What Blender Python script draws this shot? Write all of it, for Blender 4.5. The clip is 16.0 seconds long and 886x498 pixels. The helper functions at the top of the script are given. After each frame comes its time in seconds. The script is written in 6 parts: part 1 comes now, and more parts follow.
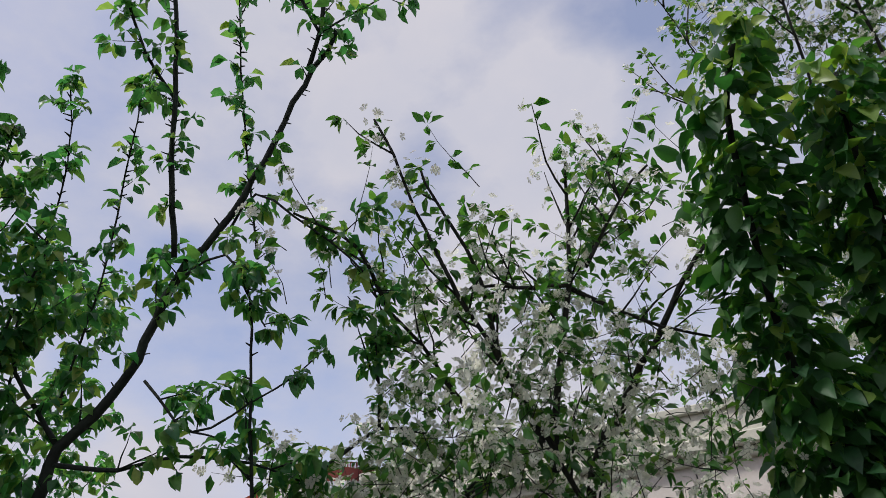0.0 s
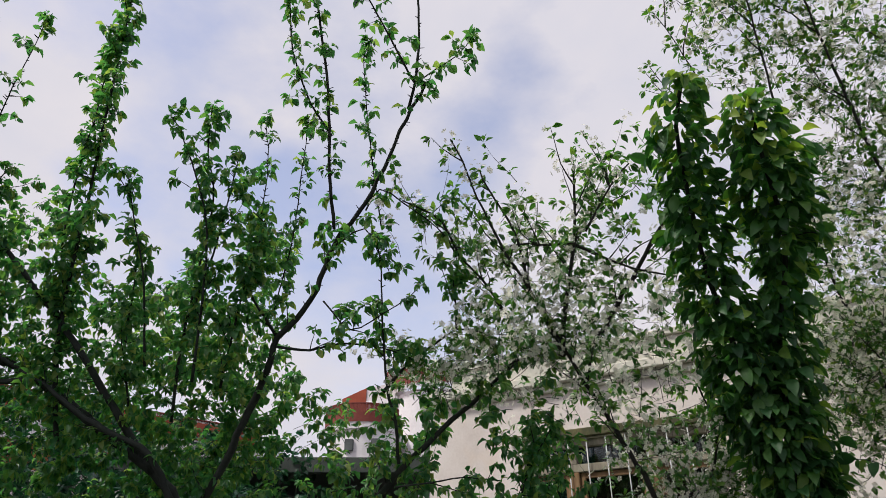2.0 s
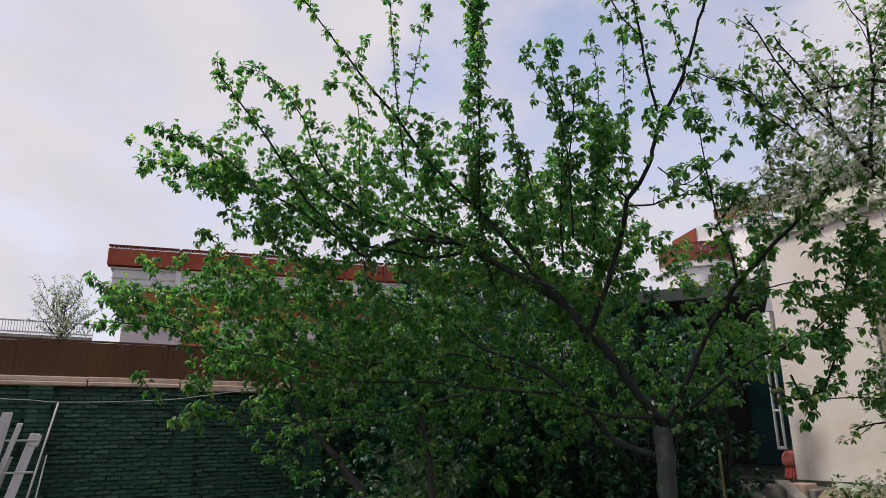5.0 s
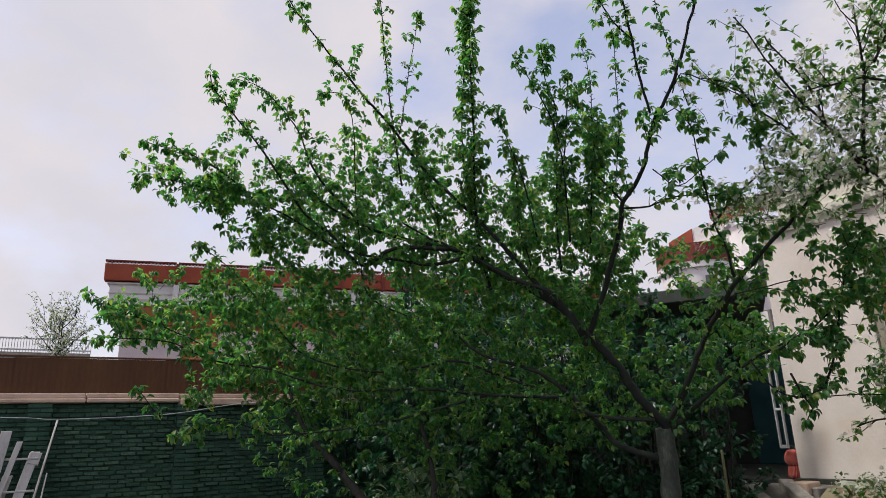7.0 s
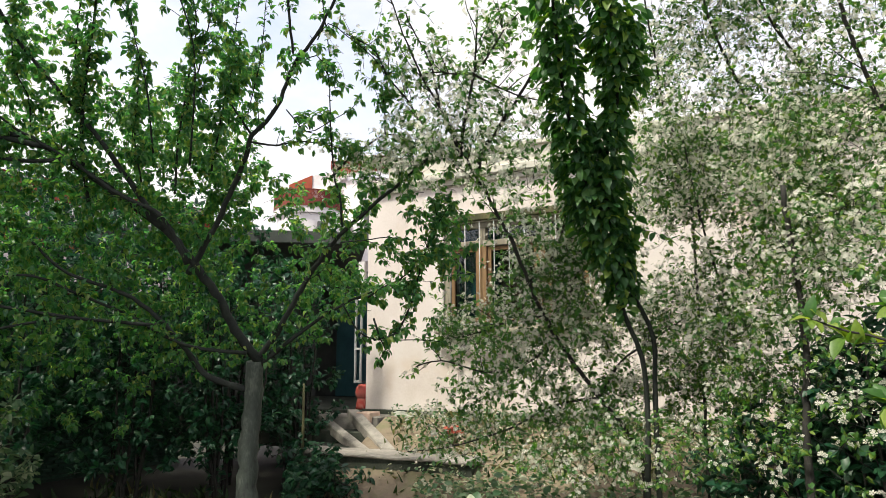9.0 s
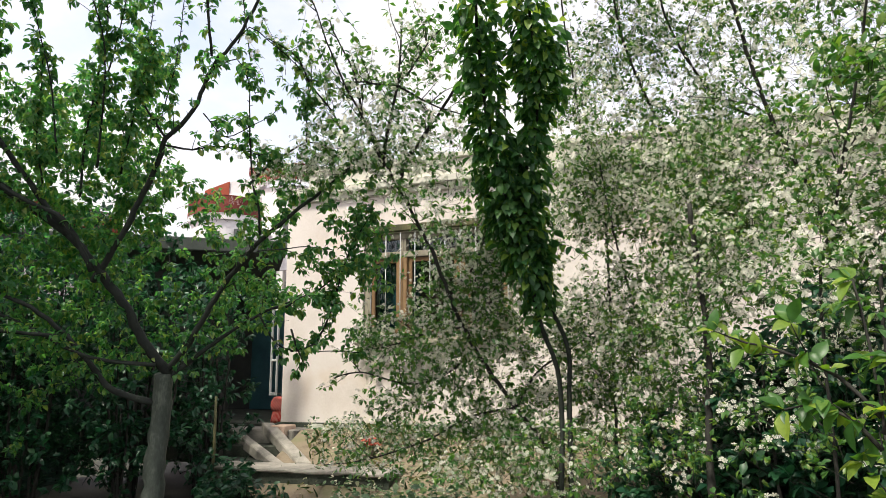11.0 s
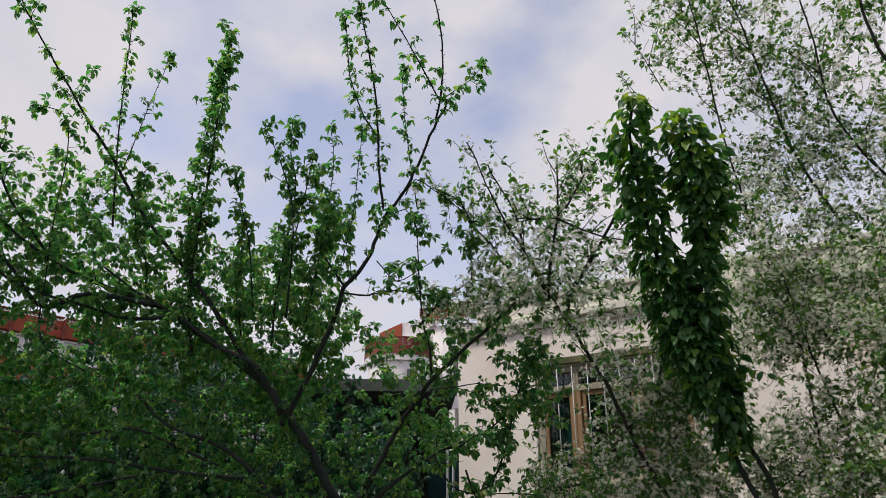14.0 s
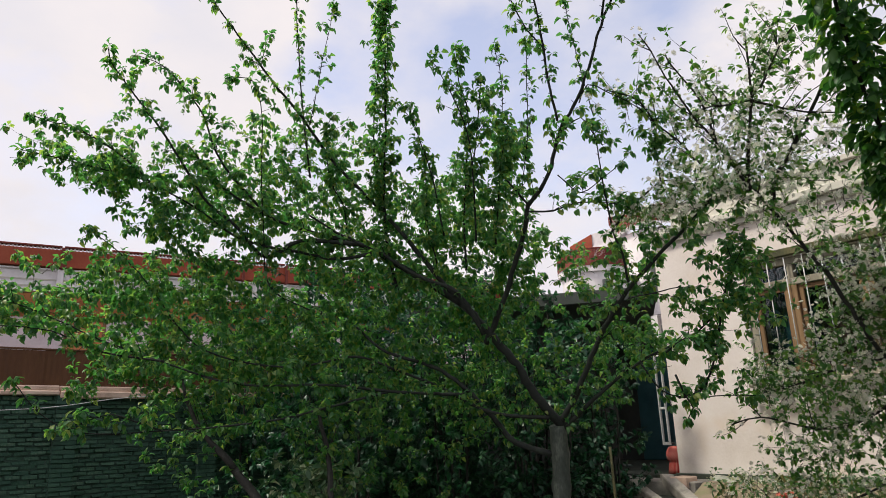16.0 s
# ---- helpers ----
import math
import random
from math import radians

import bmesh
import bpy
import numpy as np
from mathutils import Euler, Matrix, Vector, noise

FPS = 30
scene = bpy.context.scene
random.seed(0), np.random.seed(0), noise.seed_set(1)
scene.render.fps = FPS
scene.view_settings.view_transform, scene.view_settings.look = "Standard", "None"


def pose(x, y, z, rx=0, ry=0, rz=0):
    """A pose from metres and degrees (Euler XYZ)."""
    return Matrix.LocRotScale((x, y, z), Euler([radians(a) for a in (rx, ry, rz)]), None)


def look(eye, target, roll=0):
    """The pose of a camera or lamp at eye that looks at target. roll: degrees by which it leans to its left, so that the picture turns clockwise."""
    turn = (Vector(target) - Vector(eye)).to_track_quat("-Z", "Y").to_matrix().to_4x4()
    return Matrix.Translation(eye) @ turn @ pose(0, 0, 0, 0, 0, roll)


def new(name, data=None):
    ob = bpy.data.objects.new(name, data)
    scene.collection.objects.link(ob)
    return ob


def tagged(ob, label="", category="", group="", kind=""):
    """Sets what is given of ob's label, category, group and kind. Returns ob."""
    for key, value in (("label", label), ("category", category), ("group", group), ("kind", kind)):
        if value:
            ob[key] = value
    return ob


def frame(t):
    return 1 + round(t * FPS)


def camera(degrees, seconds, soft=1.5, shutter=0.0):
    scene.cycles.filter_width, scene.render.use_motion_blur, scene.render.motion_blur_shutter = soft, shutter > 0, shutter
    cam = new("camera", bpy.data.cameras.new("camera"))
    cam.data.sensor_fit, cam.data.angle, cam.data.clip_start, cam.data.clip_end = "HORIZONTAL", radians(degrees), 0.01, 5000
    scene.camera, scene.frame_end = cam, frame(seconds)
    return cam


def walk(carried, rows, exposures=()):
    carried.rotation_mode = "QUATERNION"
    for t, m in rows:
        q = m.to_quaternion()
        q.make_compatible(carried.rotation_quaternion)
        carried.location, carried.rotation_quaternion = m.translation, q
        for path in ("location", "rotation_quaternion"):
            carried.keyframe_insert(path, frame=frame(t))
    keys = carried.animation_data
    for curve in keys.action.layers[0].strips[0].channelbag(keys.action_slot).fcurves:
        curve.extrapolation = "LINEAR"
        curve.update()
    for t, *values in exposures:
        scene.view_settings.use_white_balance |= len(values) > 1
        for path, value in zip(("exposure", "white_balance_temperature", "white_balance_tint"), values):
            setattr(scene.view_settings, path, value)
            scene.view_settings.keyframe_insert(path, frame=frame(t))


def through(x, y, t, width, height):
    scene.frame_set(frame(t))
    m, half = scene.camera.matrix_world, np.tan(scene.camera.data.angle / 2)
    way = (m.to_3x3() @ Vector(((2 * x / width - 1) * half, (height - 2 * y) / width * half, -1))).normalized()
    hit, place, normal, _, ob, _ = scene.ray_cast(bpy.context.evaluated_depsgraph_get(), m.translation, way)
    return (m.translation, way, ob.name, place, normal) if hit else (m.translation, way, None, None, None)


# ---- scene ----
cam = camera(66.4, 16.0, soft=0.85)
PATH = [
    (0.0, -0.257, 2.659, 2.458, 124.39, 3.96, -4.01),
    (0.5, -0.234, 1.947, 2.138, 118.38, 2.98, -3.53),
    (1.0, -0.157, 1.345, 1.934, 116.72, 1.58, -0.32),
    (1.5, -0.164, 1.356, 1.938, 117.53, 0.89, 1.13),
    (2.0, -0.164, 1.345, 1.940, 117.24, 0.56, 3.03),
    (2.5, -0.156, 1.274, 1.921, 115.94, 1.26, 4.77),
    (3.0, 0.000, 0.000, 1.550, 111.72, 1.33, 10.38),
    (3.5, 0.000, 0.000, 1.550, 110.74, 1.15, 16.51),
    (4.0, 0.000, 0.000, 1.550, 109.03, 0.54, 24.49),
    (4.5, 0.000, 0.000, 1.550, 105.68, 0.50, 30.40),
    (4.7, 0.000, 0.000, 1.550, 105.17, 0.66, 30.74),
    (6.8, 0.000, 0.000, 1.550, 105.69, 1.84, 30.59),
    (7.0, 0.000, 0.000, 1.550, 105.80, 2.18, 30.92),
    (7.5, 0.000, 0.000, 1.550, 105.26, 2.19, 24.43),
    (8.0, -0.068, 0.428, 1.636, 104.82, 1.42, 11.51),
    (8.5, -0.091, 1.054, 1.721, 102.68, 0.26, 4.32),
    (9.0, 0.000, 0.000, 1.550, 99.69, 0.04, -1.96),
    (9.2, 0.000, 0.000, 1.550, 99.18, 0.04, -4.97),
    (11.3, 0.000, 0.000, 1.550, 101.40, 0.74, -10.07),
    (11.5, 0.000, 0.000, 1.550, 103.80, 1.03, -11.28),
    (12.0, 0.000, 0.000, 1.550, 110.83, -0.37, -14.50),
    (12.5, 0.000, 0.000, 1.550, 117.93, -0.63, -17.20),
    (13.0, 0.000, 0.000, 1.550, 119.13, -0.75, -13.86),
    (13.5, 0.000, 0.000, 1.550, 117.75, -0.85, -3.55),
    (14.0, 0.000, 0.000, 1.550, 111.90, -0.09, 5.69),
    (14.5, 0.000, 0.000, 1.550, 107.93, 0.01, 9.89),
    (15.0, 0.000, 0.000, 1.550, 107.34, 0.67, 13.21),
    (15.5, 0.000, 0.000, 1.550, 106.38, 1.03, 19.60),
    (16.0, 0.000, 0.000, 1.550, 105.22, 1.99, 22.71),
]
EXPOSURES = [
    (0.0, -0.2, 6230, 6), (1.0, 0.03, 6400, 6), (2.5, 0.05, 6500, 6), (3.0, -0.04, 6500, 6), (3.5, -0.04, 6500, 6), (4.5, 0.0, 6560, 7), (7.5, 0.04, 6580, 6), (8.0, 0.36, 6650, 4), (8.5, 0.64, 6850, 3),
    (9.0, 0.79, 6950, 2), (11.5, 0.78, 6850, 3), (12.0, 0.42, 6700, 4), (12.5, 0.08, 6550, 6), (13.0, -0.06, 6550, 6), (13.5, -0.07, 6530, 6), (14.0, -0.03, 6560, 5), (14.5, 0.17, 6710, 5), (15.5, 0.28, 6820, 5), (16.0, 0.29, 6850, 5),
]
walk(cam, [(t, pose(x, y, z, rx, ry, rz)) for t, x, y, z, rx, ry, rz in PATH], EXPOSURES)

# ---- sky and sun ----
SUN_DIR = Vector((-0.46, -0.33, 0.83)).normalized()


def make_world():
    world = bpy.data.worlds.new("sky")
    scene.world = world
    world.use_nodes = True
    nt = world.node_tree
    n, l = nt.nodes, nt.links
    n.clear()
    out = n.new("ShaderNodeOutputWorld")
    sky = n.new("ShaderNodeTexSky")
    sky.sky_type, sky.sun_disc = "NISHITA", False
    sky.sun_elevation = math.asin(SUN_DIR.z)
    sky.sun_rotation = math.atan2(SUN_DIR.x, SUN_DIR.y)
    sky.air_density, sky.dust_density = 1.0, 2.0
    blue = n.new("ShaderNodeBackground")
    blue.inputs["Strength"].default_value = 0.24
    tint = n.new("ShaderNodeMixRGB")
    tint.blend_type, tint.inputs[0].default_value = "MULTIPLY", 1.0
    tint.inputs[2].default_value = (1.18, 0.96, 0.95, 1)
    l.new(sky.outputs[0], tint.inputs[1])
    l.new(tint.outputs[0], blue.inputs["Color"])
    white = n.new("ShaderNodeBackground")
    white.inputs["Strength"].default_value = 0.80
    coord = n.new("ShaderNodeTexCoord")
    mapping = n.new("ShaderNodeMapping")
    mapping.inputs["Scale"].default_value = (1.0, 1.0, 1.7)
    mapping.inputs["Location"].default_value = (0.37, 0.2, 0.1)
    l.new(coord.outputs["Generated"], mapping.inputs[0])
    big = n.new("ShaderNodeTexNoise")
    big.inputs["Scale"].default_value, big.inputs["Detail"].default_value, big.inputs["Roughness"].default_value = 2.6, 7.0, 0.55
    l.new(mapping.outputs[0], big.inputs["Vector"])
    fac = big.outputs["Fac"]
    for centre, wide, lift in (((0.04, 0.795, 0.606), 0.22, -0.24), ((0.379, 0.569, 0.73), 0.16, -0.14), ((-0.273, 0.807, 0.523), 0.10, -0.14), ((-0.481, 0.738, 0.474), 0.10, -0.10), ((0.118, 0.838, 0.532), 0.14, 0.22), ((-0.016, 0.71, 0.705), 0.12, 0.2), ((0.28, 0.63, 0.724), 0.15, 0.1), ((-0.541, 0.671, 0.507), 0.16, 0.14), ((-0.29, 0.75, 0.59), 0.16, 0.12), ((-0.80, 0.46, 0.39), 0.5, 0.08)):
        gap = n.new("ShaderNodeVectorMath")
        gap.operation = "DISTANCE"
        gap.inputs[1].default_value = centre
        l.new(coord.outputs["Generated"], gap.inputs[0])
        fade = n.new("ShaderNodeMapRange")
        fade.interpolation_type = "SMOOTHSTEP"
        fade.inputs["From Min"].default_value, fade.inputs["From Max"].default_value = 0.0, wide
        fade.inputs["To Min"].default_value, fade.inputs["To Max"].default_value = lift, 0.0
        l.new(gap.outputs["Value"], fade.inputs["Value"])
        add = n.new("ShaderNodeMath")
        l.new(fac, add.inputs[0])
        l.new(fade.outputs[0], add.inputs[1])
        fac = add.outputs[0]
    ramp = n.new("ShaderNodeValToRGB")
    ramp.color_ramp.elements[0].position, ramp.color_ramp.elements[1].position = 0.33, 0.56
    ramp.color_ramp.elements[0].color = (0.22, 0.22, 0.22, 1)
    l.new(fac, ramp.inputs[0])
    soft = n.new("ShaderNodeTexNoise")
    soft.inputs["Scale"].default_value, soft.inputs["Detail"].default_value = 6.0, 5.0
    l.new(mapping.outputs[0], soft.inputs["Vector"])
    shade = n.new("ShaderNodeValToRGB")
    shade.color_ramp.elements[0].color, shade.color_ramp.elements[1].color = (0.84, 0.81, 0.93, 1), (0.96, 0.89, 0.96, 1)
    shade.color_ramp.elements[0].position, shade.color_ramp.elements[1].position = 0.3, 0.7
    l.new(soft.outputs["Fac"], shade.inputs[0])
    l.new(shade.outputs[0], white.inputs["Color"])
    mix = n.new("ShaderNodeMixShader")
    l.new(ramp.outputs[0], mix.inputs[0])
    l.new(blue.outputs[0], mix.inputs[1])
    l.new(white.outputs[0], mix.inputs[2])
    l.new(mix.outputs[0], out.inputs[0])


make_world()
sun = new("sun", bpy.data.lights.new("sun", "SUN"))
sun.data.energy, sun.data.angle, sun.data.color = 3.0, radians(8), (1.0, 0.95, 0.88)
sun.matrix_world = look(SUN_DIR * 40, (0, 0, 0))


# ---- materials ----
def material(name):
    m = bpy.data.materials.new(name)
    m.use_nodes = True
    nt = m.node_tree
    nt.nodes.clear()
    return m, nt.nodes, nt.links


def finish(n, l, shader):
    out = n.new("ShaderNodeOutputMaterial")
    l.new(shader, out.inputs[0])


def ramp_node(n, l, fac, stops):
    r = n.new("ShaderNodeValToRGB")
    e = r.color_ramp.elements
    while len(e) < len(stops):
        e.new(0.5)
    for k, (pos, col) in enumerate(stops):
        e[k].position, e[k].color = pos, (*col, 1)
    l.new(fac, r.inputs[0])
    return r.outputs[0]


def surface(name, stops, scale=6.0, rough=0.85, bump=0.3, fine=60.0, per_piece=0.0, metal=0.0, stain=None, stretch=(1, 1, 1)):
    """A rough surface whose colour wanders through the stops at two scales, with fine relief."""
    m, n, l = material(name)
    co = n.new("ShaderNodeTexCoord")
    mp = n.new("ShaderNodeMapping")
    mp.inputs["Scale"].default_value = stretch
    l.new(co.outputs["Object"], mp.inputs[0])
    big = n.new("ShaderNodeTexNoise")
    big.inputs["Scale"].default_value, big.inputs["Detail"].default_value, big.inputs["Roughness"].default_value = scale, 8, 0.65
    l.new(mp.outputs[0], big.inputs["Vector"])
    small = n.new("ShaderNodeTexNoise")
    small.inputs["Scale"].default_value, small.inputs["Detail"].default_value = fine, 4
    l.new(mp.outputs[0], small.inputs["Vector"])
    add = n.new("ShaderNodeMath")
    add.operation = "MULTIPLY_ADD"
    add.inputs[1].default_value, add.inputs[2].default_value = 0.3, -0.15
    l.new(small.outputs["Fac"], add.inputs[0])
    tot = n.new("ShaderNodeMath")
    l.new(big.outputs["Fac"], tot.inputs[0])
    l.new(add.outputs[0], tot.inputs[1])
    fac = tot.outputs[0]
    if per_piece:
        info = n.new("ShaderNodeObjectInfo")
        isl = n.new("ShaderNodeNewGeometry")
        both = n.new("ShaderNodeMath")
        l.new(info.outputs["Random"], both.inputs[0])
        l.new(isl.outputs["Random Per Island"], both.inputs[1])
        fr = n.new("ShaderNodeMath")
        fr.operation = "FRACT"
        l.new(both.outputs[0], fr.inputs[0])
        k = n.new("ShaderNodeMath")
        k.operation = "MULTIPLY_ADD"
        k.inputs[1].default_value, k.inputs[2].default_value = per_piece, -per_piece / 2
        l.new(fr.outputs[0], k.inputs[0])
        t2 = n.new("ShaderNodeMath")
        l.new(fac, t2.inputs[0])
        l.new(k.outputs[0], t2.inputs[1])
        fac = t2.outputs[0]
    col = ramp_node(n, l, fac, stops)
    if stain:
        sn = n.new("ShaderNodeTexNoise")
        sn.inputs["Scale"].default_value, sn.inputs["Detail"].default_value = 1.7, 6
        l.new(co.outputs["Object"], sn.inputs["Vector"])
        sf = ramp_node(n, l, sn.outputs["Fac"], [(0.55, (0, 0, 0)), (0.72, (0.7, 0.7, 0.7))])
        mx = n.new("ShaderNodeMixRGB")
        mx.inputs[2].default_value = (*stain, 1)
        l.new(sf, mx.inputs[0])
        l.new(col, mx.inputs[1])
        col = mx.outputs[0]
    b = n.new("ShaderNodeBsdfPrincipled")
    b.inputs["Roughness"].default_value, b.inputs["Metallic"].default_value = rough, metal
    l.new(col, b.inputs["Base Color"])
    bp = n.new("ShaderNodeBump")
    bp.inputs["Strength"].default_value, bp.inputs["Distance"].default_value = bump, 0.01
    l.new(tot.outputs[0], bp.inputs["Height"])
    l.new(bp.outputs[0], b.inputs["Normal"])
    finish(n, l, b.outputs[0])
    return m


def leaf_material(name, stops, through, gloss=0.45, through_share=0.4):
    """Leaves: each one its own shade of green, light shining through them."""
    m, n, l = material(name)
    isl = n.new("ShaderNodeNewGeometry")
    info = n.new("ShaderNodeObjectInfo")
    s = n.new("ShaderNodeMath")
    l.new(isl.outputs["Random Per Island"], s.inputs[0])
    l.new(info.outputs["Random"], s.inputs[1])
    fr = n.new("ShaderNodeMath")
    fr.operation = "FRACT"
    l.new(s.outputs[0], fr.inputs[0])
    col = ramp_node(n, l, fr.outputs[0], stops)
    co = n.new("ShaderNodeTexCoord")
    ns = n.new("ShaderNodeTexNoise")
    ns.inputs["Scale"].default_value = 70
    l.new(co.outputs["Object"], ns.inputs["Vector"])
    mot = n.new("ShaderNodeMixRGB")
    mot.blend_type = "MULTIPLY"
    mot.inputs[0].default_value = 0.5
    mc = ramp_node(n, l, ns.outputs["Fac"], [(0.3, (0.7, 0.75, 0.7)), (0.7, (1.2, 1.15, 1.1))])
    l.new(col, mot.inputs[1])
    l.new(mc, mot.inputs[2])
    b = n.new("ShaderNodeBsdfPrincipled")
    b.inputs["Roughness"].default_value = gloss
    l.new(mot.outputs[0], b.inputs["Base Color"])
    tr = n.new("ShaderNodeBsdfTranslucent")
    tm = n.new("ShaderNodeMixRGB")
    tm.blend_type = "MULTIPLY"
    tm.inputs[0].default_value = 1
    tm.inputs[2].default_value = (*through, 1)
    l.new(mot.outputs[0], tm.inputs[1])
    l.new(tm.outputs[0], tr.inputs["Color"])
    mix = n.new("ShaderNodeMixShader")
    mix.inputs[0].default_value = through_share
    l.new(b.outputs[0], mix.inputs[1])
    l.new(tr.outputs[0], mix.inputs[2])
    finish(n, l, mix.outputs[0])
    return m


def glass_material():
    m, n, l = material("window glass")
    g = n.new("ShaderNodeBsdfGlossy")
    g.inputs["Roughness"].default_value = 0.03
    t = n.new("ShaderNodeBsdfTransparent")
    t.inputs["Color"].default_value = (0.55, 0.66, 0.68, 1)
    f = n.new("ShaderNodeFresnel")
    f.inputs["IOR"].default_value = 1.5
    mx = n.new("ShaderNodeMixShader")
    l.new(f.outputs[0], mx.inputs[0])
    l.new(t.outputs[0], mx.inputs[1])
    l.new(g.outputs[0], mx.inputs[2])
    finish(n, l, mx.outputs[0])
    return m


def striped(name, a, b, scale, way):
    m, n, l = material(name)
    co = n.new("ShaderNodeTexCoord")
    w = n.new("ShaderNodeTexWave")
    w.bands_direction = way
    w.inputs["Scale"].default_value, w.inputs["Distortion"].default_value = scale, 1.5
    l.new(co.outputs["Object"], w.inputs["Vector"])
    c = ramp_node(n, l, w.outputs["Fac"], [(0.70, a), (0.82, b)])
    s = n.new("ShaderNodeBsdfPrincipled")
    s.inputs["Roughness"].default_value = 0.8
    l.new(c, s.inputs["Base Color"])
    finish(n, l, s.outputs[0])
    return m


BARK = surface("bark", [(0.35, (0.008, 0.011, 0.009)), (0.62, (0.019, 0.025, 0.019)), (0.86, (0.058, 0.074, 0.055))], scale=9, bump=0.8, fine=90)
TRUNK_BARK = surface("lichened trunk bark", [(0.28, (0.018, 0.023, 0.019)), (0.52, (0.050, 0.062, 0.050)), (0.78, (0.17, 0.19, 0.155))], scale=7, bump=0.9, fine=80, stretch=(1, 1, 0.35))
DARK_BARK = surface("dark bark", [(0.3, (0.009, 0.009, 0.008)), (0.6, (0.026, 0.025, 0.021)), (0.8, (0.075, 0.07, 0.06))], scale=14, bump=0.7, fine=120)
PEAR_LEAF = leaf_material("pear leaf", [(0.0, (0.034, 0.120, 0.052)), (0.45, (0.062, 0.172, 0.062)), (0.8, (0.115, 0.220, 0.068)), (1.0, (0.23, 0.27, 0.080))], (1.85, 2.25, 1.12), gloss=0.34, through_share=0.55)
CHERRY_LEAF = leaf_material("cherry leaf", [(0.0, (0.036, 0.112, 0.034)), (0.6, (0.068, 0.172, 0.044)), (1.0, (0.145, 0.235, 0.055))], (2.0, 2.35, 0.9), gloss=0.3)
PLUM_LEAF = leaf_material("plum leaf", [(0.0, (0.034, 0.102, 0.030)), (0.6, (0.068, 0.165, 0.040)), (1.0, (0.185, 0.25, 0.056))], (1.8, 2.2, 0.75), gloss=0.40)
VINE_LEAF = leaf_material("climber leaf", [(0.0, (0.020, 0.074, 0.029)), (0.5, (0.040, 0.122, 0.040)), (0.88, (0.078, 0.182, 0.048)), (1.0, (0.20, 0.29, 0.055))], (2.1, 2.4, 0.9), gloss=0.50, through_share=0.42)
# Brighter copy of the climber leaf: sunlight on the tops put into colour
SUNLIT_VINE = leaf_material("climber leaf, sun-brightened", [(0.0, (0.085, 0.19, 0.05)), (0.5, (0.16, 0.27, 0.06)), (1.0, (0.30, 0.37, 0.085))], (1.6, 1.7, 0.7), gloss=0.4, through_share=0.45)
FRESH_LEAF = leaf_material("fresh leaf", [(0.0, (0.035, 0.10, 0.025)), (0.6, (0.06, 0.16, 0.035)), (1.0, (0.24, 0.32, 0.05))], (2.2, 2.2, 0.7), gloss=0.4)
# Green taken far down so the leaf colour itself holds the crowns' shade
SHRUB_LEAF = leaf_material("shrub leaf, shade-darkened", [(0.0, (0.009, 0.048, 0.028)), (0.6, (0.016, 0.078, 0.038)), (1.0, (0.036, 0.115, 0.046))], (1.3, 1.7, 1.1), gloss=0.4, through_share=0.3)
GRASS = leaf_material("grass", [(0.0, (0.02, 0.05, 0.018)), (0.5, (0.045, 0.085, 0.028)), (0.8, (0.10, 0.12, 0.05)), (1.0, (0.22, 0.19, 0.11))], (1.5, 1.6, 0.8))
PETAL = leaf_material("white petals", [(0.0, (0.76, 0.755, 0.69)), (0.5, (0.86, 0.85, 0.79)), (1.0, (0.94, 0.925, 0.88))], (1.06, 1.05, 1.0), gloss=0.7, through_share=0.62)
PLASTER = surface("cream plaster", [(0.25, (0.53, 0.465, 0.425)), (0.5, (0.63, 0.570, 0.535)), (0.8, (0.69, 0.645, 0.62))], scale=1.3, bump=0.15, fine=40, stain=(0.60, 0.49, 0.40))
# Grey-green concrete, its colour lowered to stand in for shade on the canopy
CANOPY = surface("grey-green concrete, shade-darkened", [(0.3, (0.035, 0.045, 0.040)), (0.7, (0.075, 0.085, 0.075))], scale=3, bump=0.3)
CORNICE = surface("grey cornice plaster", [(0.3, (0.42, 0.42, 0.36)), (0.7, (0.62, 0.58, 0.50))], scale=2.5, bump=0.2)
CONCRETE = surface("weathered concrete", [(0.25, (0.12, 0.115, 0.10)), (0.5, (0.27, 0.25, 0.22)), (0.8, (0.42, 0.39, 0.34))], scale=4, bump=0.6, fine=50, stain=(0.07, 0.075, 0.055))
WOOD = surface("old varnished wood", [(0.25, (0.085, 0.046, 0.022)), (0.5, (0.185, 0.108, 0.050)), (0.8, (0.30, 0.195, 0.098))], scale=5, bump=0.4, stretch=(1, 1, 0.12))
PALE_WOOD = surface("faded painted wood", [(0.25, (0.13, 0.115, 0.085)), (0.5, (0.25, 0.225, 0.17)), (0.8, (0.36, 0.33, 0.26))], scale=6, bump=0.4, stretch=(1, 1, 0.15))
GREY_WOOD = surface("grey weathered planks", [(0.25, (0.28, 0.26, 0.25)), (0.5, (0.48, 0.46, 0.45)), (0.8, (0.64, 0.62, 0.61))], scale=5, bump=0.5, stretch=(1, 1, 0.15))
STEEL = surface("pale painted steel", [(0.3, (0.55, 0.58, 0.58)), (0.7, (0.74, 0.76, 0.76))], scale=10, rough=0.45, bump=0.1)
# Room and porch shade painted as near-black; also colours a few small dark parts
DARK = surface("dark grey, indoor shade painted in", [(0.3, (0.05, 0.055, 0.055)), (0.7, (0.11, 0.12, 0.12))], scale=2, bump=0.2)
GLASS = glass_material()
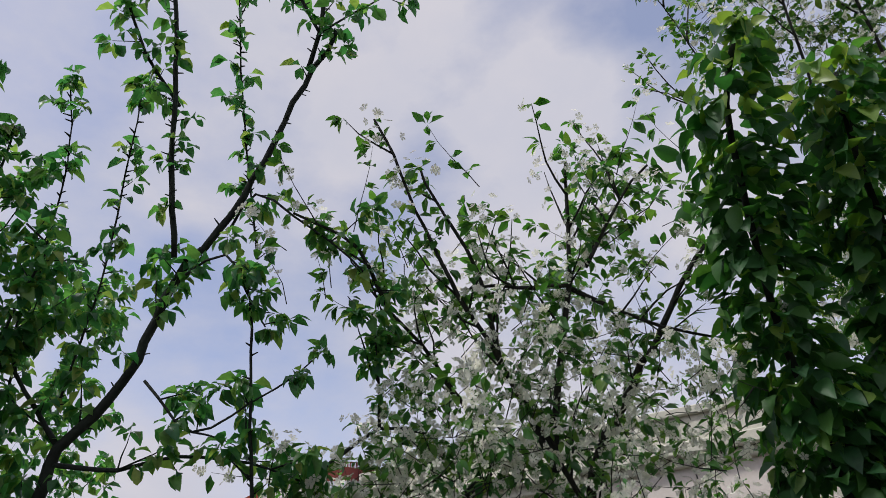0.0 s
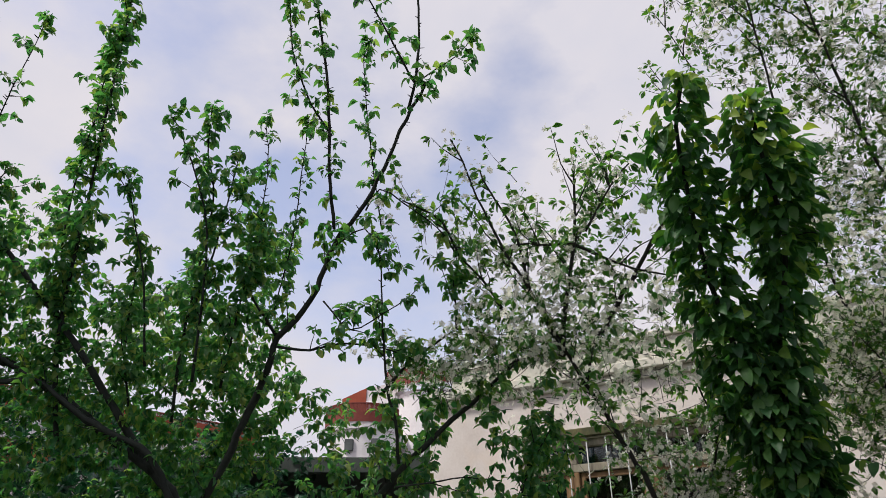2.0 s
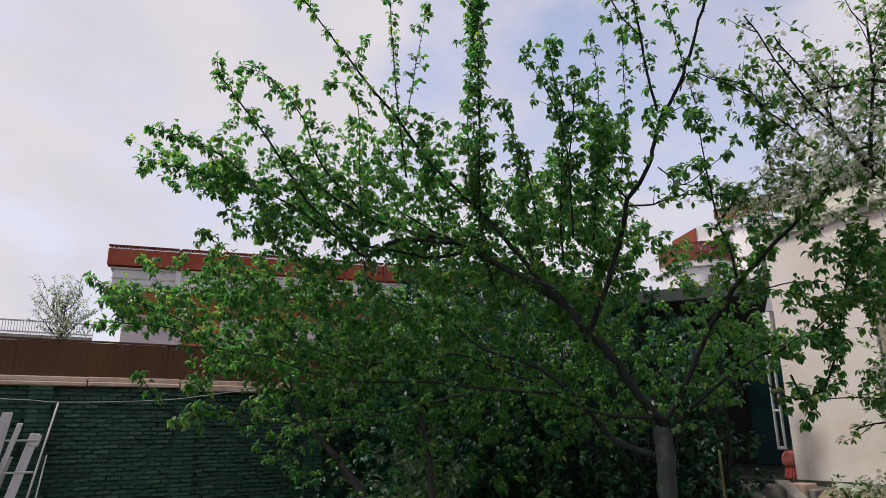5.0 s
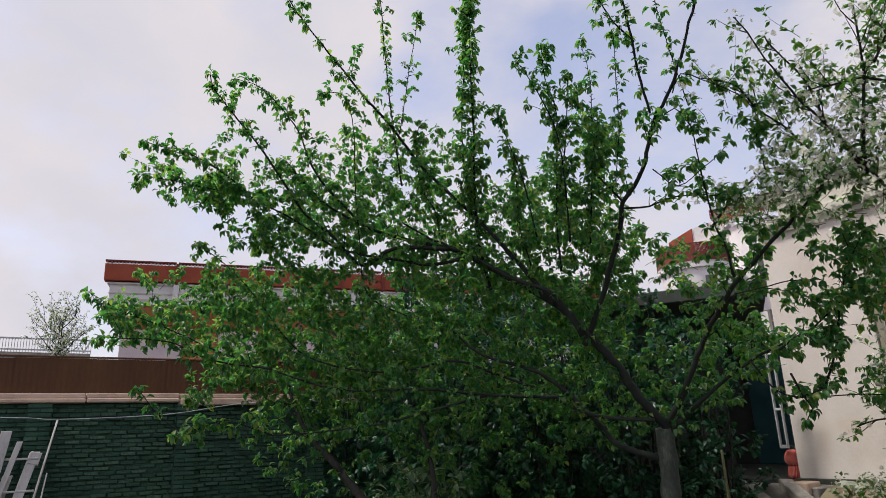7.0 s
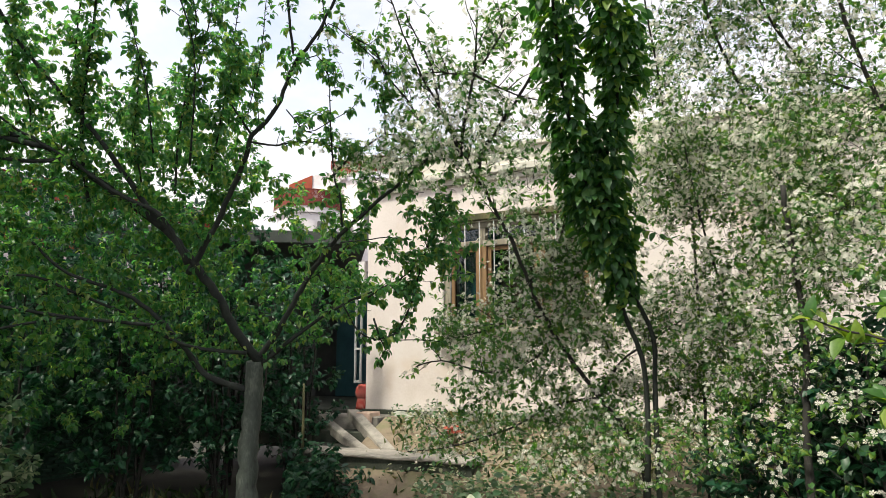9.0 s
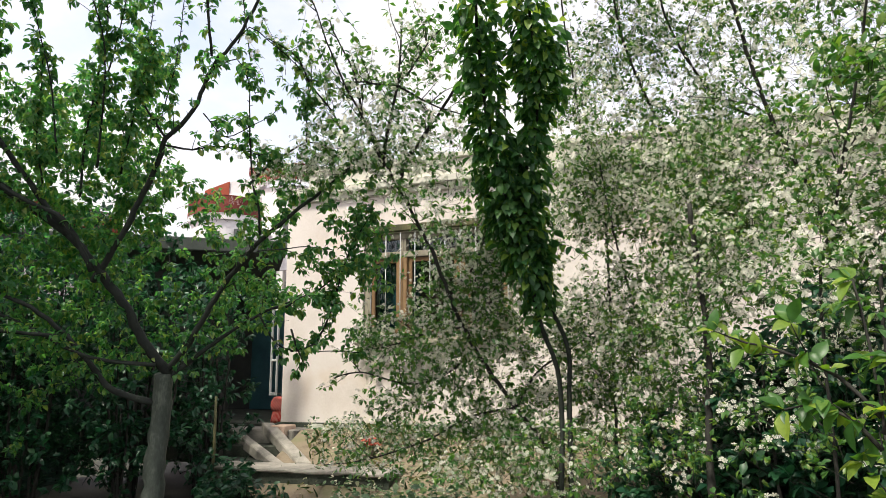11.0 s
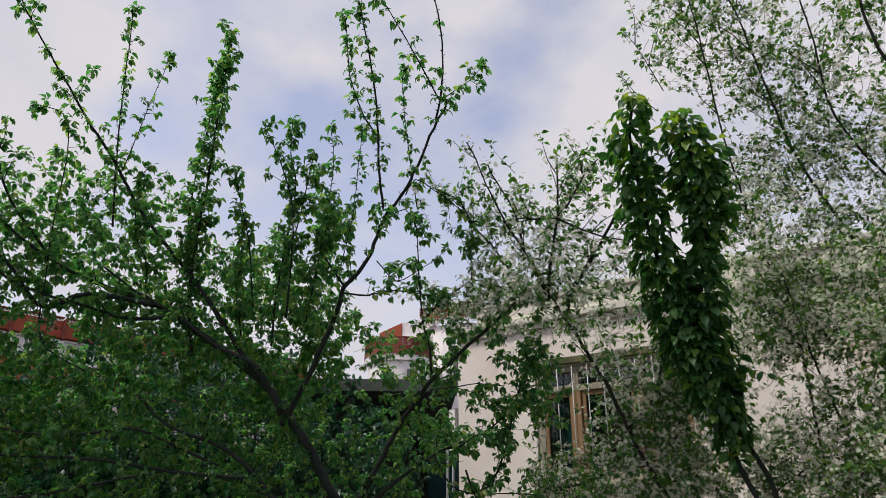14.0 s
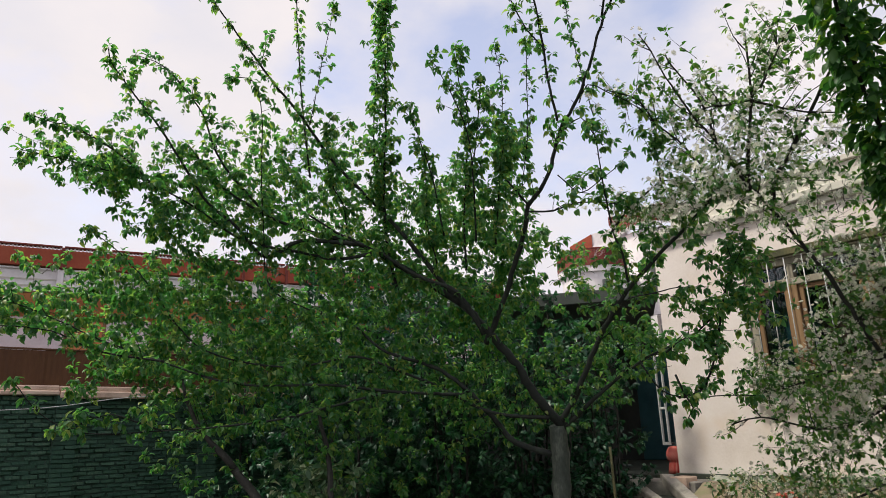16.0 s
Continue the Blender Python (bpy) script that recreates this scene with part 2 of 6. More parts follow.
BRICK = surface("dark mossy brick", [(0.2, (0.009, 0.034, 0.022)), (0.45, (0.024, 0.074, 0.048)), (0.7, (0.050, 0.115, 0.075)), (0.92, (0.15, 0.215, 0.155))], scale=5, bump=0.9, fine=45, per_piece=0.3, stain=(0.016, 0.040, 0.022))
MORTAR = surface("dark mortar", [(0.3, (0.014, 0.036, 0.025)), (0.7, (0.042, 0.085, 0.060))], scale=9, bump=0.6)
COPING = surface("beige coping plaster", [(0.25, (0.42, 0.28, 0.21)), (0.5, (0.62, 0.45, 0.35)), (0.8, (0.70, 0.56, 0.46))], scale=5, bump=0.5, per_piece=0.15, stain=(0.22, 0.16, 0.12))
RUST_SHEET = surface("brown corrugated sheet", [(0.25, (0.062, 0.023, 0.008)), (0.5, (0.100, 0.039, 0.012)), (0.8, (0.140, 0.062, 0.021))], scale=2.2, rough=0.75, bump=0.15, stretch=(1, 1, 0.25))
RED = surface("brick red paint", [(0.25, (0.22, 0.040, 0.020)), (0.5, (0.30, 0.062, 0.030)), (0.8, (0.37, 0.095, 0.05))], scale=1.2, bump=0.1, fine=20)
# Dark red of the parapet rail, and RED with shade mixed in for the balconies
DARK_SHADED_RED = surface("dark red paint and shaded red", [(0.25, (0.12, 0.024, 0.020)), (0.5, (0.17, 0.036, 0.027)), (0.8, (0.23, 0.060, 0.042))], scale=1.2, bump=0.1, fine=20)
ORANGE = surface("orange paint", [(0.3, (0.42, 0.15, 0.06)), (0.7, (0.55, 0.22, 0.09))], scale=1.2, bump=0.1, fine=20)
WHITE_WALL = surface("white render", [(0.25, (0.58, 0.55, 0.56)), (0.5, (0.72, 0.69, 0.70)), (0.8, (0.80, 0.78, 0.79))], scale=0.8, bump=0.1, fine=15)
PINK_WALL = surface("pale pink render", [(0.25, (0.50, 0.40, 0.42)), (0.5, (0.62, 0.52, 0.54)), (0.8, (0.70, 0.60, 0.62))], scale=0.8, bump=0.1, fine=15)
# Soil colour lowered to hold the shade of the trees
EARTH = surface("garden earth", [(0.25, (0.014, 0.014, 0.011)), (0.5, (0.035, 0.034, 0.024)), (0.75, (0.034, 0.046, 0.022)), (0.9, (0.09, 0.08, 0.06))], scale=1.6, bump=1.0, fine=25)
# The stake's mossy wood; on the window lintel the same dark colour paints shade
MOSSY_SHADED_WOOD = surface("mossy old wood and lintel shade", [(0.25, (0.025, 0.028, 0.012)), (0.5, (0.06, 0.06, 0.024)), (0.8, (0.15, 0.13, 0.055))], scale=8, bump=0.5, stretch=(1, 1, 0.3))
# Masonry coloured dark in place of shadow: plinth, porch floor, steps, ledge support
SHADED_MASONRY = surface("masonry with shade painted into its dark colour", [(0.25, (0.014, 0.02, 0.015)), (0.5, (0.035, 0.045, 0.032)), (0.8, (0.09, 0.09, 0.07))], scale=5, bump=0.7, fine=40)
DRY_LEAF = leaf_material("dry undergrowth leaf", [(0.0, (0.045, 0.12, 0.05)), (0.45, (0.10, 0.20, 0.09)), (0.7, (0.29, 0.29, 0.19)), (1.0, (0.60, 0.58, 0.49))], (1.3, 1.4, 1.05))
PALE_LEAF = leaf_material("pale ground leaf", [(0.0, (0.05, 0.12, 0.06)), (0.5, (0.13, 0.22, 0.12)), (0.8, (0.30, 0.37, 0.24)), (1.0, (0.55, 0.58, 0.46))], (1.4, 1.5, 1.0))
# Dry tan soil, paler than EARTH to hold the sunlight on the bank
DRY_EARTH = surface("dry earth, sun-brightened", [(0.25, (0.10, 0.08, 0.055)), (0.5, (0.21, 0.165, 0.115)), (0.75, (0.14, 0.15, 0.07)), (0.9, (0.36, 0.29, 0.22))], scale=2.6, bump=1.0, fine=25)
STONE = surface("lichened grey stone", [(0.25, (0.16, 0.17, 0.14)), (0.5, (0.30, 0.31, 0.26)), (0.8, (0.46, 0.46, 0.40))], scale=6, bump=0.8, fine=50)
RED_PETAL = leaf_material("red petals", [(0.0, (0.45, 0.06, 0.04)), (0.5, (0.60, 0.13, 0.09)), (1.0, (0.70, 0.26, 0.20))], (1.2, 1.0, 0.9), gloss=0.6)
TEAL = surface("teal door paint", [(0.3, (0.03, 0.10, 0.12)), (0.7, (0.06, 0.17, 0.20))], scale=3, rough=0.5, bump=0.1)
ROUND_STRIPES = striped("red cloth, slanting stripes", (0.50, 0.025, 0.02), (0.75, 0.45, 0.38), 14.0, "DIAGONAL")
UPRIGHT_STRIPES = striped("red cloth, upright stripes", (0.45, 0.022, 0.02), (0.65, 0.32, 0.26), 22.0, "X")
# Teal of the window's reflection, put on folds behind the glass
TEAL_REFLECTION = surface("teal glass reflection on cloth", [(0.25, (0.02, 0.06, 0.075)), (0.5, (0.04, 0.11, 0.13)), (0.8, (0.07, 0.17, 0.19))], scale=6, bump=0.3, fine=140, stretch=(1, 1, 0.3))
BROWN_CLOTH = surface("red-brown cloth", [(0.25, (0.10, 0.045, 0.03)), (0.5, (0.20, 0.09, 0.06)), (0.8, (0.32, 0.17, 0.12))], scale=6, bump=0.3, fine=140, stretch=(1, 1, 0.3))
CABLE = surface("grey cable", [(0.3, (0.35, 0.36, 0.36)), (0.7, (0.55, 0.56, 0.56))], scale=10)


# ---- mesh helpers ----
def part(name, bm, mat, parent=None, label="", m=None):
    """A bmesh as one mesh object under its thing."""
    me = bpy.data.meshes.new(name)
    bm.to_mesh(me)
    bm.free()
    me.materials.append(mat)
    ob = new(name, me)
    ob.parent = parent
    if m is not None:
        ob.matrix_basis = m
    if label:
        tagged(ob, label)
    return ob


def thing(name, m, label, category, group="", kind=""):
    ob = new(name)
    ob.empty_display_size = 0.2
    ob.matrix_basis = m
    return tagged(ob, label, category, group, kind)


def box(bm, x0, x1, y0, y1, z0, z1, bevel=0.0, m=None):
    made = bmesh.ops.create_cube(bm, size=1.0)["verts"]
    for v in made:
        v.co = Vector(((x0 + x1) / 2 + v.co.x * (x1 - x0), (y0 + y1) / 2 + v.co.y * (y1 - y0), (z0 + z1) / 2 + v.co.z * (z1 - z0)))
    if bevel:
        edges = list({e for v in made for e in v.link_edges})
        made = list({v for f in bmesh.ops.bevel(bm, geom=edges, offset=bevel, segments=1, affect="EDGES")["faces"] for v in f.verts} | {v for v in made if v.is_valid})
    if m is not None:
        bmesh.ops.transform(bm, matrix=m, verts=[v for v in made if v.is_valid])
    return made


def boxes(*rows, bevel=0.0):
    bm = bmesh.new()
    for row in rows:
        box(bm, *row, bevel=bevel)
    return bm


def tube(bm, pts, radii, sides=8):
    """A tapering round tube along a line of points, closed at the ends."""
    rings = []
    for k, p in enumerate(pts):
        a, b = pts[max(k - 1, 0)], pts[min(k + 1, len(pts) - 1)]
        d = (b - a).normalized()
        u = d.cross(Vector((0.31, 0.95, 0.07))).normalized()
        w = d.cross(u)
        rings.append([bm.verts.new(p + (u * math.cos(2 * math.pi * s / sides) + w * math.sin(2 * math.pi * s / sides)) * radii[k]) for s in range(sides)])
    for a, b in zip(rings, rings[1:]):
        for s in range(sides):
            bm.faces.new((a[s], a[(s + 1) % sides], b[(s + 1) % sides], b[s])).smooth = True
    bm.faces.new(rings[0][::-1])
    bm.faces.new(rings[-1])


def smooth_line(pts, step):
    """Points at even steps along a soft curve through pts."""
    pts = [Vector(p) for p in pts]
    ext = [pts[0] * 2 - pts[1], *pts, pts[-1] * 2 - pts[-2]]
    out = []
    for k in range(1, len(ext) - 2):
        p0, p1, p2, p3 = ext[k - 1:k + 3]
        n = max(1, round((p2 - p1).length / step))
        for i in range(n):
            t = i / n
            out.append(0.5 * ((2 * p1) + (p2 - p0) * t + (2 * p0 - 5 * p1 + 4 * p2 - p3) * t * t + (3 * p1 - p0 - 3 * p2 + p3) * t ** 3))
    out.append(pts[-1])
    return out


def curved(bm, cx, cy, radius, z0, z1, thick, a0=180, a1=360, steps=20):
    """An upright curved wall: an arc of a ring, seen from -y."""
    rows = []
    for k in range(steps + 1):
        a = radians(a0 + (a1 - a0) * k / steps)
        c, s = math.cos(a), math.sin(a)
        rows.append([bm.verts.new((cx + c * r, cy + s * r, z)) for r, z in ((radius, z0), (radius, z1), (radius - thick, z1), (radius - thick, z0))])
    for a, b in zip(rows, rows[1:]):
        for i in range(4):
            bm.faces.new((a[i], a[(i + 1) % 4], b[(i + 1) % 4], b[i]))
    bm.faces.new(rows[0][::-1])
    bm.faces.new(rows[-1])


# ---- leaves and blossom ----
def leaf_form(width=0.62, fold=0.12, droop=0.16, stalk=0.28):
    """One leaf of length 1 along x, on a short stalk: pointed, folded along its rib, the tip hanging."""
    s = stalk
    v = [(0, -0.012, 0), (0, 0.012, 0), (s, 0.012, 0.02), (s, -0.012, 0.02),
         (s + 0.22, width * 0.42, 0.02 + fold * 0.9), (s + 0.55, width * 0.46, fold * 0.6), (s + 0.36, 0, 0.02), (s + 0.68, 0, -droop * 0.4),
         (s + 0.22, -width * 0.42, 0.02 + fold * 0.9), (s + 0.55, -width * 0.46, fold * 0.6), (s + 0.84, width * 0.22, -droop * 0.45), (s + 0.84, -width * 0.22, -droop * 0.45), (s + 1.02, 0, -droop)]
    f = [(0, 1, 2), (0, 2, 3), (2, 6, 4), (4, 6, 5), (5, 6, 7), (5, 7, 10), (10, 7, 12), (3, 8, 6), (8, 9, 6), (9, 7, 6), (9, 11, 7), (11, 12, 7), (2, 3, 6)]
    return np.array(v), np.array(f)


def round_leaf(width=0.8, fold=0.1, droop=0.25):
    """A broad heart-shaped leaf of length 1 with a gently waved rim."""
    rib = [(0.0, 0), (0.18, 0.0), (0.42, 0.015), (0.68, -droop * 0.25), (0.88, -droop * 0.6), (1.06, -droop)]
    half = [0.0, 0.30, 0.46, 0.40, 0.22, 0.0]
    v, f = [(x, 0, z) for x, z in rib], []
    for sgn in (1, -1):
        o = len(v)
        for k in range(1, 5):
            x, z = rib[k]
            v.append((x - 0.04 * (k == 1), sgn * width * half[k], z + fold * half[k] * 1.6 - 0.02 * (k % 2)))
        f.append((0, 1, o) if sgn < 0 else (0, o, 1))
        for k in range(1, 4):
            a, b, c, d = k, k + 1, o + k, o + k - 1
            f += [(a, b, c), (a, c, d)] if sgn < 0 else [(a, c, b), (a, d, c)]
        f.append((4, 5, o + 3) if sgn < 0 else (4, o + 3, 5))
    return np.array(v), np.array(f)


def small_leaf(width=0.55, fold=0.14, droop=0.2):
    """A simple folded leaf of length 1 for the dense crowns."""
    w = width / 2
    v = [(0, 0, 0), (0.2, 0, 0.01), (0.5, w, fold * 0.6), (0.5, -w, fold * 0.6), (0.62, 0, -droop * 0.1), (1.05, 0, -droop), (0.85, w * 0.62, fold * 0.1 - droop * 0.3), (0.85, -w * 0.62, fold * 0.1 - droop * 0.3)]
    f = [(1, 4, 2), (1, 3, 4), (2, 4, 6), (4, 5, 6), (3, 7, 4), (4, 7, 5), (0, 1, 2)]
    return np.array(v), np.array(f)


def blossom_form():
    """One open flower of five cupped petals, 1 across, facing +z."""
    v, f = [(0, 0, 0)], []
    for k in range(5):
        a = 2 * math.pi * k / 5
        c, s = math.cos(a), math.sin(a)
        for r, w, z in ((0.36, 0.19, 0.06), (0.36, -0.19, 0.06), (0.5, 0.0, 0.11)):
            v.append((c * r - s * w, s * r + c * w, z))
        b = 1 + 3 * k
        f += [(0, b + 1, b), (b, b + 1, b + 2)]
    return np.array(v), np.array(f)


def strewn(name, form, places, ways, ups, sizes, mat, parent, label=""):
    """Many copies of one small form joined into one mesh."""
    v, f = form
    p, x, u, s = (np.asarray(a, float) for a in (places, ways, ups, sizes))
    x /= np.linalg.norm(x, axis=1, keepdims=True) + 1e-9
    y = np.cross(u, x)
    y /= np.linalg.norm(y, axis=1, keepdims=True) + 1e-9
    z = np.cross(x, y)
    co = p[:, None] + s[:, None, None] * (v[None, :, :1] * x[:, None] + v[None, :, 1:2] * y[:, None] + v[None, :, 2:] * z[:, None])
    fc = (f[None] + (np.arange(len(p)) * len(v))[:, None, None]).reshape(-1, 3)
    me = bpy.data.meshes.new(name)
    me.vertices.add(co.shape[0] * co.shape[1])
    me.vertices.foreach_set("co", co.ravel())
    me.loops.add(fc.size)
    me.loops.foreach_set("vertex_index", fc.ravel())
    me.polygons.add(len(fc))
    me.polygons.foreach_set("loop_start", np.arange(len(fc)) * 3)
    me.update(calc_edges=True)
    me.materials.append(mat)
    ob = new(name, me)
    ob.parent = parent
    return tagged(ob, label, kind="stuff")


class Plant:
    """A tree or shrub that is grown limb by limb and then leafed."""

    def __init__(self, name, label, base, bark, leaf_mat, leaf_size, form, group="", flowers=0.0, flower_size=0.034, seed=1, per_cluster=(3, 6), twig_len=(0.18, 0.5), droop=0.35, category="tree", rosette=False, reach=0.03):
        self.rosette, self.reach = rosette, reach
        self.top = thing(name, pose(*base), label, category, group)
        self.base, self.bark, self.leaf_mat, self.leaf_size, self.form = Vector(base), bark, leaf_mat, leaf_size, form
        self.flowers, self.flower_size, self.droop = flowers, flower_size, droop
        self.per_cluster, self.twig_len = per_cluster, twig_len
        self.rng = random.Random(seed)
        self.twigs, self.clusters, self.spurs = [], [], []

    def cluster(self, p, way, scale=1.0):
        self.clusters.append((p, way, scale, self.flowers))

    def grow_twig(self, p, way, length, gap=0.055, large=1.0, girth=1.0):
        g = self.rng
        pts, q, d = [p], p, way.normalized()
        n = max(3, round(length / 0.07))
        for k in range(n):
            d = (d + Vector((g.gauss(0, 0.14), g.gauss(0, 0.14), g.gauss(0.03, 0.12)))).normalized()
            q = q + d * (length / n)
            pts.append(q)
            if g.random() < (length / n) / gap * 0.75:
                self.cluster(q, d, large)
        self.cluster(q, d, large)
        self.twigs.append((pts, girth * (0.0032 + 0.004 * length)))

    def finish(self):
        g = self.rng
        bm = bmesh.new()
        for pts, r in self.twigs:
            tube(bm, [p - self.base for p in pts], [r * (1 - 0.7 * k / (len(pts) - 1)) for k in range(len(pts))], 4)
        for p, d, r in self.spurs:
            tube(bm, [p - self.base, p + d * 0.5 - self.base, p + d - self.base], [r, r * 0.8, r * 0.5], 4)
        if self.twigs or self.spurs:
            tagged(part("twigwork", bm, self.bark, self.top, "thin twigs and short spurs"), kind="stuff")
        else:
            bm.free()
        leaves, flowers = [], []
        for p, d, sc, share in self.clusters:
            bloom = g.random() < share
            side = d.cross(Vector((g.gauss(0, 1), g.gauss(0, 1), g.gauss(0, 1)))).normalized()
            for _ in range(g.randint(*self.per_cluster) if not bloom else g.randint(0, 2)):
                if self.rosette:
                    side = d.cross(Vector((g.gauss(0, 1), g.gauss(0, 1), g.gauss(0, 1)))).normalized()
                w = (side + d * g.uniform(-0.2, 0.8) + Vector((g.gauss(0, 0.55), g.gauss(0, 0.55), g.gauss(-self.droop, 0.4)))).normalized()
                up = Vector((g.gauss(0, 0.45), g.gauss(0, 0.45), 0.6)) + SUN_DIR * 0.6
                leaves.append((p + w * 0.006 - self.base, w, up, self.leaf_size * sc * g.uniform(0.6, 1.2)))
            if bloom:
                for _ in range(g.randint(3, 5)):
                    w = (side * 0.6 + Vector((g.gauss(0, 0.8), g.gauss(0, 0.8), g.gauss(0.1, 0.6))) + SUN_DIR * 0.55).normalized()
                    flowers.append((p + w * g.uniform(0.025, 0.07) - self.base, w.orthogonal(), w, self.flower_size * g.uniform(0.8, 1.15)))
        if leaves:
            strewn("crown", self.form, *zip(*leaves), self.leaf_mat, self.top, "leaves of the crown")
        if flowers:
            strewn("blossom", blossom_form(), *zip(*flowers), PETAL, self.top, "white five-petalled blossom")
        return len(leaves), len(flowers)


def limb(plant, r0, r1, pts, leaf=0.0, twig=0, spur=0, bloom=None):
    """A limb of a plant; leaf: leaf clusters to the metre, twig: how many side twigs, spur: bare spurs to the metre, bloom: share of blossom."""
    g, usual = plant.rng, plant.flowers
    plant.flowers = usual if bloom is None else bloom
    line = smooth_line(pts, 0.07)
    n = len(line)
    line = [p + Vector((g.gauss(0, 1), g.gauss(0, 1), g.gauss(0, 1))) * min(0.004, r1 * 0.5) for p in line]
    radii = [(r0 + (r1 - r0) * (k / (n - 1)) ** 0.8) * g.uniform(0.92, 1.1) for k in range(n)]
    bm = bmesh.new()
    tube(bm, [p - plant.base for p in line], radii, 10 if r0 > 0.03 else 7)
    part("trunk" if r0 > 0.06 else "limb", bm, TRUNK_BARK if r0 > 0.07 else plant.bark, plant.top)
    length = sum((b - a).length for a, b in zip(line, line[1:]))
    for rate, kind in ((leaf, 0), (spur, 1)):
        total = round(rate * length * (0.7 if kind == 0 else 1))
        for i in range(total):
            k = min(n - 2, int((i + g.random()) / total * (n - 1)))
            d = (line[k + 1] - line[k]).normalized()
            p = line[k].lerp(line[k + 1], g.random())
            out = d.cross(Vector((g.gauss(0, 1), g.gauss(0, 1), g.gauss(0, 1)))).normalized()
            if kind == 0:
                q = p + out * (radii[k] + plant.reach * g.random() ** 1.5) + d * plant.reach * 0.3
                if (q - p).length > 0.04:
                    plant.spurs.append((p, q - p, 0.0024))
                plant.cluster(q, d)
            else:
                plant.spurs.append((p, out * (radii[k] + g.uniform(0.008, 0.025)) + d * 0.01, 0.0035))
    if leaf:
        plant.cluster(line[-1], (line[-1] - line[-2]).normalized(), 1.1)
        plant.cluster(line[-1], (line[-1] - line[-2]).normalized(), 0.9)
        plant.cluster(line[-2], (line[-1] - line[-2]).normalized(), 1.0)
    for _ in range(twig):
        k = int((0.15 + 0.85 * g.random()) * (n - 2))
        d = (line[k + 1] - line[k]).normalized()
        out = d.cross(Vector((g.gauss(0, 1), g.gauss(0, 1), g.gauss(0, 1)))).normalized()
        way = d * 0.7 + out * 0.8 + Vector((0, 0, 0.45))
        plant.grow_twig(line[k], way, g.uniform(*plant.twig_len))
    plant.flowers = usual


def mass(plant, centre, radii, n, bloom=None, large=1.0):
    """Short leafy twigs that fill a part of the crown."""
    g, usual = plant.rng, plant.flowers
    plant.flowers = usual if bloom is None else bloom
    for _ in range(n):
        while True:
            o = Vector((g.uniform(-1, 1), g.uniform(-1, 1), g.uniform(-1, 1)))
            if o.length < 1:
                break
        p = Vector(centre) + Vector((o.x * radii[0], o.y * radii[1], o.z * radii[2]))
        way = Vector((g.gauss(0, 0.7), g.gauss(0, 0.7), g.gauss(0.5, 0.5)))
        plant.grow_twig(p, way, g.uniform(0.12, 0.3), 0.055, large, 0.45)
    plant.flowers = usual


# ---- ground ----
def make_ground():
    bm = bmesh.new()
    xs = [-2000, -400, -80, *range(-30, 31, 1), 80, 400, 2000]
    ys = [-2000, -400, -80, *range(-20, 41, 1), 80, 400, 2000]
    grid = [[bm.verts.new((x, y, 0.09 * noise.noise(Vector((x * 0.37, y * 0.37, 0))) - 0.02 if abs(x) < 31 and -21 < y < 41 else -0.05)) for y in ys] for x in xs]
    for i in range(len(xs) - 1):
        for j in range(len(ys) - 1):
            bm.faces.new((grid[i][j], grid[i + 1][j], grid[i + 1][j + 1], grid[i][j + 1])).smooth = True
    return tagged(part("ground", bm, EARTH), "garden earth darkened for tree shade, with patches of weeds", "ground", kind="structure")


make_ground()


# ---- the cream house ----
HOUSE = pose(-0.73, 9.47, 0, 0, 0, -28)
BASE, EAVE, TOP = 0.98, 3.98, 4.36
W0, W1, WZ0, WZ1 = 1.18, 3.20, 2.00, 3.40


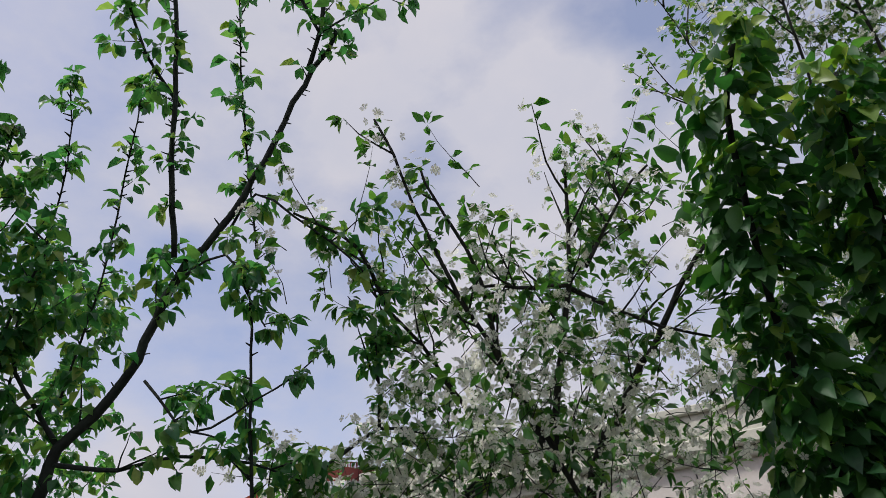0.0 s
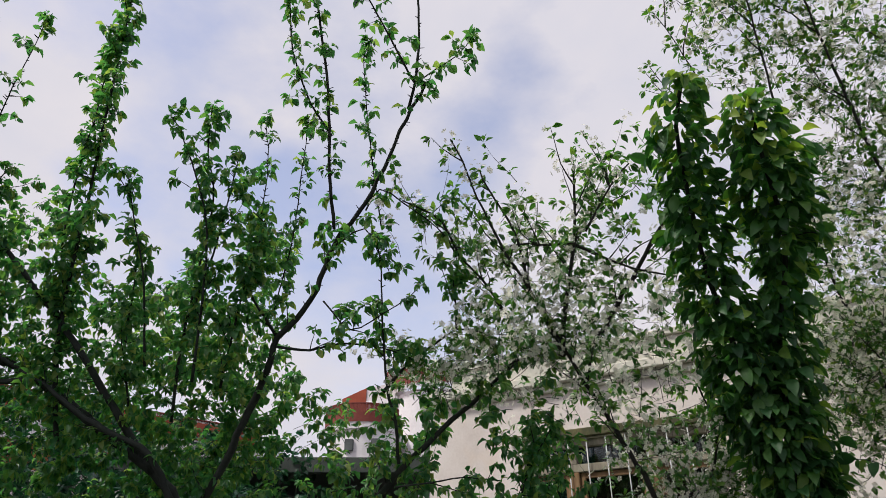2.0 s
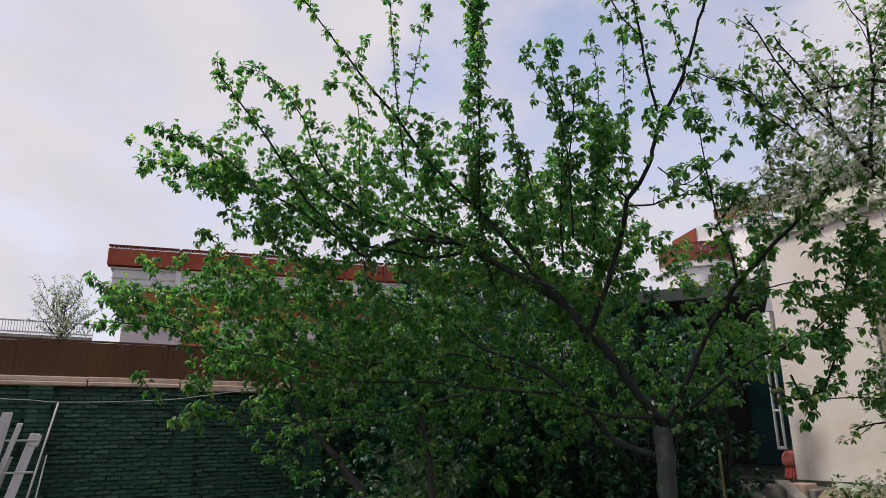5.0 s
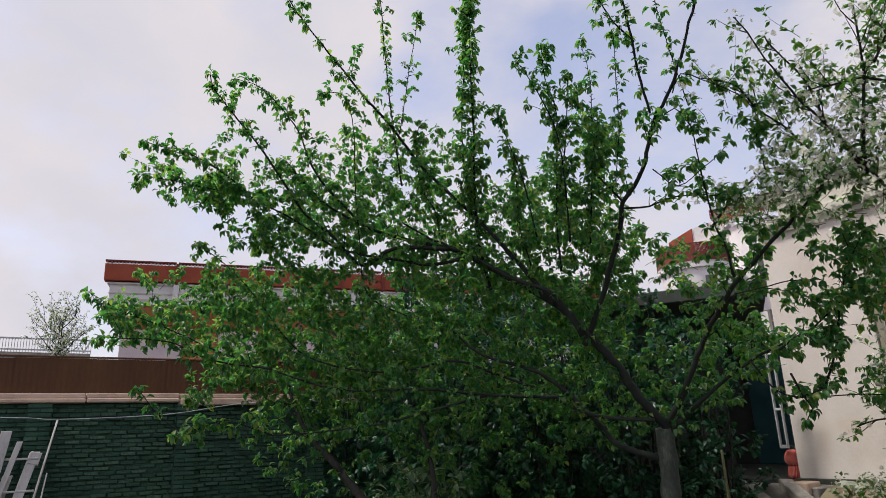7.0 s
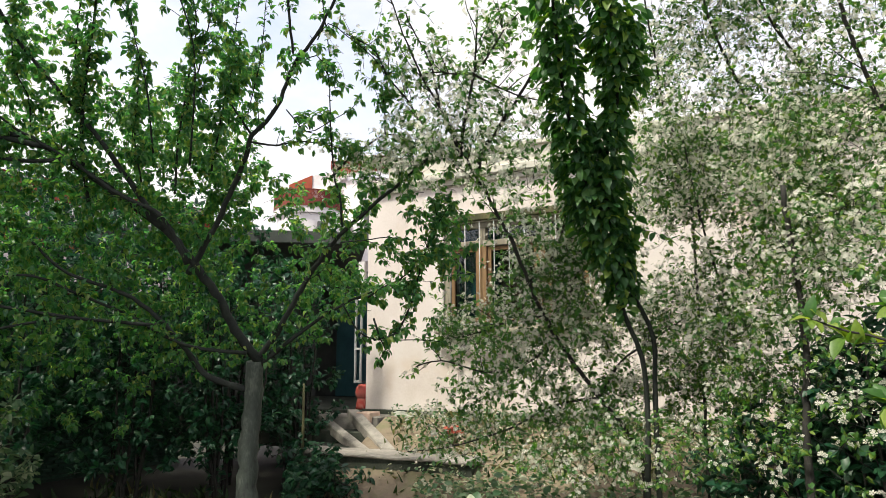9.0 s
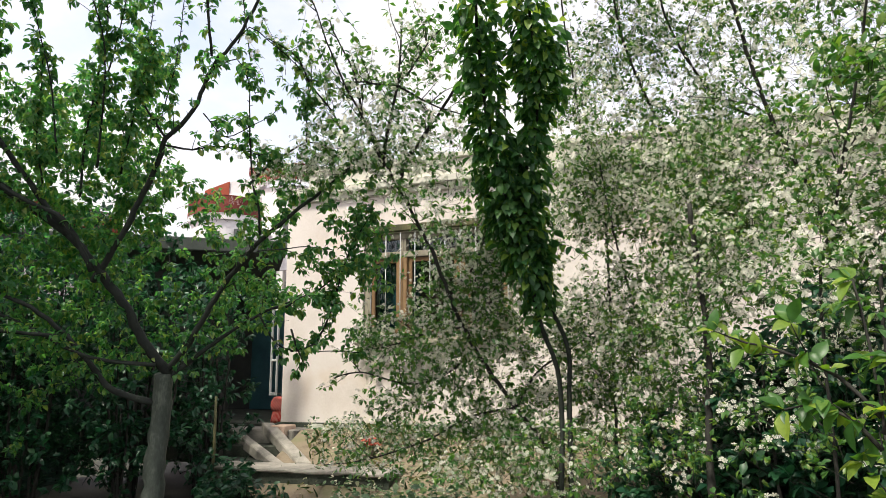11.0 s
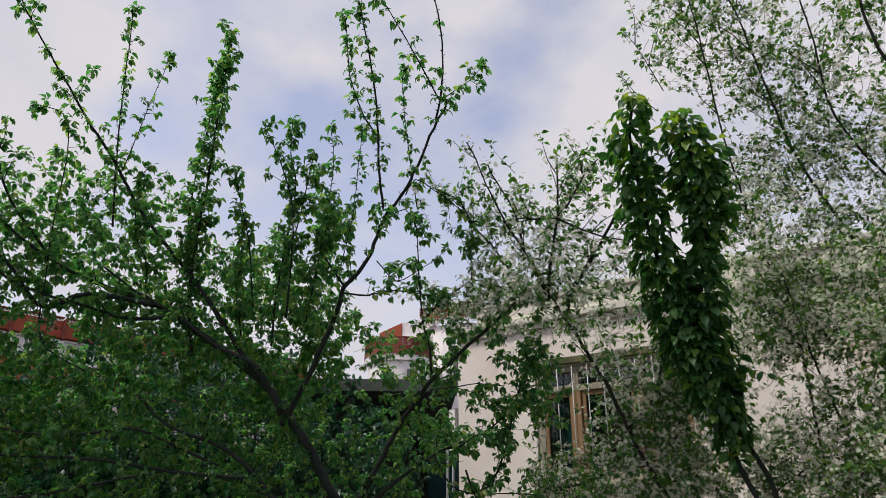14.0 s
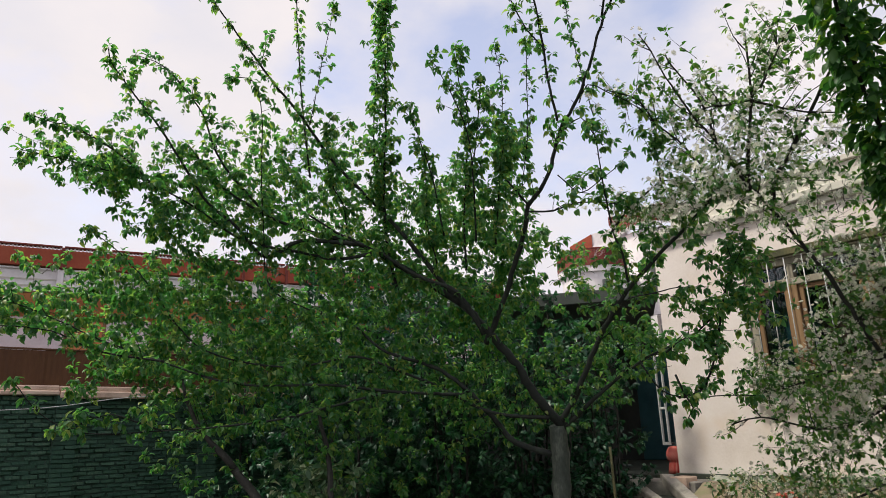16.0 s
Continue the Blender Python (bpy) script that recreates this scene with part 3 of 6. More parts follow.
def make_house():
    house = thing("house", HOUSE, "single-storey cream plastered house with a grey cornice", "house")
    # front wall in one piece, with the window's opening through it
    bm = bmesh.new()
    xs, zs = (0, W0, W1, 11), (BASE - 0.1, WZ0, WZ1, EAVE)
    grid = [[bm.verts.new((x, 0, z)) for z in zs] for x in xs]
    quads = [bm.faces.new((grid[i][j], grid[i + 1][j], grid[i + 1][j + 1], grid[i][j + 1])) for i in range(3) for j in range(3) if (i, j) != (1, 1)]
    made = bmesh.ops.extrude_face_region(bm, geom=quads)["geom"]
    bmesh.ops.translate(bm, vec=(0, 0.4, 0), verts=[v for v in made if isinstance(v, bmesh.types.BMVert)])
    bmesh.ops.recalc_face_normals(bm, faces=bm.faces[:])
    part("front_wall", bm, PLASTER, house)
    part("side_wall", boxes((0, 0.4, 0.4, 7, BASE - 0.1, EAVE)), PLASTER, house)
    part("side_wall", boxes((10.6, 11, 0.4, 7, BASE - 0.1, EAVE)), PLASTER, house)
    part("back_wall", boxes((0.4, 10.6, 6.6, 7, BASE - 0.1, EAVE)), PLASTER, house)
    # the plinth's shadow line is put into its dark colour
    part("plinth", boxes((-0.03, 11.03, -0.05, 0.39, BASE - 0.4, BASE - 0.02), bevel=0.008), SHADED_MASONRY, house, "concrete plinth with its shadow painted dark")
    for k, (out, z0, z1) in enumerate(((0.05, EAVE - 0.06, EAVE + 0.02), (0.12, EAVE + 0.02, EAVE + 0.12), (0.07, EAVE + 0.12, TOP - 0.05), (0.11, TOP - 0.05, TOP + 0.02))):
        part("parapet" if k == 2 else "cornice", boxes((0.35 if k > 1 else 0.02 - out * 0.3, 11 + out, -out, 7 + out, z0, z1), bevel=0.01), CORNICE, house, "grey-beige plaster moulding")
    # inside surfaces coloured dark to carry the room's shade
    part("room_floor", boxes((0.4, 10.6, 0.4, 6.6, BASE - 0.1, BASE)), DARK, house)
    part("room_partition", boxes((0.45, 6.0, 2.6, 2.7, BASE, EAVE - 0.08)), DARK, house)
    part("corner_board", boxes((-0.12, -0.004, 0.05, 0.25, 3.25, EAVE - 0.08), bevel=0.006), DARK, house, "brown board at the corner")
    # window with three casements, transom lights and steel bars
    win = new("window")
    win.parent = house
    win.matrix_basis = pose(0, 0, 0)
    tagged(win, "old wooden casement window with steel bars")
    y0, y1 = 0.03, 0.13
    part("window_frame", boxes((W0, W0 + 0.09, y0, y1, WZ0, WZ1), (W1 - 0.09, W1, y0, y1, WZ0, WZ1), (W0 + 0.09, W1 - 0.09, y0, y1, WZ0, WZ0 + 0.08), (W0 + 0.09, W1 - 0.09, y0, y1, WZ1 - 0.08, WZ1), bevel=0.008), PALE_WOOD, win)
    # lintel coloured dark to stand for the shade on it
    part("lintel", boxes((W0 - 0.12, W1 + 0.12, -0.05, 0.02, WZ1 + 0.01, WZ1 + 0.10), bevel=0.01), MOSSY_SHADED_WOOD, win)
    part("window_sill", boxes((W0 - 0.08, W1 + 0.08, -0.09, 0.1, WZ0 - 0.06, WZ0 - 0.003), bevel=0.01), PALE_WOOD, win)
    part("transom", boxes((W0 + 0.09, W1 - 0.09, y0 - 0.012, y1, 3.07, 3.15), bevel=0.006), PALE_WOOD, win)
    for x in (1.68, 2.48):
        part("mullion", boxes((x, x + 0.11, y0 - 0.018, y1 + 0.01, WZ0 + 0.08, 3.07), bevel=0.006), WOOD, win)
        part("upper_mullion", boxes((x + 0.02, x + 0.09, y0, y1, 3.15, WZ1 - 0.08), bevel=0.006), PALE_WOOD, win)
    for a, b in ((W0 + 0.09, 1.68), (1.79, 2.48), (2.59, W1 - 0.09)):
        s = 0.055
        part("casement", boxes((a + 0.004, a + s, y0 + 0.02, y1 - 0.02, WZ0 + 0.085, 3.065), (b - s, b - 0.004, y0 + 0.02, y1 - 0.02, WZ0 + 0.085, 3.065), (a + s, b - s, y0 + 0.02, y1 - 0.02, WZ0 + 0.085, WZ0 + 0.085 + s), (a + s, b - s, y0 + 0.02, y1 - 0.02, 3.065 - s, 3.065), bevel=0.005), WOOD, win)
        pane = part("pane", boxes((a + s, b - s, 0.075, 0.081, WZ0 + 0.14, 3.01)), GLASS, win)
        pane.visible_shadow = False
        pane = part("pane", boxes((a, b, 0.075, 0.081, 3.15, WZ1 - 0.08)), GLASS, win)
        pane.visible_shadow = False
    # teal folds are added to paint the glass reflection; the brown are a curtain
    for x0, x1, mat, word in ((W0 + 0.1, W0 + 0.66, TEAL_REFLECTION, "added teal folds that paint the reflection in the glass"), (W0 + 0.70, W1 - 0.06, BROWN_CLOTH, "red-brown curtain hanging in folds")):
        bm = bmesh.new()
        cols = []
        for k in range(61):
            u = k / 60
            y = 0.30 + 0.03 * math.sin(u * (x1 - x0) * 46) + 0.012 * math.sin(u * 31 + x0)
            cols.append([bm.verts.new((x0 + u * (x1 - x0), y + dy, z)) for dy, z in ((0, WZ0 - 0.02), (0, WZ1 + 0.05), (0.006, WZ1 + 0.05), (0.006, WZ0 - 0.02))])
        for a, b in zip(cols, cols[1:]):
            for j in range(4):
                bm.faces.new((a[j], b[j], b[(j + 1) % 4], a[(j + 1) % 4])).smooth = True
        part("curtain", bm, mat, win, word)
    x = W0 + 0.12
    while x < W1 - 0.05:
        bm = bmesh.new()
        tube(bm, [Vector((x, -0.02, WZ0 + 0.0)), Vector((x, -0.02, WZ1 - 0.0))], [0.0065] * 2, 6)
        part("bar", bm, CABLE, win)
        x += 0.205
    for z in (2.05,):
        part("crossbar", boxes((W0 + 0.02, W1 - 0.02, -0.045, -0.03, z, z + 0.012)), CABLE, win)


make_house()


def make_porch():
    porch = thing("porch", HOUSE, "shaded porch with a grey lintel beside the house", "porch")
    turn = HOUSE.inverted() @ pose(-2.17, 9.35, 0, 0, 0, 7.5)
    # canopy and lintel carry their shade in the darkened colour
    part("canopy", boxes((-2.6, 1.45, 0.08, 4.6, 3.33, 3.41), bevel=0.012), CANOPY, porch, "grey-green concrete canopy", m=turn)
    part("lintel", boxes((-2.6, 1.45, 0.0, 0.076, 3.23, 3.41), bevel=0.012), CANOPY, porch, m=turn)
    # walls added in near-black so that the porch reads as shaded
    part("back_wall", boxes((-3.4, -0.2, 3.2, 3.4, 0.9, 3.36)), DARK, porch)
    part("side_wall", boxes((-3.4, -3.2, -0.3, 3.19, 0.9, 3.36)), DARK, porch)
    door = part("porch_door", boxes((-2.7, -1.9, 3.14, 3.19, 0.95, 2.95), bevel=0.01), TEAL, porch, "teal painted door")
    part("handle", boxes((-2.0, -1.97, 3.10, 3.14, 1.9, 2.05), bevel=0.005), STEEL, door)
    # floor coloured dark as porch shade
    part("porch_floor", boxes((-3.4, -0.004, -0.05, 3.2, 0.4, 0.94), bevel=0.01), SHADED_MASONRY, porch)
    part("white_panel", boxes((-0.20, -0.10, 0.06, 0.12, 2.45, 3.0)), WHITE_WALL, porch, "narrow white wall panel")
    frame_bm = boxes((-0.19, -0.172, -0.02, 0.02, 1.30, 2.45), (-0.10, -0.082, -0.02, 0.02, 1.30, 2.45), (-0.172, -0.10, -0.02, 0.02, 1.30, 1.34), (-0.172, -0.10, -0.02, 0.02, 1.75, 1.78), bevel=0.004)
    part("door_frame", frame_bm, CABLE, porch, "narrow pale metal door frame")


make_porch()


def make_terrace():
    bm = bmesh.new()
    prof = [(-0.05, BASE - 0.06), (-0.55, BASE - 0.08), (-0.75, BASE - 0.22), (-1.35, 0.55), (-1.95, 0.28), (-2.5, 0.02), (-2.6, -0.2)]
    cols = []
    for k in range(46):
        x = 0.62 + k * 0.22
        cols.append([bm.verts.new((x, y + 0.10 * noise.noise(Vector((x, y, 3))), z + 0.10 * noise.noise(Vector((x * 1.7, y * 1.7, 0))) * (z < 0.9))) for y, z in prof])
    for a, b in zip(cols, cols[1:]):
        for j in range(len(prof) - 1):
            bm.faces.new((a[j], b[j], b[j + 1], a[j + 1])).smooth = True
    tagged(part("earth_bank", bm, DRY_EARTH, m=HOUSE), "sloping bank of earth and weeds below the house", "bank", kind="structure")
    slab = thing("concrete_ledge", HOUSE, "low rough concrete ledge below the porch steps", "ledge")
    bm = boxes((0.05, 2.3, -1.62, -1.2, 0.56, 0.60), bevel=0.012)
    bmesh.ops.subdivide_edges(bm, edges=[e for e in bm.edges if e.calc_length() > 0.4], cuts=14, use_grid_fill=True)
    for v in bm.verts:
        v.co += 0.022 * noise.noise_vector(v.co * 4.1)
    part("slab", bm, CONCRETE, slab)
    # shadow beneath the slab, given as a dark support
    part("support", boxes((0.09, 2.26, -1.58, -1.22, -0.1, 0.565)), SHADED_MASONRY, slab, "masonry with shade painted into its dark colour")
    steps = thing("porch_steps", HOUSE, "concrete porch steps between two sloping cheek slabs", "steps")
    part("landing", boxes((-0.62, 0.5, -0.5, -0.06, 0.2, 0.90), bevel=0.015), CONCRETE, steps)
    part("landing_block", boxes((0.21, 0.42, -0.56, -0.3, 0.82, 0.955), bevel=0.012), COPING, steps)
    part("step", boxes((-0.3, 0.62, -0.8, -0.505, 0.1, 0.74), bevel=0.015), SHADED_MASONRY, steps)
    part("step", boxes((-0.1, 0.80, -1.1, -0.805, 0.1, 0.60), bevel=0.015), SHADED_MASONRY, steps)
    part("cheek_wall", boxes((0.05, 0.2, -1.2, -0.5, 0.0, 0.55)), SHADED_MASONRY, steps)
    for a, b, w in (((-0.58, -0.46, 0.96), (0.70, -1.22, 0.60), 0.16), ((0.01, -0.46, 0.985), (1.00, -1.22, 0.63), 0.18)):
        bm = bmesh.new()
        for s in (0.0, w):
            for p in (a, b):
                for dz in (0, -0.12):
                    bm.verts.new(Vector(p) + Vector((s, 0, dz)))
        bm.verts.ensure_lookup_table()
        v = bm.verts
        for f in ((0, 2, 6, 4), (1, 5, 7, 3), (0, 1, 3, 2), (4, 6, 7, 5), (0, 4, 5, 1), (2, 3, 7, 6)):
            bm.faces.new([v[i] for i in f])
        bmesh.ops.recalc_face_normals(bm, faces=bm.faces[:])
        bmesh.ops.bevel(bm, geom=bm.edges[:], offset=0.01, segments=1, affect="EDGES")
        part("cheek_slab", bm, CONCRETE, steps, "sloping pale concrete slab")


make_terrace()


def make_striped_bag():
    bag = thing("cloth_bag", HOUSE @ pose(-0.13, 0.13, 0.945), "red cloth bag with thin white stripes standing on the porch", "bag")
    for name, prof, mat in (("pouch", [(0.02, 0.34), (0.06, 0.33), (0.095, 0.28), (0.105, 0.22), (0.09, 0.165), (0.07, 0.15)], ROUND_STRIPES), ("skirt", [(0.07, 0.15), (0.082, 0.11), (0.092, 0.05), (0.10, 0.0), (0.0, 0.0)], UPRIGHT_STRIPES)):
        bm = bmesh.new()
        rings = [[bm.verts.new((r * math.cos(2 * math.pi * k / 24) * (1 + 0.04 * math.sin(9 * k)), r * math.sin(2 * math.pi * k / 24), z)) for k in range(24)] for r, z in prof]
        for a, b in zip(rings, rings[1:]):
            for k in range(24):
                bm.faces.new((a[k], b[k], b[(k + 1) % 24], a[(k + 1) % 24])).smooth = True
        bm.faces.new(rings[0])
        bmesh.ops.remove_doubles(bm, verts=bm.verts[:], dist=0.0005)
        part(name, bm, mat, bag)
    bm = bmesh.new()
    line = smooth_line([(-0.04, 0, 0.31), (-0.03, 0, 0.37), (0.03, 0, 0.37), (0.04, 0, 0.31)], 0.02)
    tube(bm, line, [0.008] * len(line), 6)
    part("handle", bm, DARK, bag, "dark handle")


make_striped_bag()

# ---- brick garden wall with the sheet fence on it ----
YARD = pose(-7.95, 4.22, 0, 0, 0, 62)
WALL_TOP = 2.12


def make_yard_wall():
    wall = tagged(new("wall_west"), "dark mossy brick garden wall", "wall", kind="structure")
    wall.matrix_basis = YARD
    part("mortar", boxes((-5, 8.5, 0.02, 0.24, -0.1, WALL_TOP)), MORTAR, wall)
    for x in (-1.6, 0.05, 1.62, 3.28, 4.9):
        part("pilaster_core", boxes((x + 0.01, x + 0.24, -0.045, 0.02, -0.1, WALL_TOP)), MORTAR, wall)
    # corrugated sheet fence
    fence = thing("sheet_fence", YARD @ pose(0, 0.1, WALL_TOP + 0.12), "brown corrugated metal sheet fence on the wall", "fence")
    x, k = -5.0, 0
    while x < 8.4:
        wdt = 1.62
        bm = bmesh.new()
        n = 108
        top = 0.405 + 0.012 * math.sin(k * 2.1)
        cols = []
        for i in range(n + 1):
            u = i / n * wdt
            y = 0.0022 * math.tanh(1.6 * math.sin(u * 2 * math.pi / 0.06))
            cols.append([bm.verts.new((x + u, y + dy, z)) for dy, z in ((0, 0), (0, top), (0.006, top), (0.006, 0))])
        for a, b in zip(cols, cols[1:]):
            for j in range(4):
                bm.faces.new((a[j], b[j], b[(j + 1) % 4], a[(j + 1) % 4]))
        part("sheet", bm, RUST_SHEET, fence)
        part("seam_post", boxes((x - 0.012, x + 0.012, 0.03, 0.06, 0, top)), RUST_SHEET, fence)
        x += wdt + 0.004
        k += 1
    part("top_rail", boxes((-5, 8.4, -0.012, 0.04, 0.412, 0.432), bevel=0.003), RUST_SHEET, fence, "dark top rail")
    cope = thing("wall_coping", YARD, "beige chipped coping slabs on the brick wall", "coping")
    g = random.Random(5)
    x = -5.0
    while x < 8.4:
        wdt = g.uniform(0.75, 1.05)
        z = WALL_TOP + g.uniform(-0.004, 0.004)
        part("slab", boxes((x, x + wdt - 0.008, -0.07, 0.26, z + 0.003 - g.choice((0, 0, 0.012, 0.03)), z + 0.055), (x, x + wdt - 0.008, -0.03, 0.22, z + 0.055, z + 0.115), bevel=0.012), COPING, cope)
        x += wdt
    return wall


yard_wall = make_yard_wall()


def make_cable():
    cable = thing("cable", YARD, "thin pale cable strung along the brick wall", "cable")
    for pts in ([(-3.0, -0.12, 2.02), (-0.2, -0.12, 1.97), (0.36, -0.12, 1.94), (1.5, -0.12, 1.98), (2.4, -0.1, 2.1), (4.0, -0.1, 2.2)],):
        bm = bmesh.new()
        line = smooth_line(pts, 0.15)
        tube(bm, line, [0.0055] * len(line), 5)
        part("wire", bm, CABLE, cable)
    for foot, mid, tip, r, word in (((0.0, -0.62, 0.0), (0.17, -0.42, 0.95), (0.35, -0.20, 1.93), 0.013, "slender pale pole leaning on the brick wall"), ((0.13, -0.60, 0.0), (0.22, -0.48, 0.7), (0.30, -0.36, 1.38), 0.009, "short thin pole leaning beside a longer one")):
        pole = thing("pole", YARD @ pose(*foot), word, "pole", "poles by the wall")
        bm = bmesh.new()
        tube(bm, [Vector(p) - Vector(foot) for p in (foot, mid, tip)], [r, r * 0.95, r * 0.8], 7)
        part("rod", bm, GREY_WOOD, pole)


make_cable()


def make_rack():
    rack = thing("plank_rack", YARD, "rack of grey weathered planks leaning by the wall", "rack")
    for x0, x1, top, w in ((-0.36, -0.11, 1.82, 0.10), (-0.40, 0.02, 1.71, 0.055), (-0.22, 0.17, 1.60, 0.095), (-0.37, -0.05, 1.37, 0.09), (-0.62, -0.30, 1.75, 0.09)):
        bm = bmesh.new()
        for z, x, y in ((0.0, x0, -0.75), (top, x1, -0.33)):
            for dx in (-w / 2, w / 2):
                for dy in (0.0, 0.025):
                    bm.verts.new((x + dx, y + dy, z))
        bm.verts.ensure_lookup_table()
        v = bm.verts
        for f in ((0, 1, 3, 2), (4, 6, 7, 5), (0, 2, 6, 4), (1, 5, 7, 3), (0, 4, 5, 1), (2, 3, 7, 6)):
            bm.faces.new([v[i] for i in f])
        bmesh.ops.recalc_face_normals(bm, faces=bm.faces[:])
        bmesh.ops.bevel(bm, geom=bm.edges[:], offset=0.004, segments=1, affect="EDGES")
        part("plank", bm, GREY_WOOD, rack)
    part("end_cap", boxes((-0.055, 0.055, -0.02, 0.03, 0.0, 0.13), bevel=0.006), GREY_WOOD, rack, "short pale block", m=pose(0.155, -0.35, 1.47, -12, 13, 0))
    for z, y in ((0.75, -0.54), (1.20, -0.44), (1.52, -0.365)):
        part("rung", boxes((-0.75, 0.2, y, y + 0.02, z, z + 0.022), bevel=0.004), GREY_WOOD, rack)


make_rack()


# ---- far buildings ----
TERRACED = pose(-16.85, 14.14, 0, 0, 0, 50)


def make_terraced_building():
    b = thing("apartment_building", TERRACED, "pale pink building with a brick-red parapet and orange eaves", "building")
    part("wall", boxes((-2.45, 14, 0.5, 9, 0, 5.9)), PINK_WALL, b)
    part("band", boxes((-2.8, 14.3, 0.02, 9.3, 5.84, 6.46)), WHITE_WALL, b, "cream storey band")
    part("band_moulding", boxes((-2.86, 14.4, -0.05, 9.35, 6.46, 6.52), bevel=0.01), WHITE_WALL, b)
    part("eaves_edge", boxes((-2.86, 14.4, -0.05, 9.35, 5.78, 5.84), bevel=0.01), WOOD, b, "dark brown eaves edge")
    part("groove", boxes((-2.82, 14.3, 0.0, 0.02, 6.17, 6.21), (-2.82, 14.3, 0.0, 0.02, 5.98, 6.02)), CORNICE, b, "grey groove lines")
    bm = bmesh.new()
    sec = [(-0.02, 5.78), (0.05, 5.62), (0.30, 5.30), (0.5, 5.18), (0.5, 5.78)]
    a = [bm.verts.new((-2.86, y, z)) for y, z in sec]
    c = [bm.verts.new((14.4, y, z)) for y, z in sec]
    a2 = [(-2.86, 0), (-2.8, 0), (-2.55, 0), (-2.45, 0), (-2.45, 0)]
    for v, (x, _) in zip(a, a2):
        v.co.x = x
    for i in range(5):
        bm.faces.new((a[i], a[(i + 1) % 5], c[(i + 1) % 5], c[i]))
    bm.faces.new(a[::-1])
    bm.faces.new(c)
    part("eave", bm, ORANGE, b, "orange sloping eaves")
    x = -2.98
    k = 0
    for x1 in (-0.92, 0.32, 1.56, 2.8, 4.2, 5.6, 7.0, 8.4, 9.8, 11.2, 12.6, 14.0):
        part("parapet_panel", boxes((x + 0.02, x1 - 0.02, -0.16 + 0.03 * (k % 2), 0.2, 6.55, 7.06), bevel=0.01), RED, b)
        part("parapet_post", boxes((x1 - 0.04, x1 + 0.04, -0.24, 0.2, 6.5, 7.12), bevel=0.01), DARK_SHADED_RED, b)
        bm = bmesh.new()
        part("parapet_rail", boxes((x + 0.02, x1 - 0.045, -0.17, 0.05, 7.132, 7.18), bevel=0.006), DARK_SHADED_RED, b, "dark red top rail")
        u = x + 0.06
        while u < x1 - 0.08:
            box(bm, u, u + 0.05, -0.12, 0.0, 7.062, 7.13)
            u += 0.10
        part("balustrade", bm, WHITE_WALL, b)
        if k > 0:
            part("band_pilaster", boxes((x - 0.1, x + 0.06, -0.16, 0.02, 5.86, 6.45), bevel=0.01), WHITE_WALL, b)
        x, k = x1, k + 1
    part("roof", boxes((-2.9, 14.2, 0.25, 9.2, 6.52, 6.6)), RED, b)
    for x in (-0.7, 1.6, 3.9):
        w = new("window")
        w.parent = b
        part("window_frame", boxes((x, x + 0.08, 0.45, 0.53, 3.6, 5.1), (x + 1.0, x + 1.08, 0.45, 0.53, 3.6, 5.1), (x, x + 1.08, 0.45, 0.53, 5.1, 5.18), (x, x + 1.08, 0.45, 0.53, 3.52, 3.6)), WOOD, w)
        part("pane", boxes((x + 0.08, x + 1.0, 0.485, 0.495, 3.6, 5.1)), ORANGE if x < 0 else WOOD, w)


make_terraced_building()


def make_tower():
    b = thing("mansion", pose(-4.15, 26.3, 0), "white building with curved brick-red balconies", "building")

    def ring(name, cx, cy, r, z0, z1, mat, thick=0.15):
        bm = bmesh.new()
        curved(bm, cx, cy, r, z0, z1, thick)
        return part(name, bm, mat, b)

    def rail(cx, cy, r, z0, h, mat=WHITE_WALL):
        bm = bmesh.new()
        curved(bm, cx, cy, r, z0 + h - 0.03, z0 + h, 0.05, steps=24)
        for k in range(90):
            a = radians(180 + k * 2)
            c, s = math.cos(a), math.sin(a)
            box(bm, cx + c * (r - 0.03) - 0.018, cx + c * (r - 0.03) + 0.018, cy + s * (r - 0.03) - 0.018, cy + s * (r - 0.03) + 0.018, z0, z0 + h - 0.03)
        part("balustrade", bm, mat, b, "slender balustrade")

    ring("lower_wall", -0.2, 0.0, 1.25, 0.0, 7.30, WHITE_WALL)
    ring("lower_soffit", -0.25, 0.0, 1.36, 7.21, 7.33, WHITE_WALL)
    # balconies take the darker red as painted shade
    ring("lower_balcony", -0.25, 0.0, 1.36, 7.45, 7.78, DARK_SHADED_RED)
    rail(-0.25, 0.0, 1.34, 7.33, 0.12)
    rail(-0.25, 0.0, 1.36, 7.78, 0.34, DARK_SHADED_RED)
    part("lower_floor", boxes((-1.35, 1.35, 0.0, 3.0, 6.9, 7.17)), WHITE_WALL, b)
    bm = boxes((-1.3, -0.36, 1.2, 1.5, 7.6, 9.66))
    for v in bm.verts:
        if v.co.z > 8 and v.co.x < -0.8:
            v.co.z -= 0.42
    for v in bm.verts:
        if v.co.z > 8:
            v.co.z -= 0.32
    part("red_stair_wall", bm, RED, b)
    bm = boxes((-0.35, 1.1, 1.25, 4.5, 7.1, 9.6))
    for v in bm.verts:
        if v.co.z > 8 and v.co.x < 0.5:
            v.co.z -= 0.25
    part("white_block", bm, WHITE_WALL, b)
    part("white_moulding", boxes((-0.35, 1.1, 1.16, 1.24, 8.7, 8.8), bevel=0.01), WHITE_WALL, b)
    part("main_block", boxes((-1.5, 6.0, 2.0, 8.0, 0.0, 7.1)), WHITE_WALL, b)
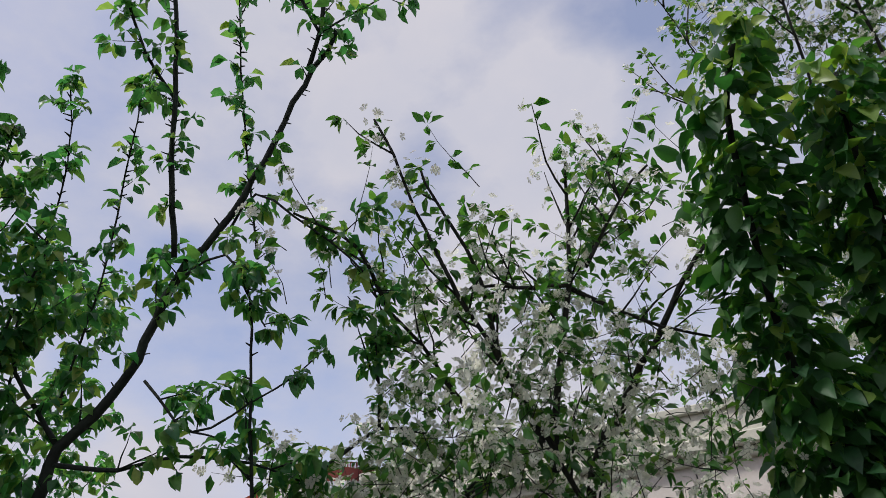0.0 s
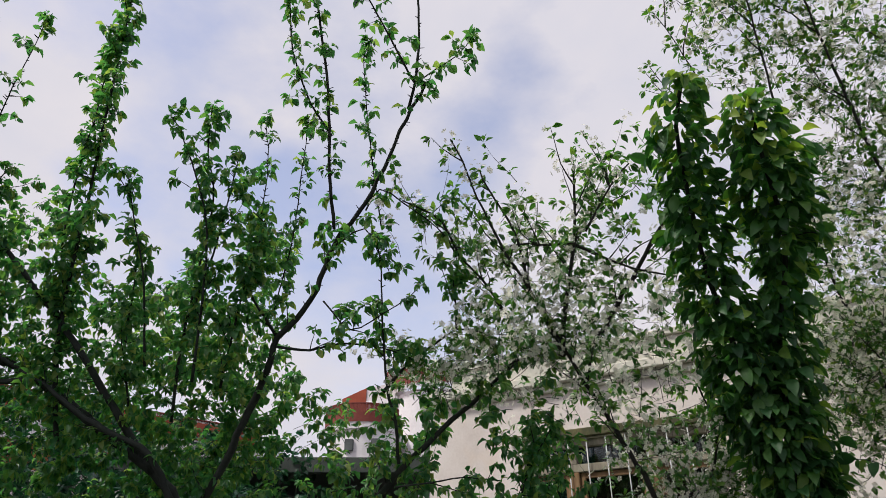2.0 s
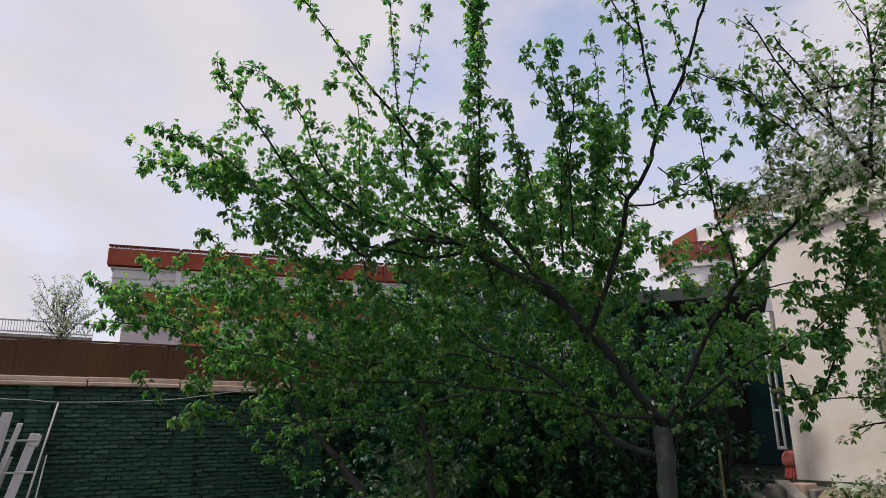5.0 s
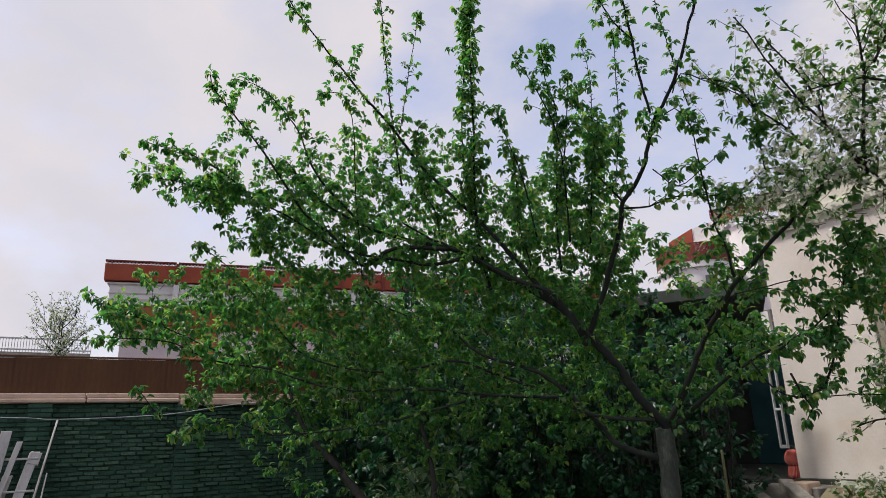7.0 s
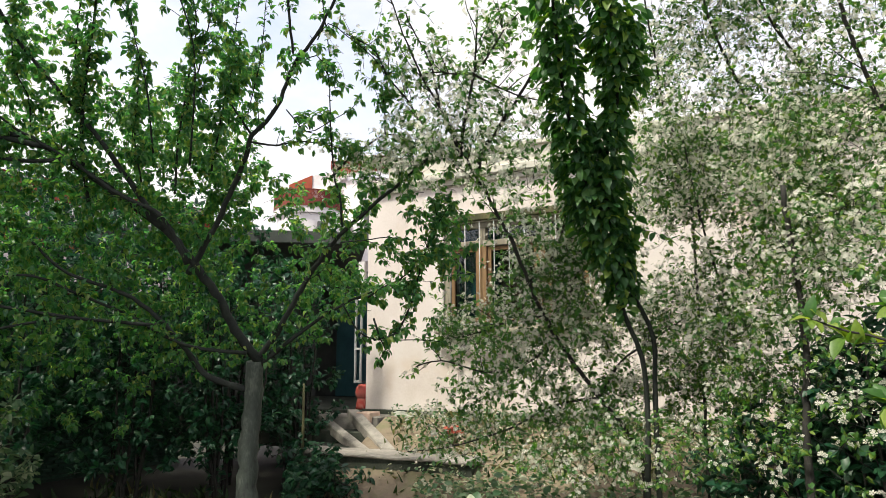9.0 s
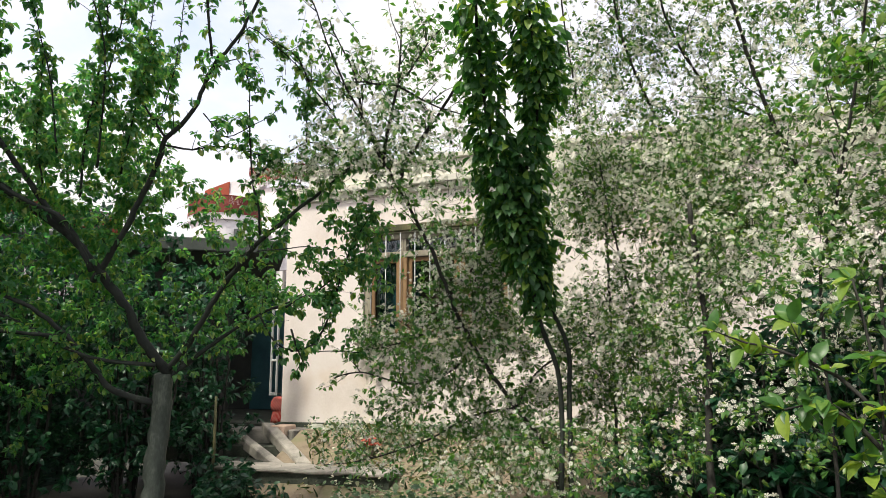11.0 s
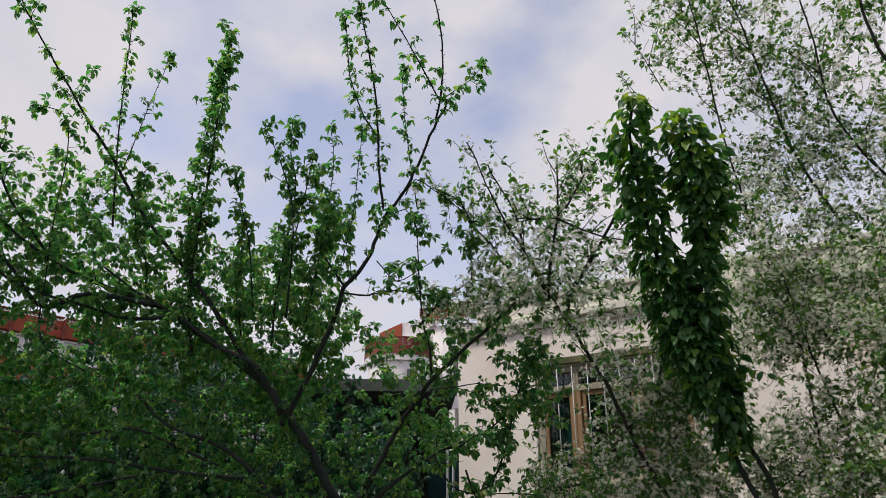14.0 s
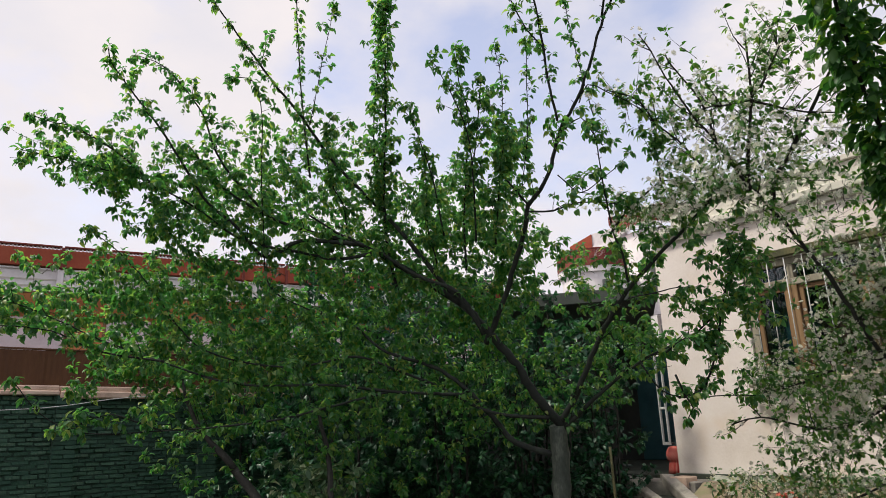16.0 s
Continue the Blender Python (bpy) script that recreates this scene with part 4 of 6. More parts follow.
    ring("upper_wall", 2.3, 1.6, 1.40, 5.6, 9.0, WHITE_WALL)
    ring("upper_balcony", 2.3, 1.6, 1.60, 9.20, 9.66, DARK_SHADED_RED)
    rail(2.3, 1.6, 1.60, 9.06, 0.14)
    rail(2.3, 1.6, 1.60, 9.66, 0.20, DARK_SHADED_RED)
    part("upper_floor", boxes((0.75, 3.85, 1.6, 4.0, 8.93, 9.06)), WHITE_WALL, b)
    part("upper_side", boxes((0.40, 0.72, 1.15, 3.0, 9.61, 9.95)), DARK_SHADED_RED, b)
    for x in (-0.62, 0.30):
        w = new("window")
        w.parent = b
        part("window_frame", boxes((x, x + 0.30, -1.36, -1.10, 6.45, 6.85), bevel=0.02), DARK, w)


make_tower()


def make_far_roof():
    b = thing("rail_building", pose(-36.5, 18.6, 0, 0, 0, 62), "distant flat-roofed building with a pale rail", "building")
    part("wall", boxes((-6, 3.5, 0, 6, 0, 6.75)), CONCRETE, b)
    bm = boxes((-6, 3.5, 0, 0.06, 7.42, 7.50), (-6, 3.5, 0, 0.06, 6.85, 6.92), (3.44, 3.5, 0.06, 5, 7.42, 7.50))
    x = -6
    while x < 3.5:
        box(bm, x, x + 0.03, 0.01, 0.04, 6.75, 7.42)
        x += 0.13
    part("roof_rail", bm, CABLE, b)


make_far_roof()


# ---- trees ----
pear = Plant("fruit_tree", "spreading fruit tree with fresh green leaves and dark limbs", (-1.29, 5.42, 0), BARK, PEAR_LEAF, 0.055, small_leaf(0.62, 0.24, 0.36), seed=11, per_cluster=(6, 9), twig_len=(0.10, 0.26), droop=0.75, rosette=True, reach=0.09)
cherry = Plant("cherry_tree", "slender cherry tree with green leaves and white blossom", (1.70, 5.10, 0), DARK_BARK, CHERRY_LEAF, 0.052, small_leaf(0.5), flowers=0.38, flower_size=0.032, seed=12, per_cluster=(3, 5), twig_len=(0.15, 0.4))
plum = Plant("blossom_tree", "large tree covered in white blossom and small leaves", (3.3, 3.6, 0), DARK_BARK, PLUM_LEAF, 0.044, small_leaf(0.52), flowers=0.33, flower_size=0.0315, seed=13, per_cluster=(3, 5), twig_len=(0.2, 0.6), droop=0.0)
lilac = Plant("garden_shrub", "young shrub with large fresh green leaves on thin stems", (1.25, 1.75, 0), DARK_BARK, FRESH_LEAF, 0.078, round_leaf(0.62, 0.16, 0.2), seed=14, per_cluster=(2, 4), twig_len=(0.08, 0.2), droop=0.1, category="shrub")
# leafing tree
limb(pear, 0.085, 0.07, [(-1.30, 5.47, -0.05), (-1.30, 5.47, 0.35), (-1.33, 5.52, 0.63), (-1.34, 5.56, 0.96), (-1.33, 5.59, 1.27), (-1.32, 5.55, 1.58)])
limb(pear, 0.0391, 0.0234, [(-1.28, 5.56, 1.56), (-1.46, 5.42, 1.83), (-1.59, 5.30, 2.10), (-1.77, 5.16, 2.37), (-1.93, 5.07, 2.56), (-2.28, 4.94, 2.82), (-2.58, 4.95, 3.04)], leaf=3, twig=5)
limb(pear, 0.0227, 0.0047, [(-1.93, 5.07, 2.56), (-2.15, 4.91, 2.89), (-2.36, 4.76, 3.21), (-2.63, 4.59, 3.55), (-2.82, 4.46, 3.81), (-2.94, 4.24, 4.09), (-3.06, 4.01, 4.32), (-3.17, 3.71, 4.60), (-3.25, 3.43, 4.83), (-3.25, 3.31, 4.94)], leaf=31.0, twig=6)
limb(pear, 0.0284, 0.0047, [(-2.28, 4.94, 2.82), (-2.72, 4.80, 3.11), (-3.04, 4.60, 3.20), (-3.32, 4.35, 3.32), (-3.52, 4.11, 3.49), (-3.60, 3.98, 3.62), (-3.68, 3.80, 3.81)], leaf=27.8, twig=14)
limb(pear, 0.0213, 0.0039, [(-2.66, 4.71, 3.08), (-3.07, 4.47, 3.10), (-3.31, 4.33, 2.97), (-3.45, 4.14, 3.19), (-3.59, 3.95, 3.36), (-3.66, 3.75, 3.61), (-3.72, 3.55, 3.85), (-3.79, 3.32, 4.07), (-3.83, 3.14, 4.24), (-3.81, 3.10, 4.31)], leaf=31.4, twig=8)
limb(pear, 0.0125, 0.0027, [(-3.32, 4.35, 3.32), (-3.52, 4.00, 3.71), (-3.54, 3.80, 4.02), (-3.58, 3.65, 4.17), (-3.66, 3.47, 4.32), (-3.77, 3.31, 4.36)], leaf=31.0, twig=4)
limb(pear, 0.0156, 0.0027, [(-2.53, 4.75, 2.99), (-2.85, 4.65, 2.96), (-3.08, 4.49, 3.01), (-3.44, 4.19, 3.10), (-3.67, 3.90, 3.32), (-3.91, 3.57, 3.49), (-4.07, 3.37, 3.52), (-4.21, 3.16, 3.55), (-4.36, 2.95, 3.57)], leaf=30, twig=12)
limb(pear, 0.0105, 0.0031, [(-3.76, 3.61, 3.38), (-3.88, 3.36, 3.59), (-4.02, 3.10, 3.72), (-4.13, 2.94, 3.74), (-4.18, 2.85, 3.76)], leaf=48.6, twig=4)
limb(pear, 0.0156, 0.0027, [(-1.35, 5.41, 1.64), (-1.81, 5.34, 1.70), (-2.20, 5.17, 1.92), (-2.47, 4.91, 2.06), (-2.68, 4.66, 2.15), (-3.10, 4.40, 2.08), (-3.53, 4.04, 2.18), (-3.71, 3.84, 2.39), (-3.81, 3.67, 2.65), (-3.93, 3.46, 2.89), (-4.05, 3.26, 3.04)], leaf=21.6, twig=12)
limb(pear, 0.0138, 0.0027, [(-1.96, 5.15, 1.84), (-2.39, 4.84, 1.87), (-2.79, 4.48, 1.93), (-3.34, 4.08, 1.95), (-3.71, 3.73, 2.11), (-3.97, 3.43, 2.25), (-4.17, 3.13, 2.41), (-4.33, 2.88, 2.52), (-4.42, 2.69, 2.63)], leaf=29.7, twig=14)
limb(pear, 0.0085, 0.0031, [(-3.62, 3.65, 2.10), (-3.89, 3.36, 2.16), (-4.07, 3.11, 2.29), (-4.21, 2.92, 2.31), (-4.31, 2.76, 2.31)], leaf=35.1, twig=4)
limb(pear, 0.0112, 0.0027, [(-2.45, 4.80, 1.88), (-2.70, 4.46, 1.78), (-2.98, 4.16, 1.69), (-3.24, 3.89, 1.65), (-3.55, 3.60, 1.63), (-3.86, 3.27, 1.63), (-4.02, 3.07, 1.75), (-4.11, 2.92, 1.96)], leaf=12.2, twig=3)
limb(pear, 0.007, 0.0031, [(-3.55, 3.60, 1.63), (-3.76, 3.38, 1.74), (-3.88, 3.24, 1.69), (-3.97, 3.13, 1.66)], leaf=29.7, twig=4)
limb(pear, 0.015, 0.0041, [(-2.46, 4.99, 2.72), (-2.46, 4.82, 3.07), (-2.39, 4.64, 3.45), (-2.27, 4.44, 3.85), (-2.14, 4.20, 4.34), (-2.02, 3.99, 4.78), (-1.99, 3.92, 4.92)], leaf=58.0, twig=21, spur=30)
limb(pear, 0.0085, 0.0031, [(-2.48, 4.87, 3.09), (-2.44, 4.70, 3.43), (-2.44, 4.58, 3.69), (-2.36, 4.42, 4.01), (-2.23, 4.25, 4.35), (-2.15, 4.13, 4.61), (-2.07, 4.04, 4.78)], leaf=50.2, twig=9)
limb(pear, 0.0085, 0.0031, [(-2.98, 4.46, 3.63), (-2.96, 4.38, 3.80), (-2.91, 4.22, 4.16), (-2.82, 4.02, 4.54), (-2.72, 3.83, 4.86), (-2.67, 3.72, 5.03)], leaf=24.2, spur=60)
limb(pear, 0.0042, 0.0023, [(-2.90, 4.31, 4.02), (-2.79, 4.24, 4.26), (-2.64, 4.11, 4.52), (-2.53, 4.03, 4.70), (-2.47, 3.97, 4.82)], leaf=23.2, spur=40)
limb(pear, 0.0085, 0.0031, [(-1.66, 4.76, 2.96), (-1.59, 4.56, 3.38), (-1.56, 4.39, 3.72), (-1.62, 4.28, 3.96), (-1.70, 4.17, 4.18), (-1.74, 4.14, 4.23)], leaf=23.2, twig=3)
limb(pear, 0.0098, 0.0031, [(-1.82, 4.95, 2.80), (-1.76, 4.78, 3.16), (-1.66, 4.61, 3.51), (-1.56, 4.43, 3.88), (-1.58, 4.31, 4.11), (-1.55, 4.20, 4.35)], leaf=38.5, twig=9)
limb(pear, 0.007, 0.0031, [(-1.68, 4.68, 3.35), (-1.57, 4.56, 3.61), (-1.48, 4.44, 3.86), (-1.41, 4.32, 4.10)], leaf=58.0, twig=3)
limb(pear, 0.0042, 0.0023, [(-1.44, 4.79, 3.37), (-1.32, 4.53, 3.89), (-1.28, 4.42, 4.11), (-1.29, 4.32, 4.32)], leaf=25.2, spur=50)
limb(pear, 0.0042, 0.0023, [(-1.28, 4.80, 3.34), (-1.16, 4.62, 3.70), (-1.10, 4.47, 4.03), (-1.05, 4.33, 4.31)], leaf=24.2, spur=60)
limb(pear, 0.007, 0.0031, [(-1.91, 4.72, 3.04), (-1.91, 4.53, 3.45), (-1.95, 4.40, 3.72), (-1.98, 4.27, 3.98)], leaf=26.8, twig=3)
limb(pear, 0.007, 0.0031, [(-3.07, 4.62, 2.55), (-3.31, 4.40, 2.74), (-3.29, 4.27, 3.19), (-3.23, 4.14, 3.59), (-3.13, 3.99, 4.01), (-3.11, 3.85, 4.24), (-3.24, 3.73, 4.26)], leaf=31.0, twig=4)
limb(pear, 0.007, 0.0031, [(-1.51, 4.78, 2.93), (-1.40, 4.60, 3.30), (-1.33, 4.49, 3.52), (-1.24, 4.40, 3.70), (-1.31, 4.38, 3.76)], leaf=65.4, twig=8)
limb(pear, 0.007, 0.0031, [(-2.06, 4.92, 2.88), (-2.07, 4.77, 3.18), (-2.01, 4.63, 3.46), (-1.98, 4.51, 3.72)], leaf=65.4, twig=6)
limb(pear, 0.007, 0.0031, [(-2.80, 4.76, 3.17), (-2.78, 4.64, 3.43), (-2.85, 4.55, 3.62), (-2.79, 4.39, 3.96), (-2.70, 4.33, 4.07)], leaf=58.0, twig=6)
limb(pear, 0.0242, 0.0141, [(-1.78, 5.23, 2.24), (-1.64, 5.13, 2.44), (-1.49, 5.02, 2.67), (-1.32, 4.87, 2.97), (-1.23, 4.76, 3.20), (-1.12, 4.72, 3.28), (-1.01, 4.65, 3.43), (-0.93, 4.57, 3.59), (-0.86, 4.51, 3.70)], leaf=5.0, twig=5, spur=6)
limb(pear, 0.0125, 0.0082, [(-0.87, 4.51, 3.70), (-0.76, 4.47, 3.79), (-0.66, 4.40, 3.94), (-0.56, 4.31, 4.12), (-0.46, 4.23, 4.29), (-0.38, 4.17, 4.41)], leaf=4.4, spur=22)
limb(pear, 0.0085, 0.0031, [(-0.48, 4.23, 4.29), (-0.44, 4.17, 4.41), (-0.41, 4.05, 4.65), (-0.42, 3.93, 4.90), (-0.48, 3.79, 5.19), (-0.55, 3.65, 5.47), (-0.63, 3.50, 5.78)], leaf=5.2, spur=45)
limb(pear, 0.0063, 0.0031, [(-0.44, 4.17, 4.40), (-0.60, 4.03, 4.69), (-0.73, 3.92, 4.91), (-0.85, 3.83, 5.11), (-0.91, 3.78, 5.20)], leaf=25.2, spur=25)
limb(pear, 0.0042, 0.0023, [(-0.44, 4.17, 4.40), (-0.33, 4.14, 4.47), (-0.21, 4.11, 4.53), (-0.12, 4.07, 4.62)], leaf=38.5)
limb(pear, 0.01, 0.0034, [(-0.90, 4.51, 3.71), (-0.92, 4.37, 3.99), (-0.91, 4.23, 4.27), (-0.93, 4.08, 4.59), (-0.98, 3.91, 4.94), (-1.03, 3.78, 5.21), (-1.08, 3.66, 5.45), (-1.14, 3.53, 5.72)], leaf=24.2, spur=40)
limb(pear, 0.0063, 0.0031, [(-0.90, 4.29, 4.17), (-1.01, 4.21, 4.33), (-1.10, 4.08, 4.59), (-1.11, 3.94, 4.87), (-1.12, 3.88, 4.99)], leaf=32.9, spur=30)
limb(pear, 0.0042, 0.0023, [(-0.66, 4.60, 3.76), (-0.70, 4.42, 4.11), (-0.72, 4.30, 4.36), (-0.73, 4.18, 4.62), (-0.70, 4.14, 4.70)], leaf=27.0, spur=50)
limb(pear, 0.0098, 0.0031, [(-1.23, 4.76, 3.20), (-1.30, 4.71, 3.30), (-1.36, 4.66, 3.40), (-1.37, 4.60, 3.52), (-1.28, 4.52, 3.69)], leaf=18.1, twig=3)
limb(pear, 0.0085, 0.0031, [(-1.24, 4.78, 3.15), (-1.05, 4.79, 3.13), (-0.88, 4.78, 3.16), (-0.66, 4.79, 3.13), (-0.48, 4.82, 3.07)], leaf=9.5, twig=4)
limb(pear, 0.0049, 0.0023, [(-0.95, 4.59, 3.33), (-0.81, 4.65, 3.19), (-0.64, 4.62, 3.26), (-0.50, 4.58, 3.33), (-0.43, 4.55, 3.39)], leaf=16.2, twig=3)
limb(pear, 0.01, 0.0034, [(-0.58, 4.96, 2.56), (-0.59, 4.87, 2.75), (-0.63, 4.78, 2.93), (-0.64, 4.65, 3.19), (-0.64, 4.52, 3.45), (-0.66, 4.45, 3.60)], leaf=7, twig=3, spur=20)
limb(pear, 0.0049, 0.0023, [(-0.84, 4.45, 3.61), (-0.72, 4.42, 3.66), (-0.64, 4.49, 3.52), (-0.60, 4.52, 3.46)], leaf=35.1, twig=2)
limb(pear, 0.0049, 0.0023, [(-0.73, 4.47, 3.80), (-0.65, 4.42, 3.90), (-0.53, 4.45, 3.83), (-0.41, 4.49, 3.75), (-0.29, 4.54, 3.65), (-0.23, 4.61, 3.50)], leaf=18, twig=3)
limb(pear, 0.0270, 0.0110, [(-1.31, 5.55, 1.58), (-1.13, 5.44, 1.80), (-0.89, 5.26, 2.18), (-0.66, 5.12, 2.47), (-0.40, 5.00, 2.70), (-0.10, 4.89, 2.93), (0.07, 4.83, 3.06)], leaf=3, twig=5)
limb(pear, 0.0112, 0.0041, [(-0.66, 4.89, 2.92), (-0.53, 4.83, 3.05), (-0.40, 4.79, 3.13), (-0.26, 4.75, 3.21), (-0.11, 4.76, 3.19)], leaf=4.1, twig=2)
limb(pear, 0.0056, 0.0023, [(-0.26, 4.75, 3.21), (-0.26, 4.69, 3.34), (-0.26, 4.63, 3.47)], leaf=13.5, twig=2)
limb(pear, 0.0213, 0.0047, [(-1.30, 5.57, 1.53), (-0.95, 5.44, 1.80), (-0.72, 5.37, 1.95), (-0.52, 5.32, 2.06), (-0.23, 5.26, 2.16), (-0.01, 5.19, 2.31)], leaf=18.9, twig=8)
limb(pear, 0.007, 0.0031, [(-0.59, 5.23, 2.00), (-0.47, 5.33, 1.80), (-0.29, 5.36, 1.74), (-0.05, 5.36, 1.74), (0.17, 5.36, 1.73)], leaf=10.8, twig=3)
limb(pear, 0.0056, 0.0031, [(-0.60, 5.01, 2.45), (-0.42, 5.00, 2.47), (-0.24, 5.00, 2.49), (-0.06, 5.00, 2.47)], leaf=13.5, twig=2)
limb(pear, 0.01, 0.0034, [(-0.36, 5.36, 1.74), (-0.19, 5.34, 1.79), (-0.06, 5.22, 2.03), (0.01, 5.08, 2.30), (0.10, 4.97, 2.53), (0.22, 4.88, 2.72)], leaf=29.7, twig=9)
limb(pear, 0.0085, 0.0031, [(-0.39, 5.10, 2.05), (-0.23, 5.05, 2.14), (-0.15, 5.09, 2.06), (-0.02, 5.08, 2.08)], leaf=29.7, twig=4)
limb(pear, 0.0085, 0.0031, [(-0.34, 5.06, 1.89), (-0.30, 5.13, 1.75), (-0.26, 5.18, 1.66), (-0.30, 5.21, 1.59)], leaf=24.3, twig=2)
limb(pear, 0.0284, 0.0094, [(-1.32, 5.59, 1.35), (-1.66, 5.50, 1.45), (-1.87, 5.43, 1.71), (-2.05, 5.36, 1.92), (-2.28, 5.25, 2.09), (-2.61, 5.08, 2.22), (-2.83, 4.92, 2.44)], leaf=3, twig=7)
limb(pear, 0.0213, 0.0078, [(-1.75, 5.09, 2.29), (-1.90, 4.93, 2.62), (-2.19, 4.86, 2.77), (-2.55, 4.73, 3.02), (-2.78, 4.63, 3.15), (-2.99, 4.44, 3.30)], leaf=6, twig=10)
# cherry in blossom before the house
limb(cherry, 0.024, 0.014, [(1.74, 5.35, -0.05), (1.74, 5.35, 0.35), (1.72, 5.45, 0.88), (1.46, 5.56, 1.28), (1.10, 5.46, 1.76), (0.85, 5.25, 2.19), (0.70, 5.10, 2.50)], leaf=2.2)
limb(cherry, 0.014, 0.008, [(0.70, 5.10, 2.50), (0.50, 4.95, 2.81), (0.32, 4.81, 3.09), (0.19, 4.71, 3.30)], leaf=10.9, twig=8)
limb(cherry, 0.012, 0.004, [(0.31, 4.82, 3.07), (0.14, 4.67, 3.38), (0.01, 4.57, 3.58), (-0.10, 4.47, 3.79), (-0.22, 4.34, 4.06), (-0.26, 4.31, 4.13)], leaf=13.0, twig=6)
limb(cherry, 0.01, 0.004, [(0.14, 4.67, 3.38), (0.07, 4.53, 3.66), (-0.06, 4.43, 3.87), (-0.11, 4.38, 3.97)], leaf=23.9, twig=3)
limb(cherry, 0.016, 0.005, [(0.29, 4.82, 3.07), (0.33, 4.69, 3.34), (0.38, 4.56, 3.61), (0.39, 4.45, 3.83), (0.39, 4.37, 3.99)], leaf=28.3, twig=9)
limb(cherry, 0.01, 0.004, [(0.38, 4.56, 3.61), (0.26, 4.56, 3.60), (0.14, 4.56, 3.61), (0.02, 4.56, 3.60)], leaf=19.6, twig=5)
limb(cherry, 0.01, 0.004, [(0.38, 4.57, 3.60), (0.50, 4.59, 3.55), (0.68, 4.62, 3.48), (0.86, 4.64, 3.44)], leaf=10.9, twig=5)
limb(cherry, 0.018, 0.008, [(0.42, 4.99, 2.95), (0.48, 4.89, 3.15), (0.58, 4.83, 3.29), (0.69, 4.74, 3.46), (0.81, 4.65, 3.64), (0.91, 4.59, 3.78)], leaf=7.6, twig=8)
limb(cherry, 0.008, 0.004, [(0.44, 4.53, 3.66), (0.53, 4.47, 3.80), (0.62, 4.40, 3.93), (0.68, 4.38, 3.98)], leaf=28.3, twig=6)
limb(cherry, 0.01, 0.004, [(0.16, 4.89, 3.15), (0.01, 4.81, 3.32), (-0.11, 4.73, 3.49), (-0.23, 4.67, 3.60), (-0.32, 4.62, 3.72)], leaf=19.6, twig=8)
limb(cherry, 0.008, 0.004, [(-0.23, 4.58, 3.56), (-0.32, 4.50, 3.73), (-0.44, 4.47, 3.80), (-0.53, 4.45, 3.84)], leaf=23.9, twig=2)
limb(cherry, 0.012, 0.005, [(1.49, 5.67, 1.28), (1.67, 5.62, 1.58), (1.93, 5.53, 1.76), (2.18, 5.43, 1.94)], leaf=13.0, twig=5)
limb(cherry, 0.012, 0.005, [(1.12, 5.57, 1.76), (0.92, 5.66, 1.58), (0.60, 5.71, 1.48), (0.18, 5.66, 1.58), (-0.03, 5.68, 1.53)], leaf=17.4, twig=8)
limb(cherry, 0.01, 0.004, [(1.00, 5.48, 1.94), (0.72, 5.51, 1.89), (0.45, 5.55, 1.80), (0.22, 5.57, 1.76)], leaf=32.6, twig=6)
limb(cherry, 0.012, 0.004, [(0.88, 5.46, 2.21), (1.08, 5.36, 2.43), (1.15, 5.21, 2.72), (1.06, 5.09, 2.97)], leaf=19.6, twig=7)
limb(cherry, 0.012, 0.004, [(1.49, 5.67, 1.28), (1.12, 5.75, 1.21), (0.74, 5.79, 1.02), (0.27, 5.82, 0.88), (-0.10, 5.82, 0.84)], leaf=17.4, twig=7)
# large tree in white blossom
limb(plum, 0.0326, 0.0160, [(2.29, 4.10, -0.05), (2.29, 4.10, 0.41), (2.34, 4.16, 0.77), (2.37, 4.19, 1.16), (2.40, 4.19, 1.57), (2.40, 4.18, 1.92), (2.35, 4.15, 2.31), (2.30, 4.10, 2.67)], twig=6)
limb(plum, 0.0231, 0.0064, [(3.10, 3.66, 2.11), (3.26, 4.05, 2.53), (3.14, 4.05, 2.86), (2.95, 4.05, 3.24), (2.76, 3.98, 3.68), (2.60, 3.88, 4.04), (2.40, 3.76, 4.33), (2.26, 3.60, 4.66), (2.17, 3.32, 5.05)], leaf=4, twig=14)
limb(plum, 0.0150, 0.0048, [(3.40, 4.22, 2.58), (3.46, 3.91, 3.34), (3.42, 3.70, 3.80), (3.31, 3.55, 4.18), (3.06, 3.43, 4.61), (2.81, 3.35, 4.92), (2.52, 3.23, 5.24), (2.33, 3.14, 5.44)], leaf=4, twig=12)
limb(plum, 0.0150, 0.0048, [(2.22, 5.35, -0.05), (2.22, 5.35, 2.89), (1.94, 5.05, 3.51), (1.79, 4.83, 3.96), (1.66, 4.63, 4.38), (1.52, 4.35, 4.96), (1.39, 4.13, 5.41)], leaf=4, twig=12)
limb(plum, 0.0150, 0.0048, [(2.83, 5.00, 1.25), (2.58, 5.13, 1.32), (2.46, 5.20, 1.57), (2.37, 5.21, 2.10), (2.15, 5.01, 2.68), (1.95, 4.76, 3.19)], leaf=4, twig=12)
limb(plum, 0.0109, 0.0048, [(2.32, 2.98, -0.05), (2.32, 2.98, 1.85), (2.36, 2.89, 2.25), (2.37, 2.80, 2.52), (2.37, 2.64, 2.89), (2.33, 2.48, 3.22), (2.29, 2.34, 3.47), (2.19, 2.15, 3.78), (2.08, 1.89, 4.10)], leaf=3, twig=5)
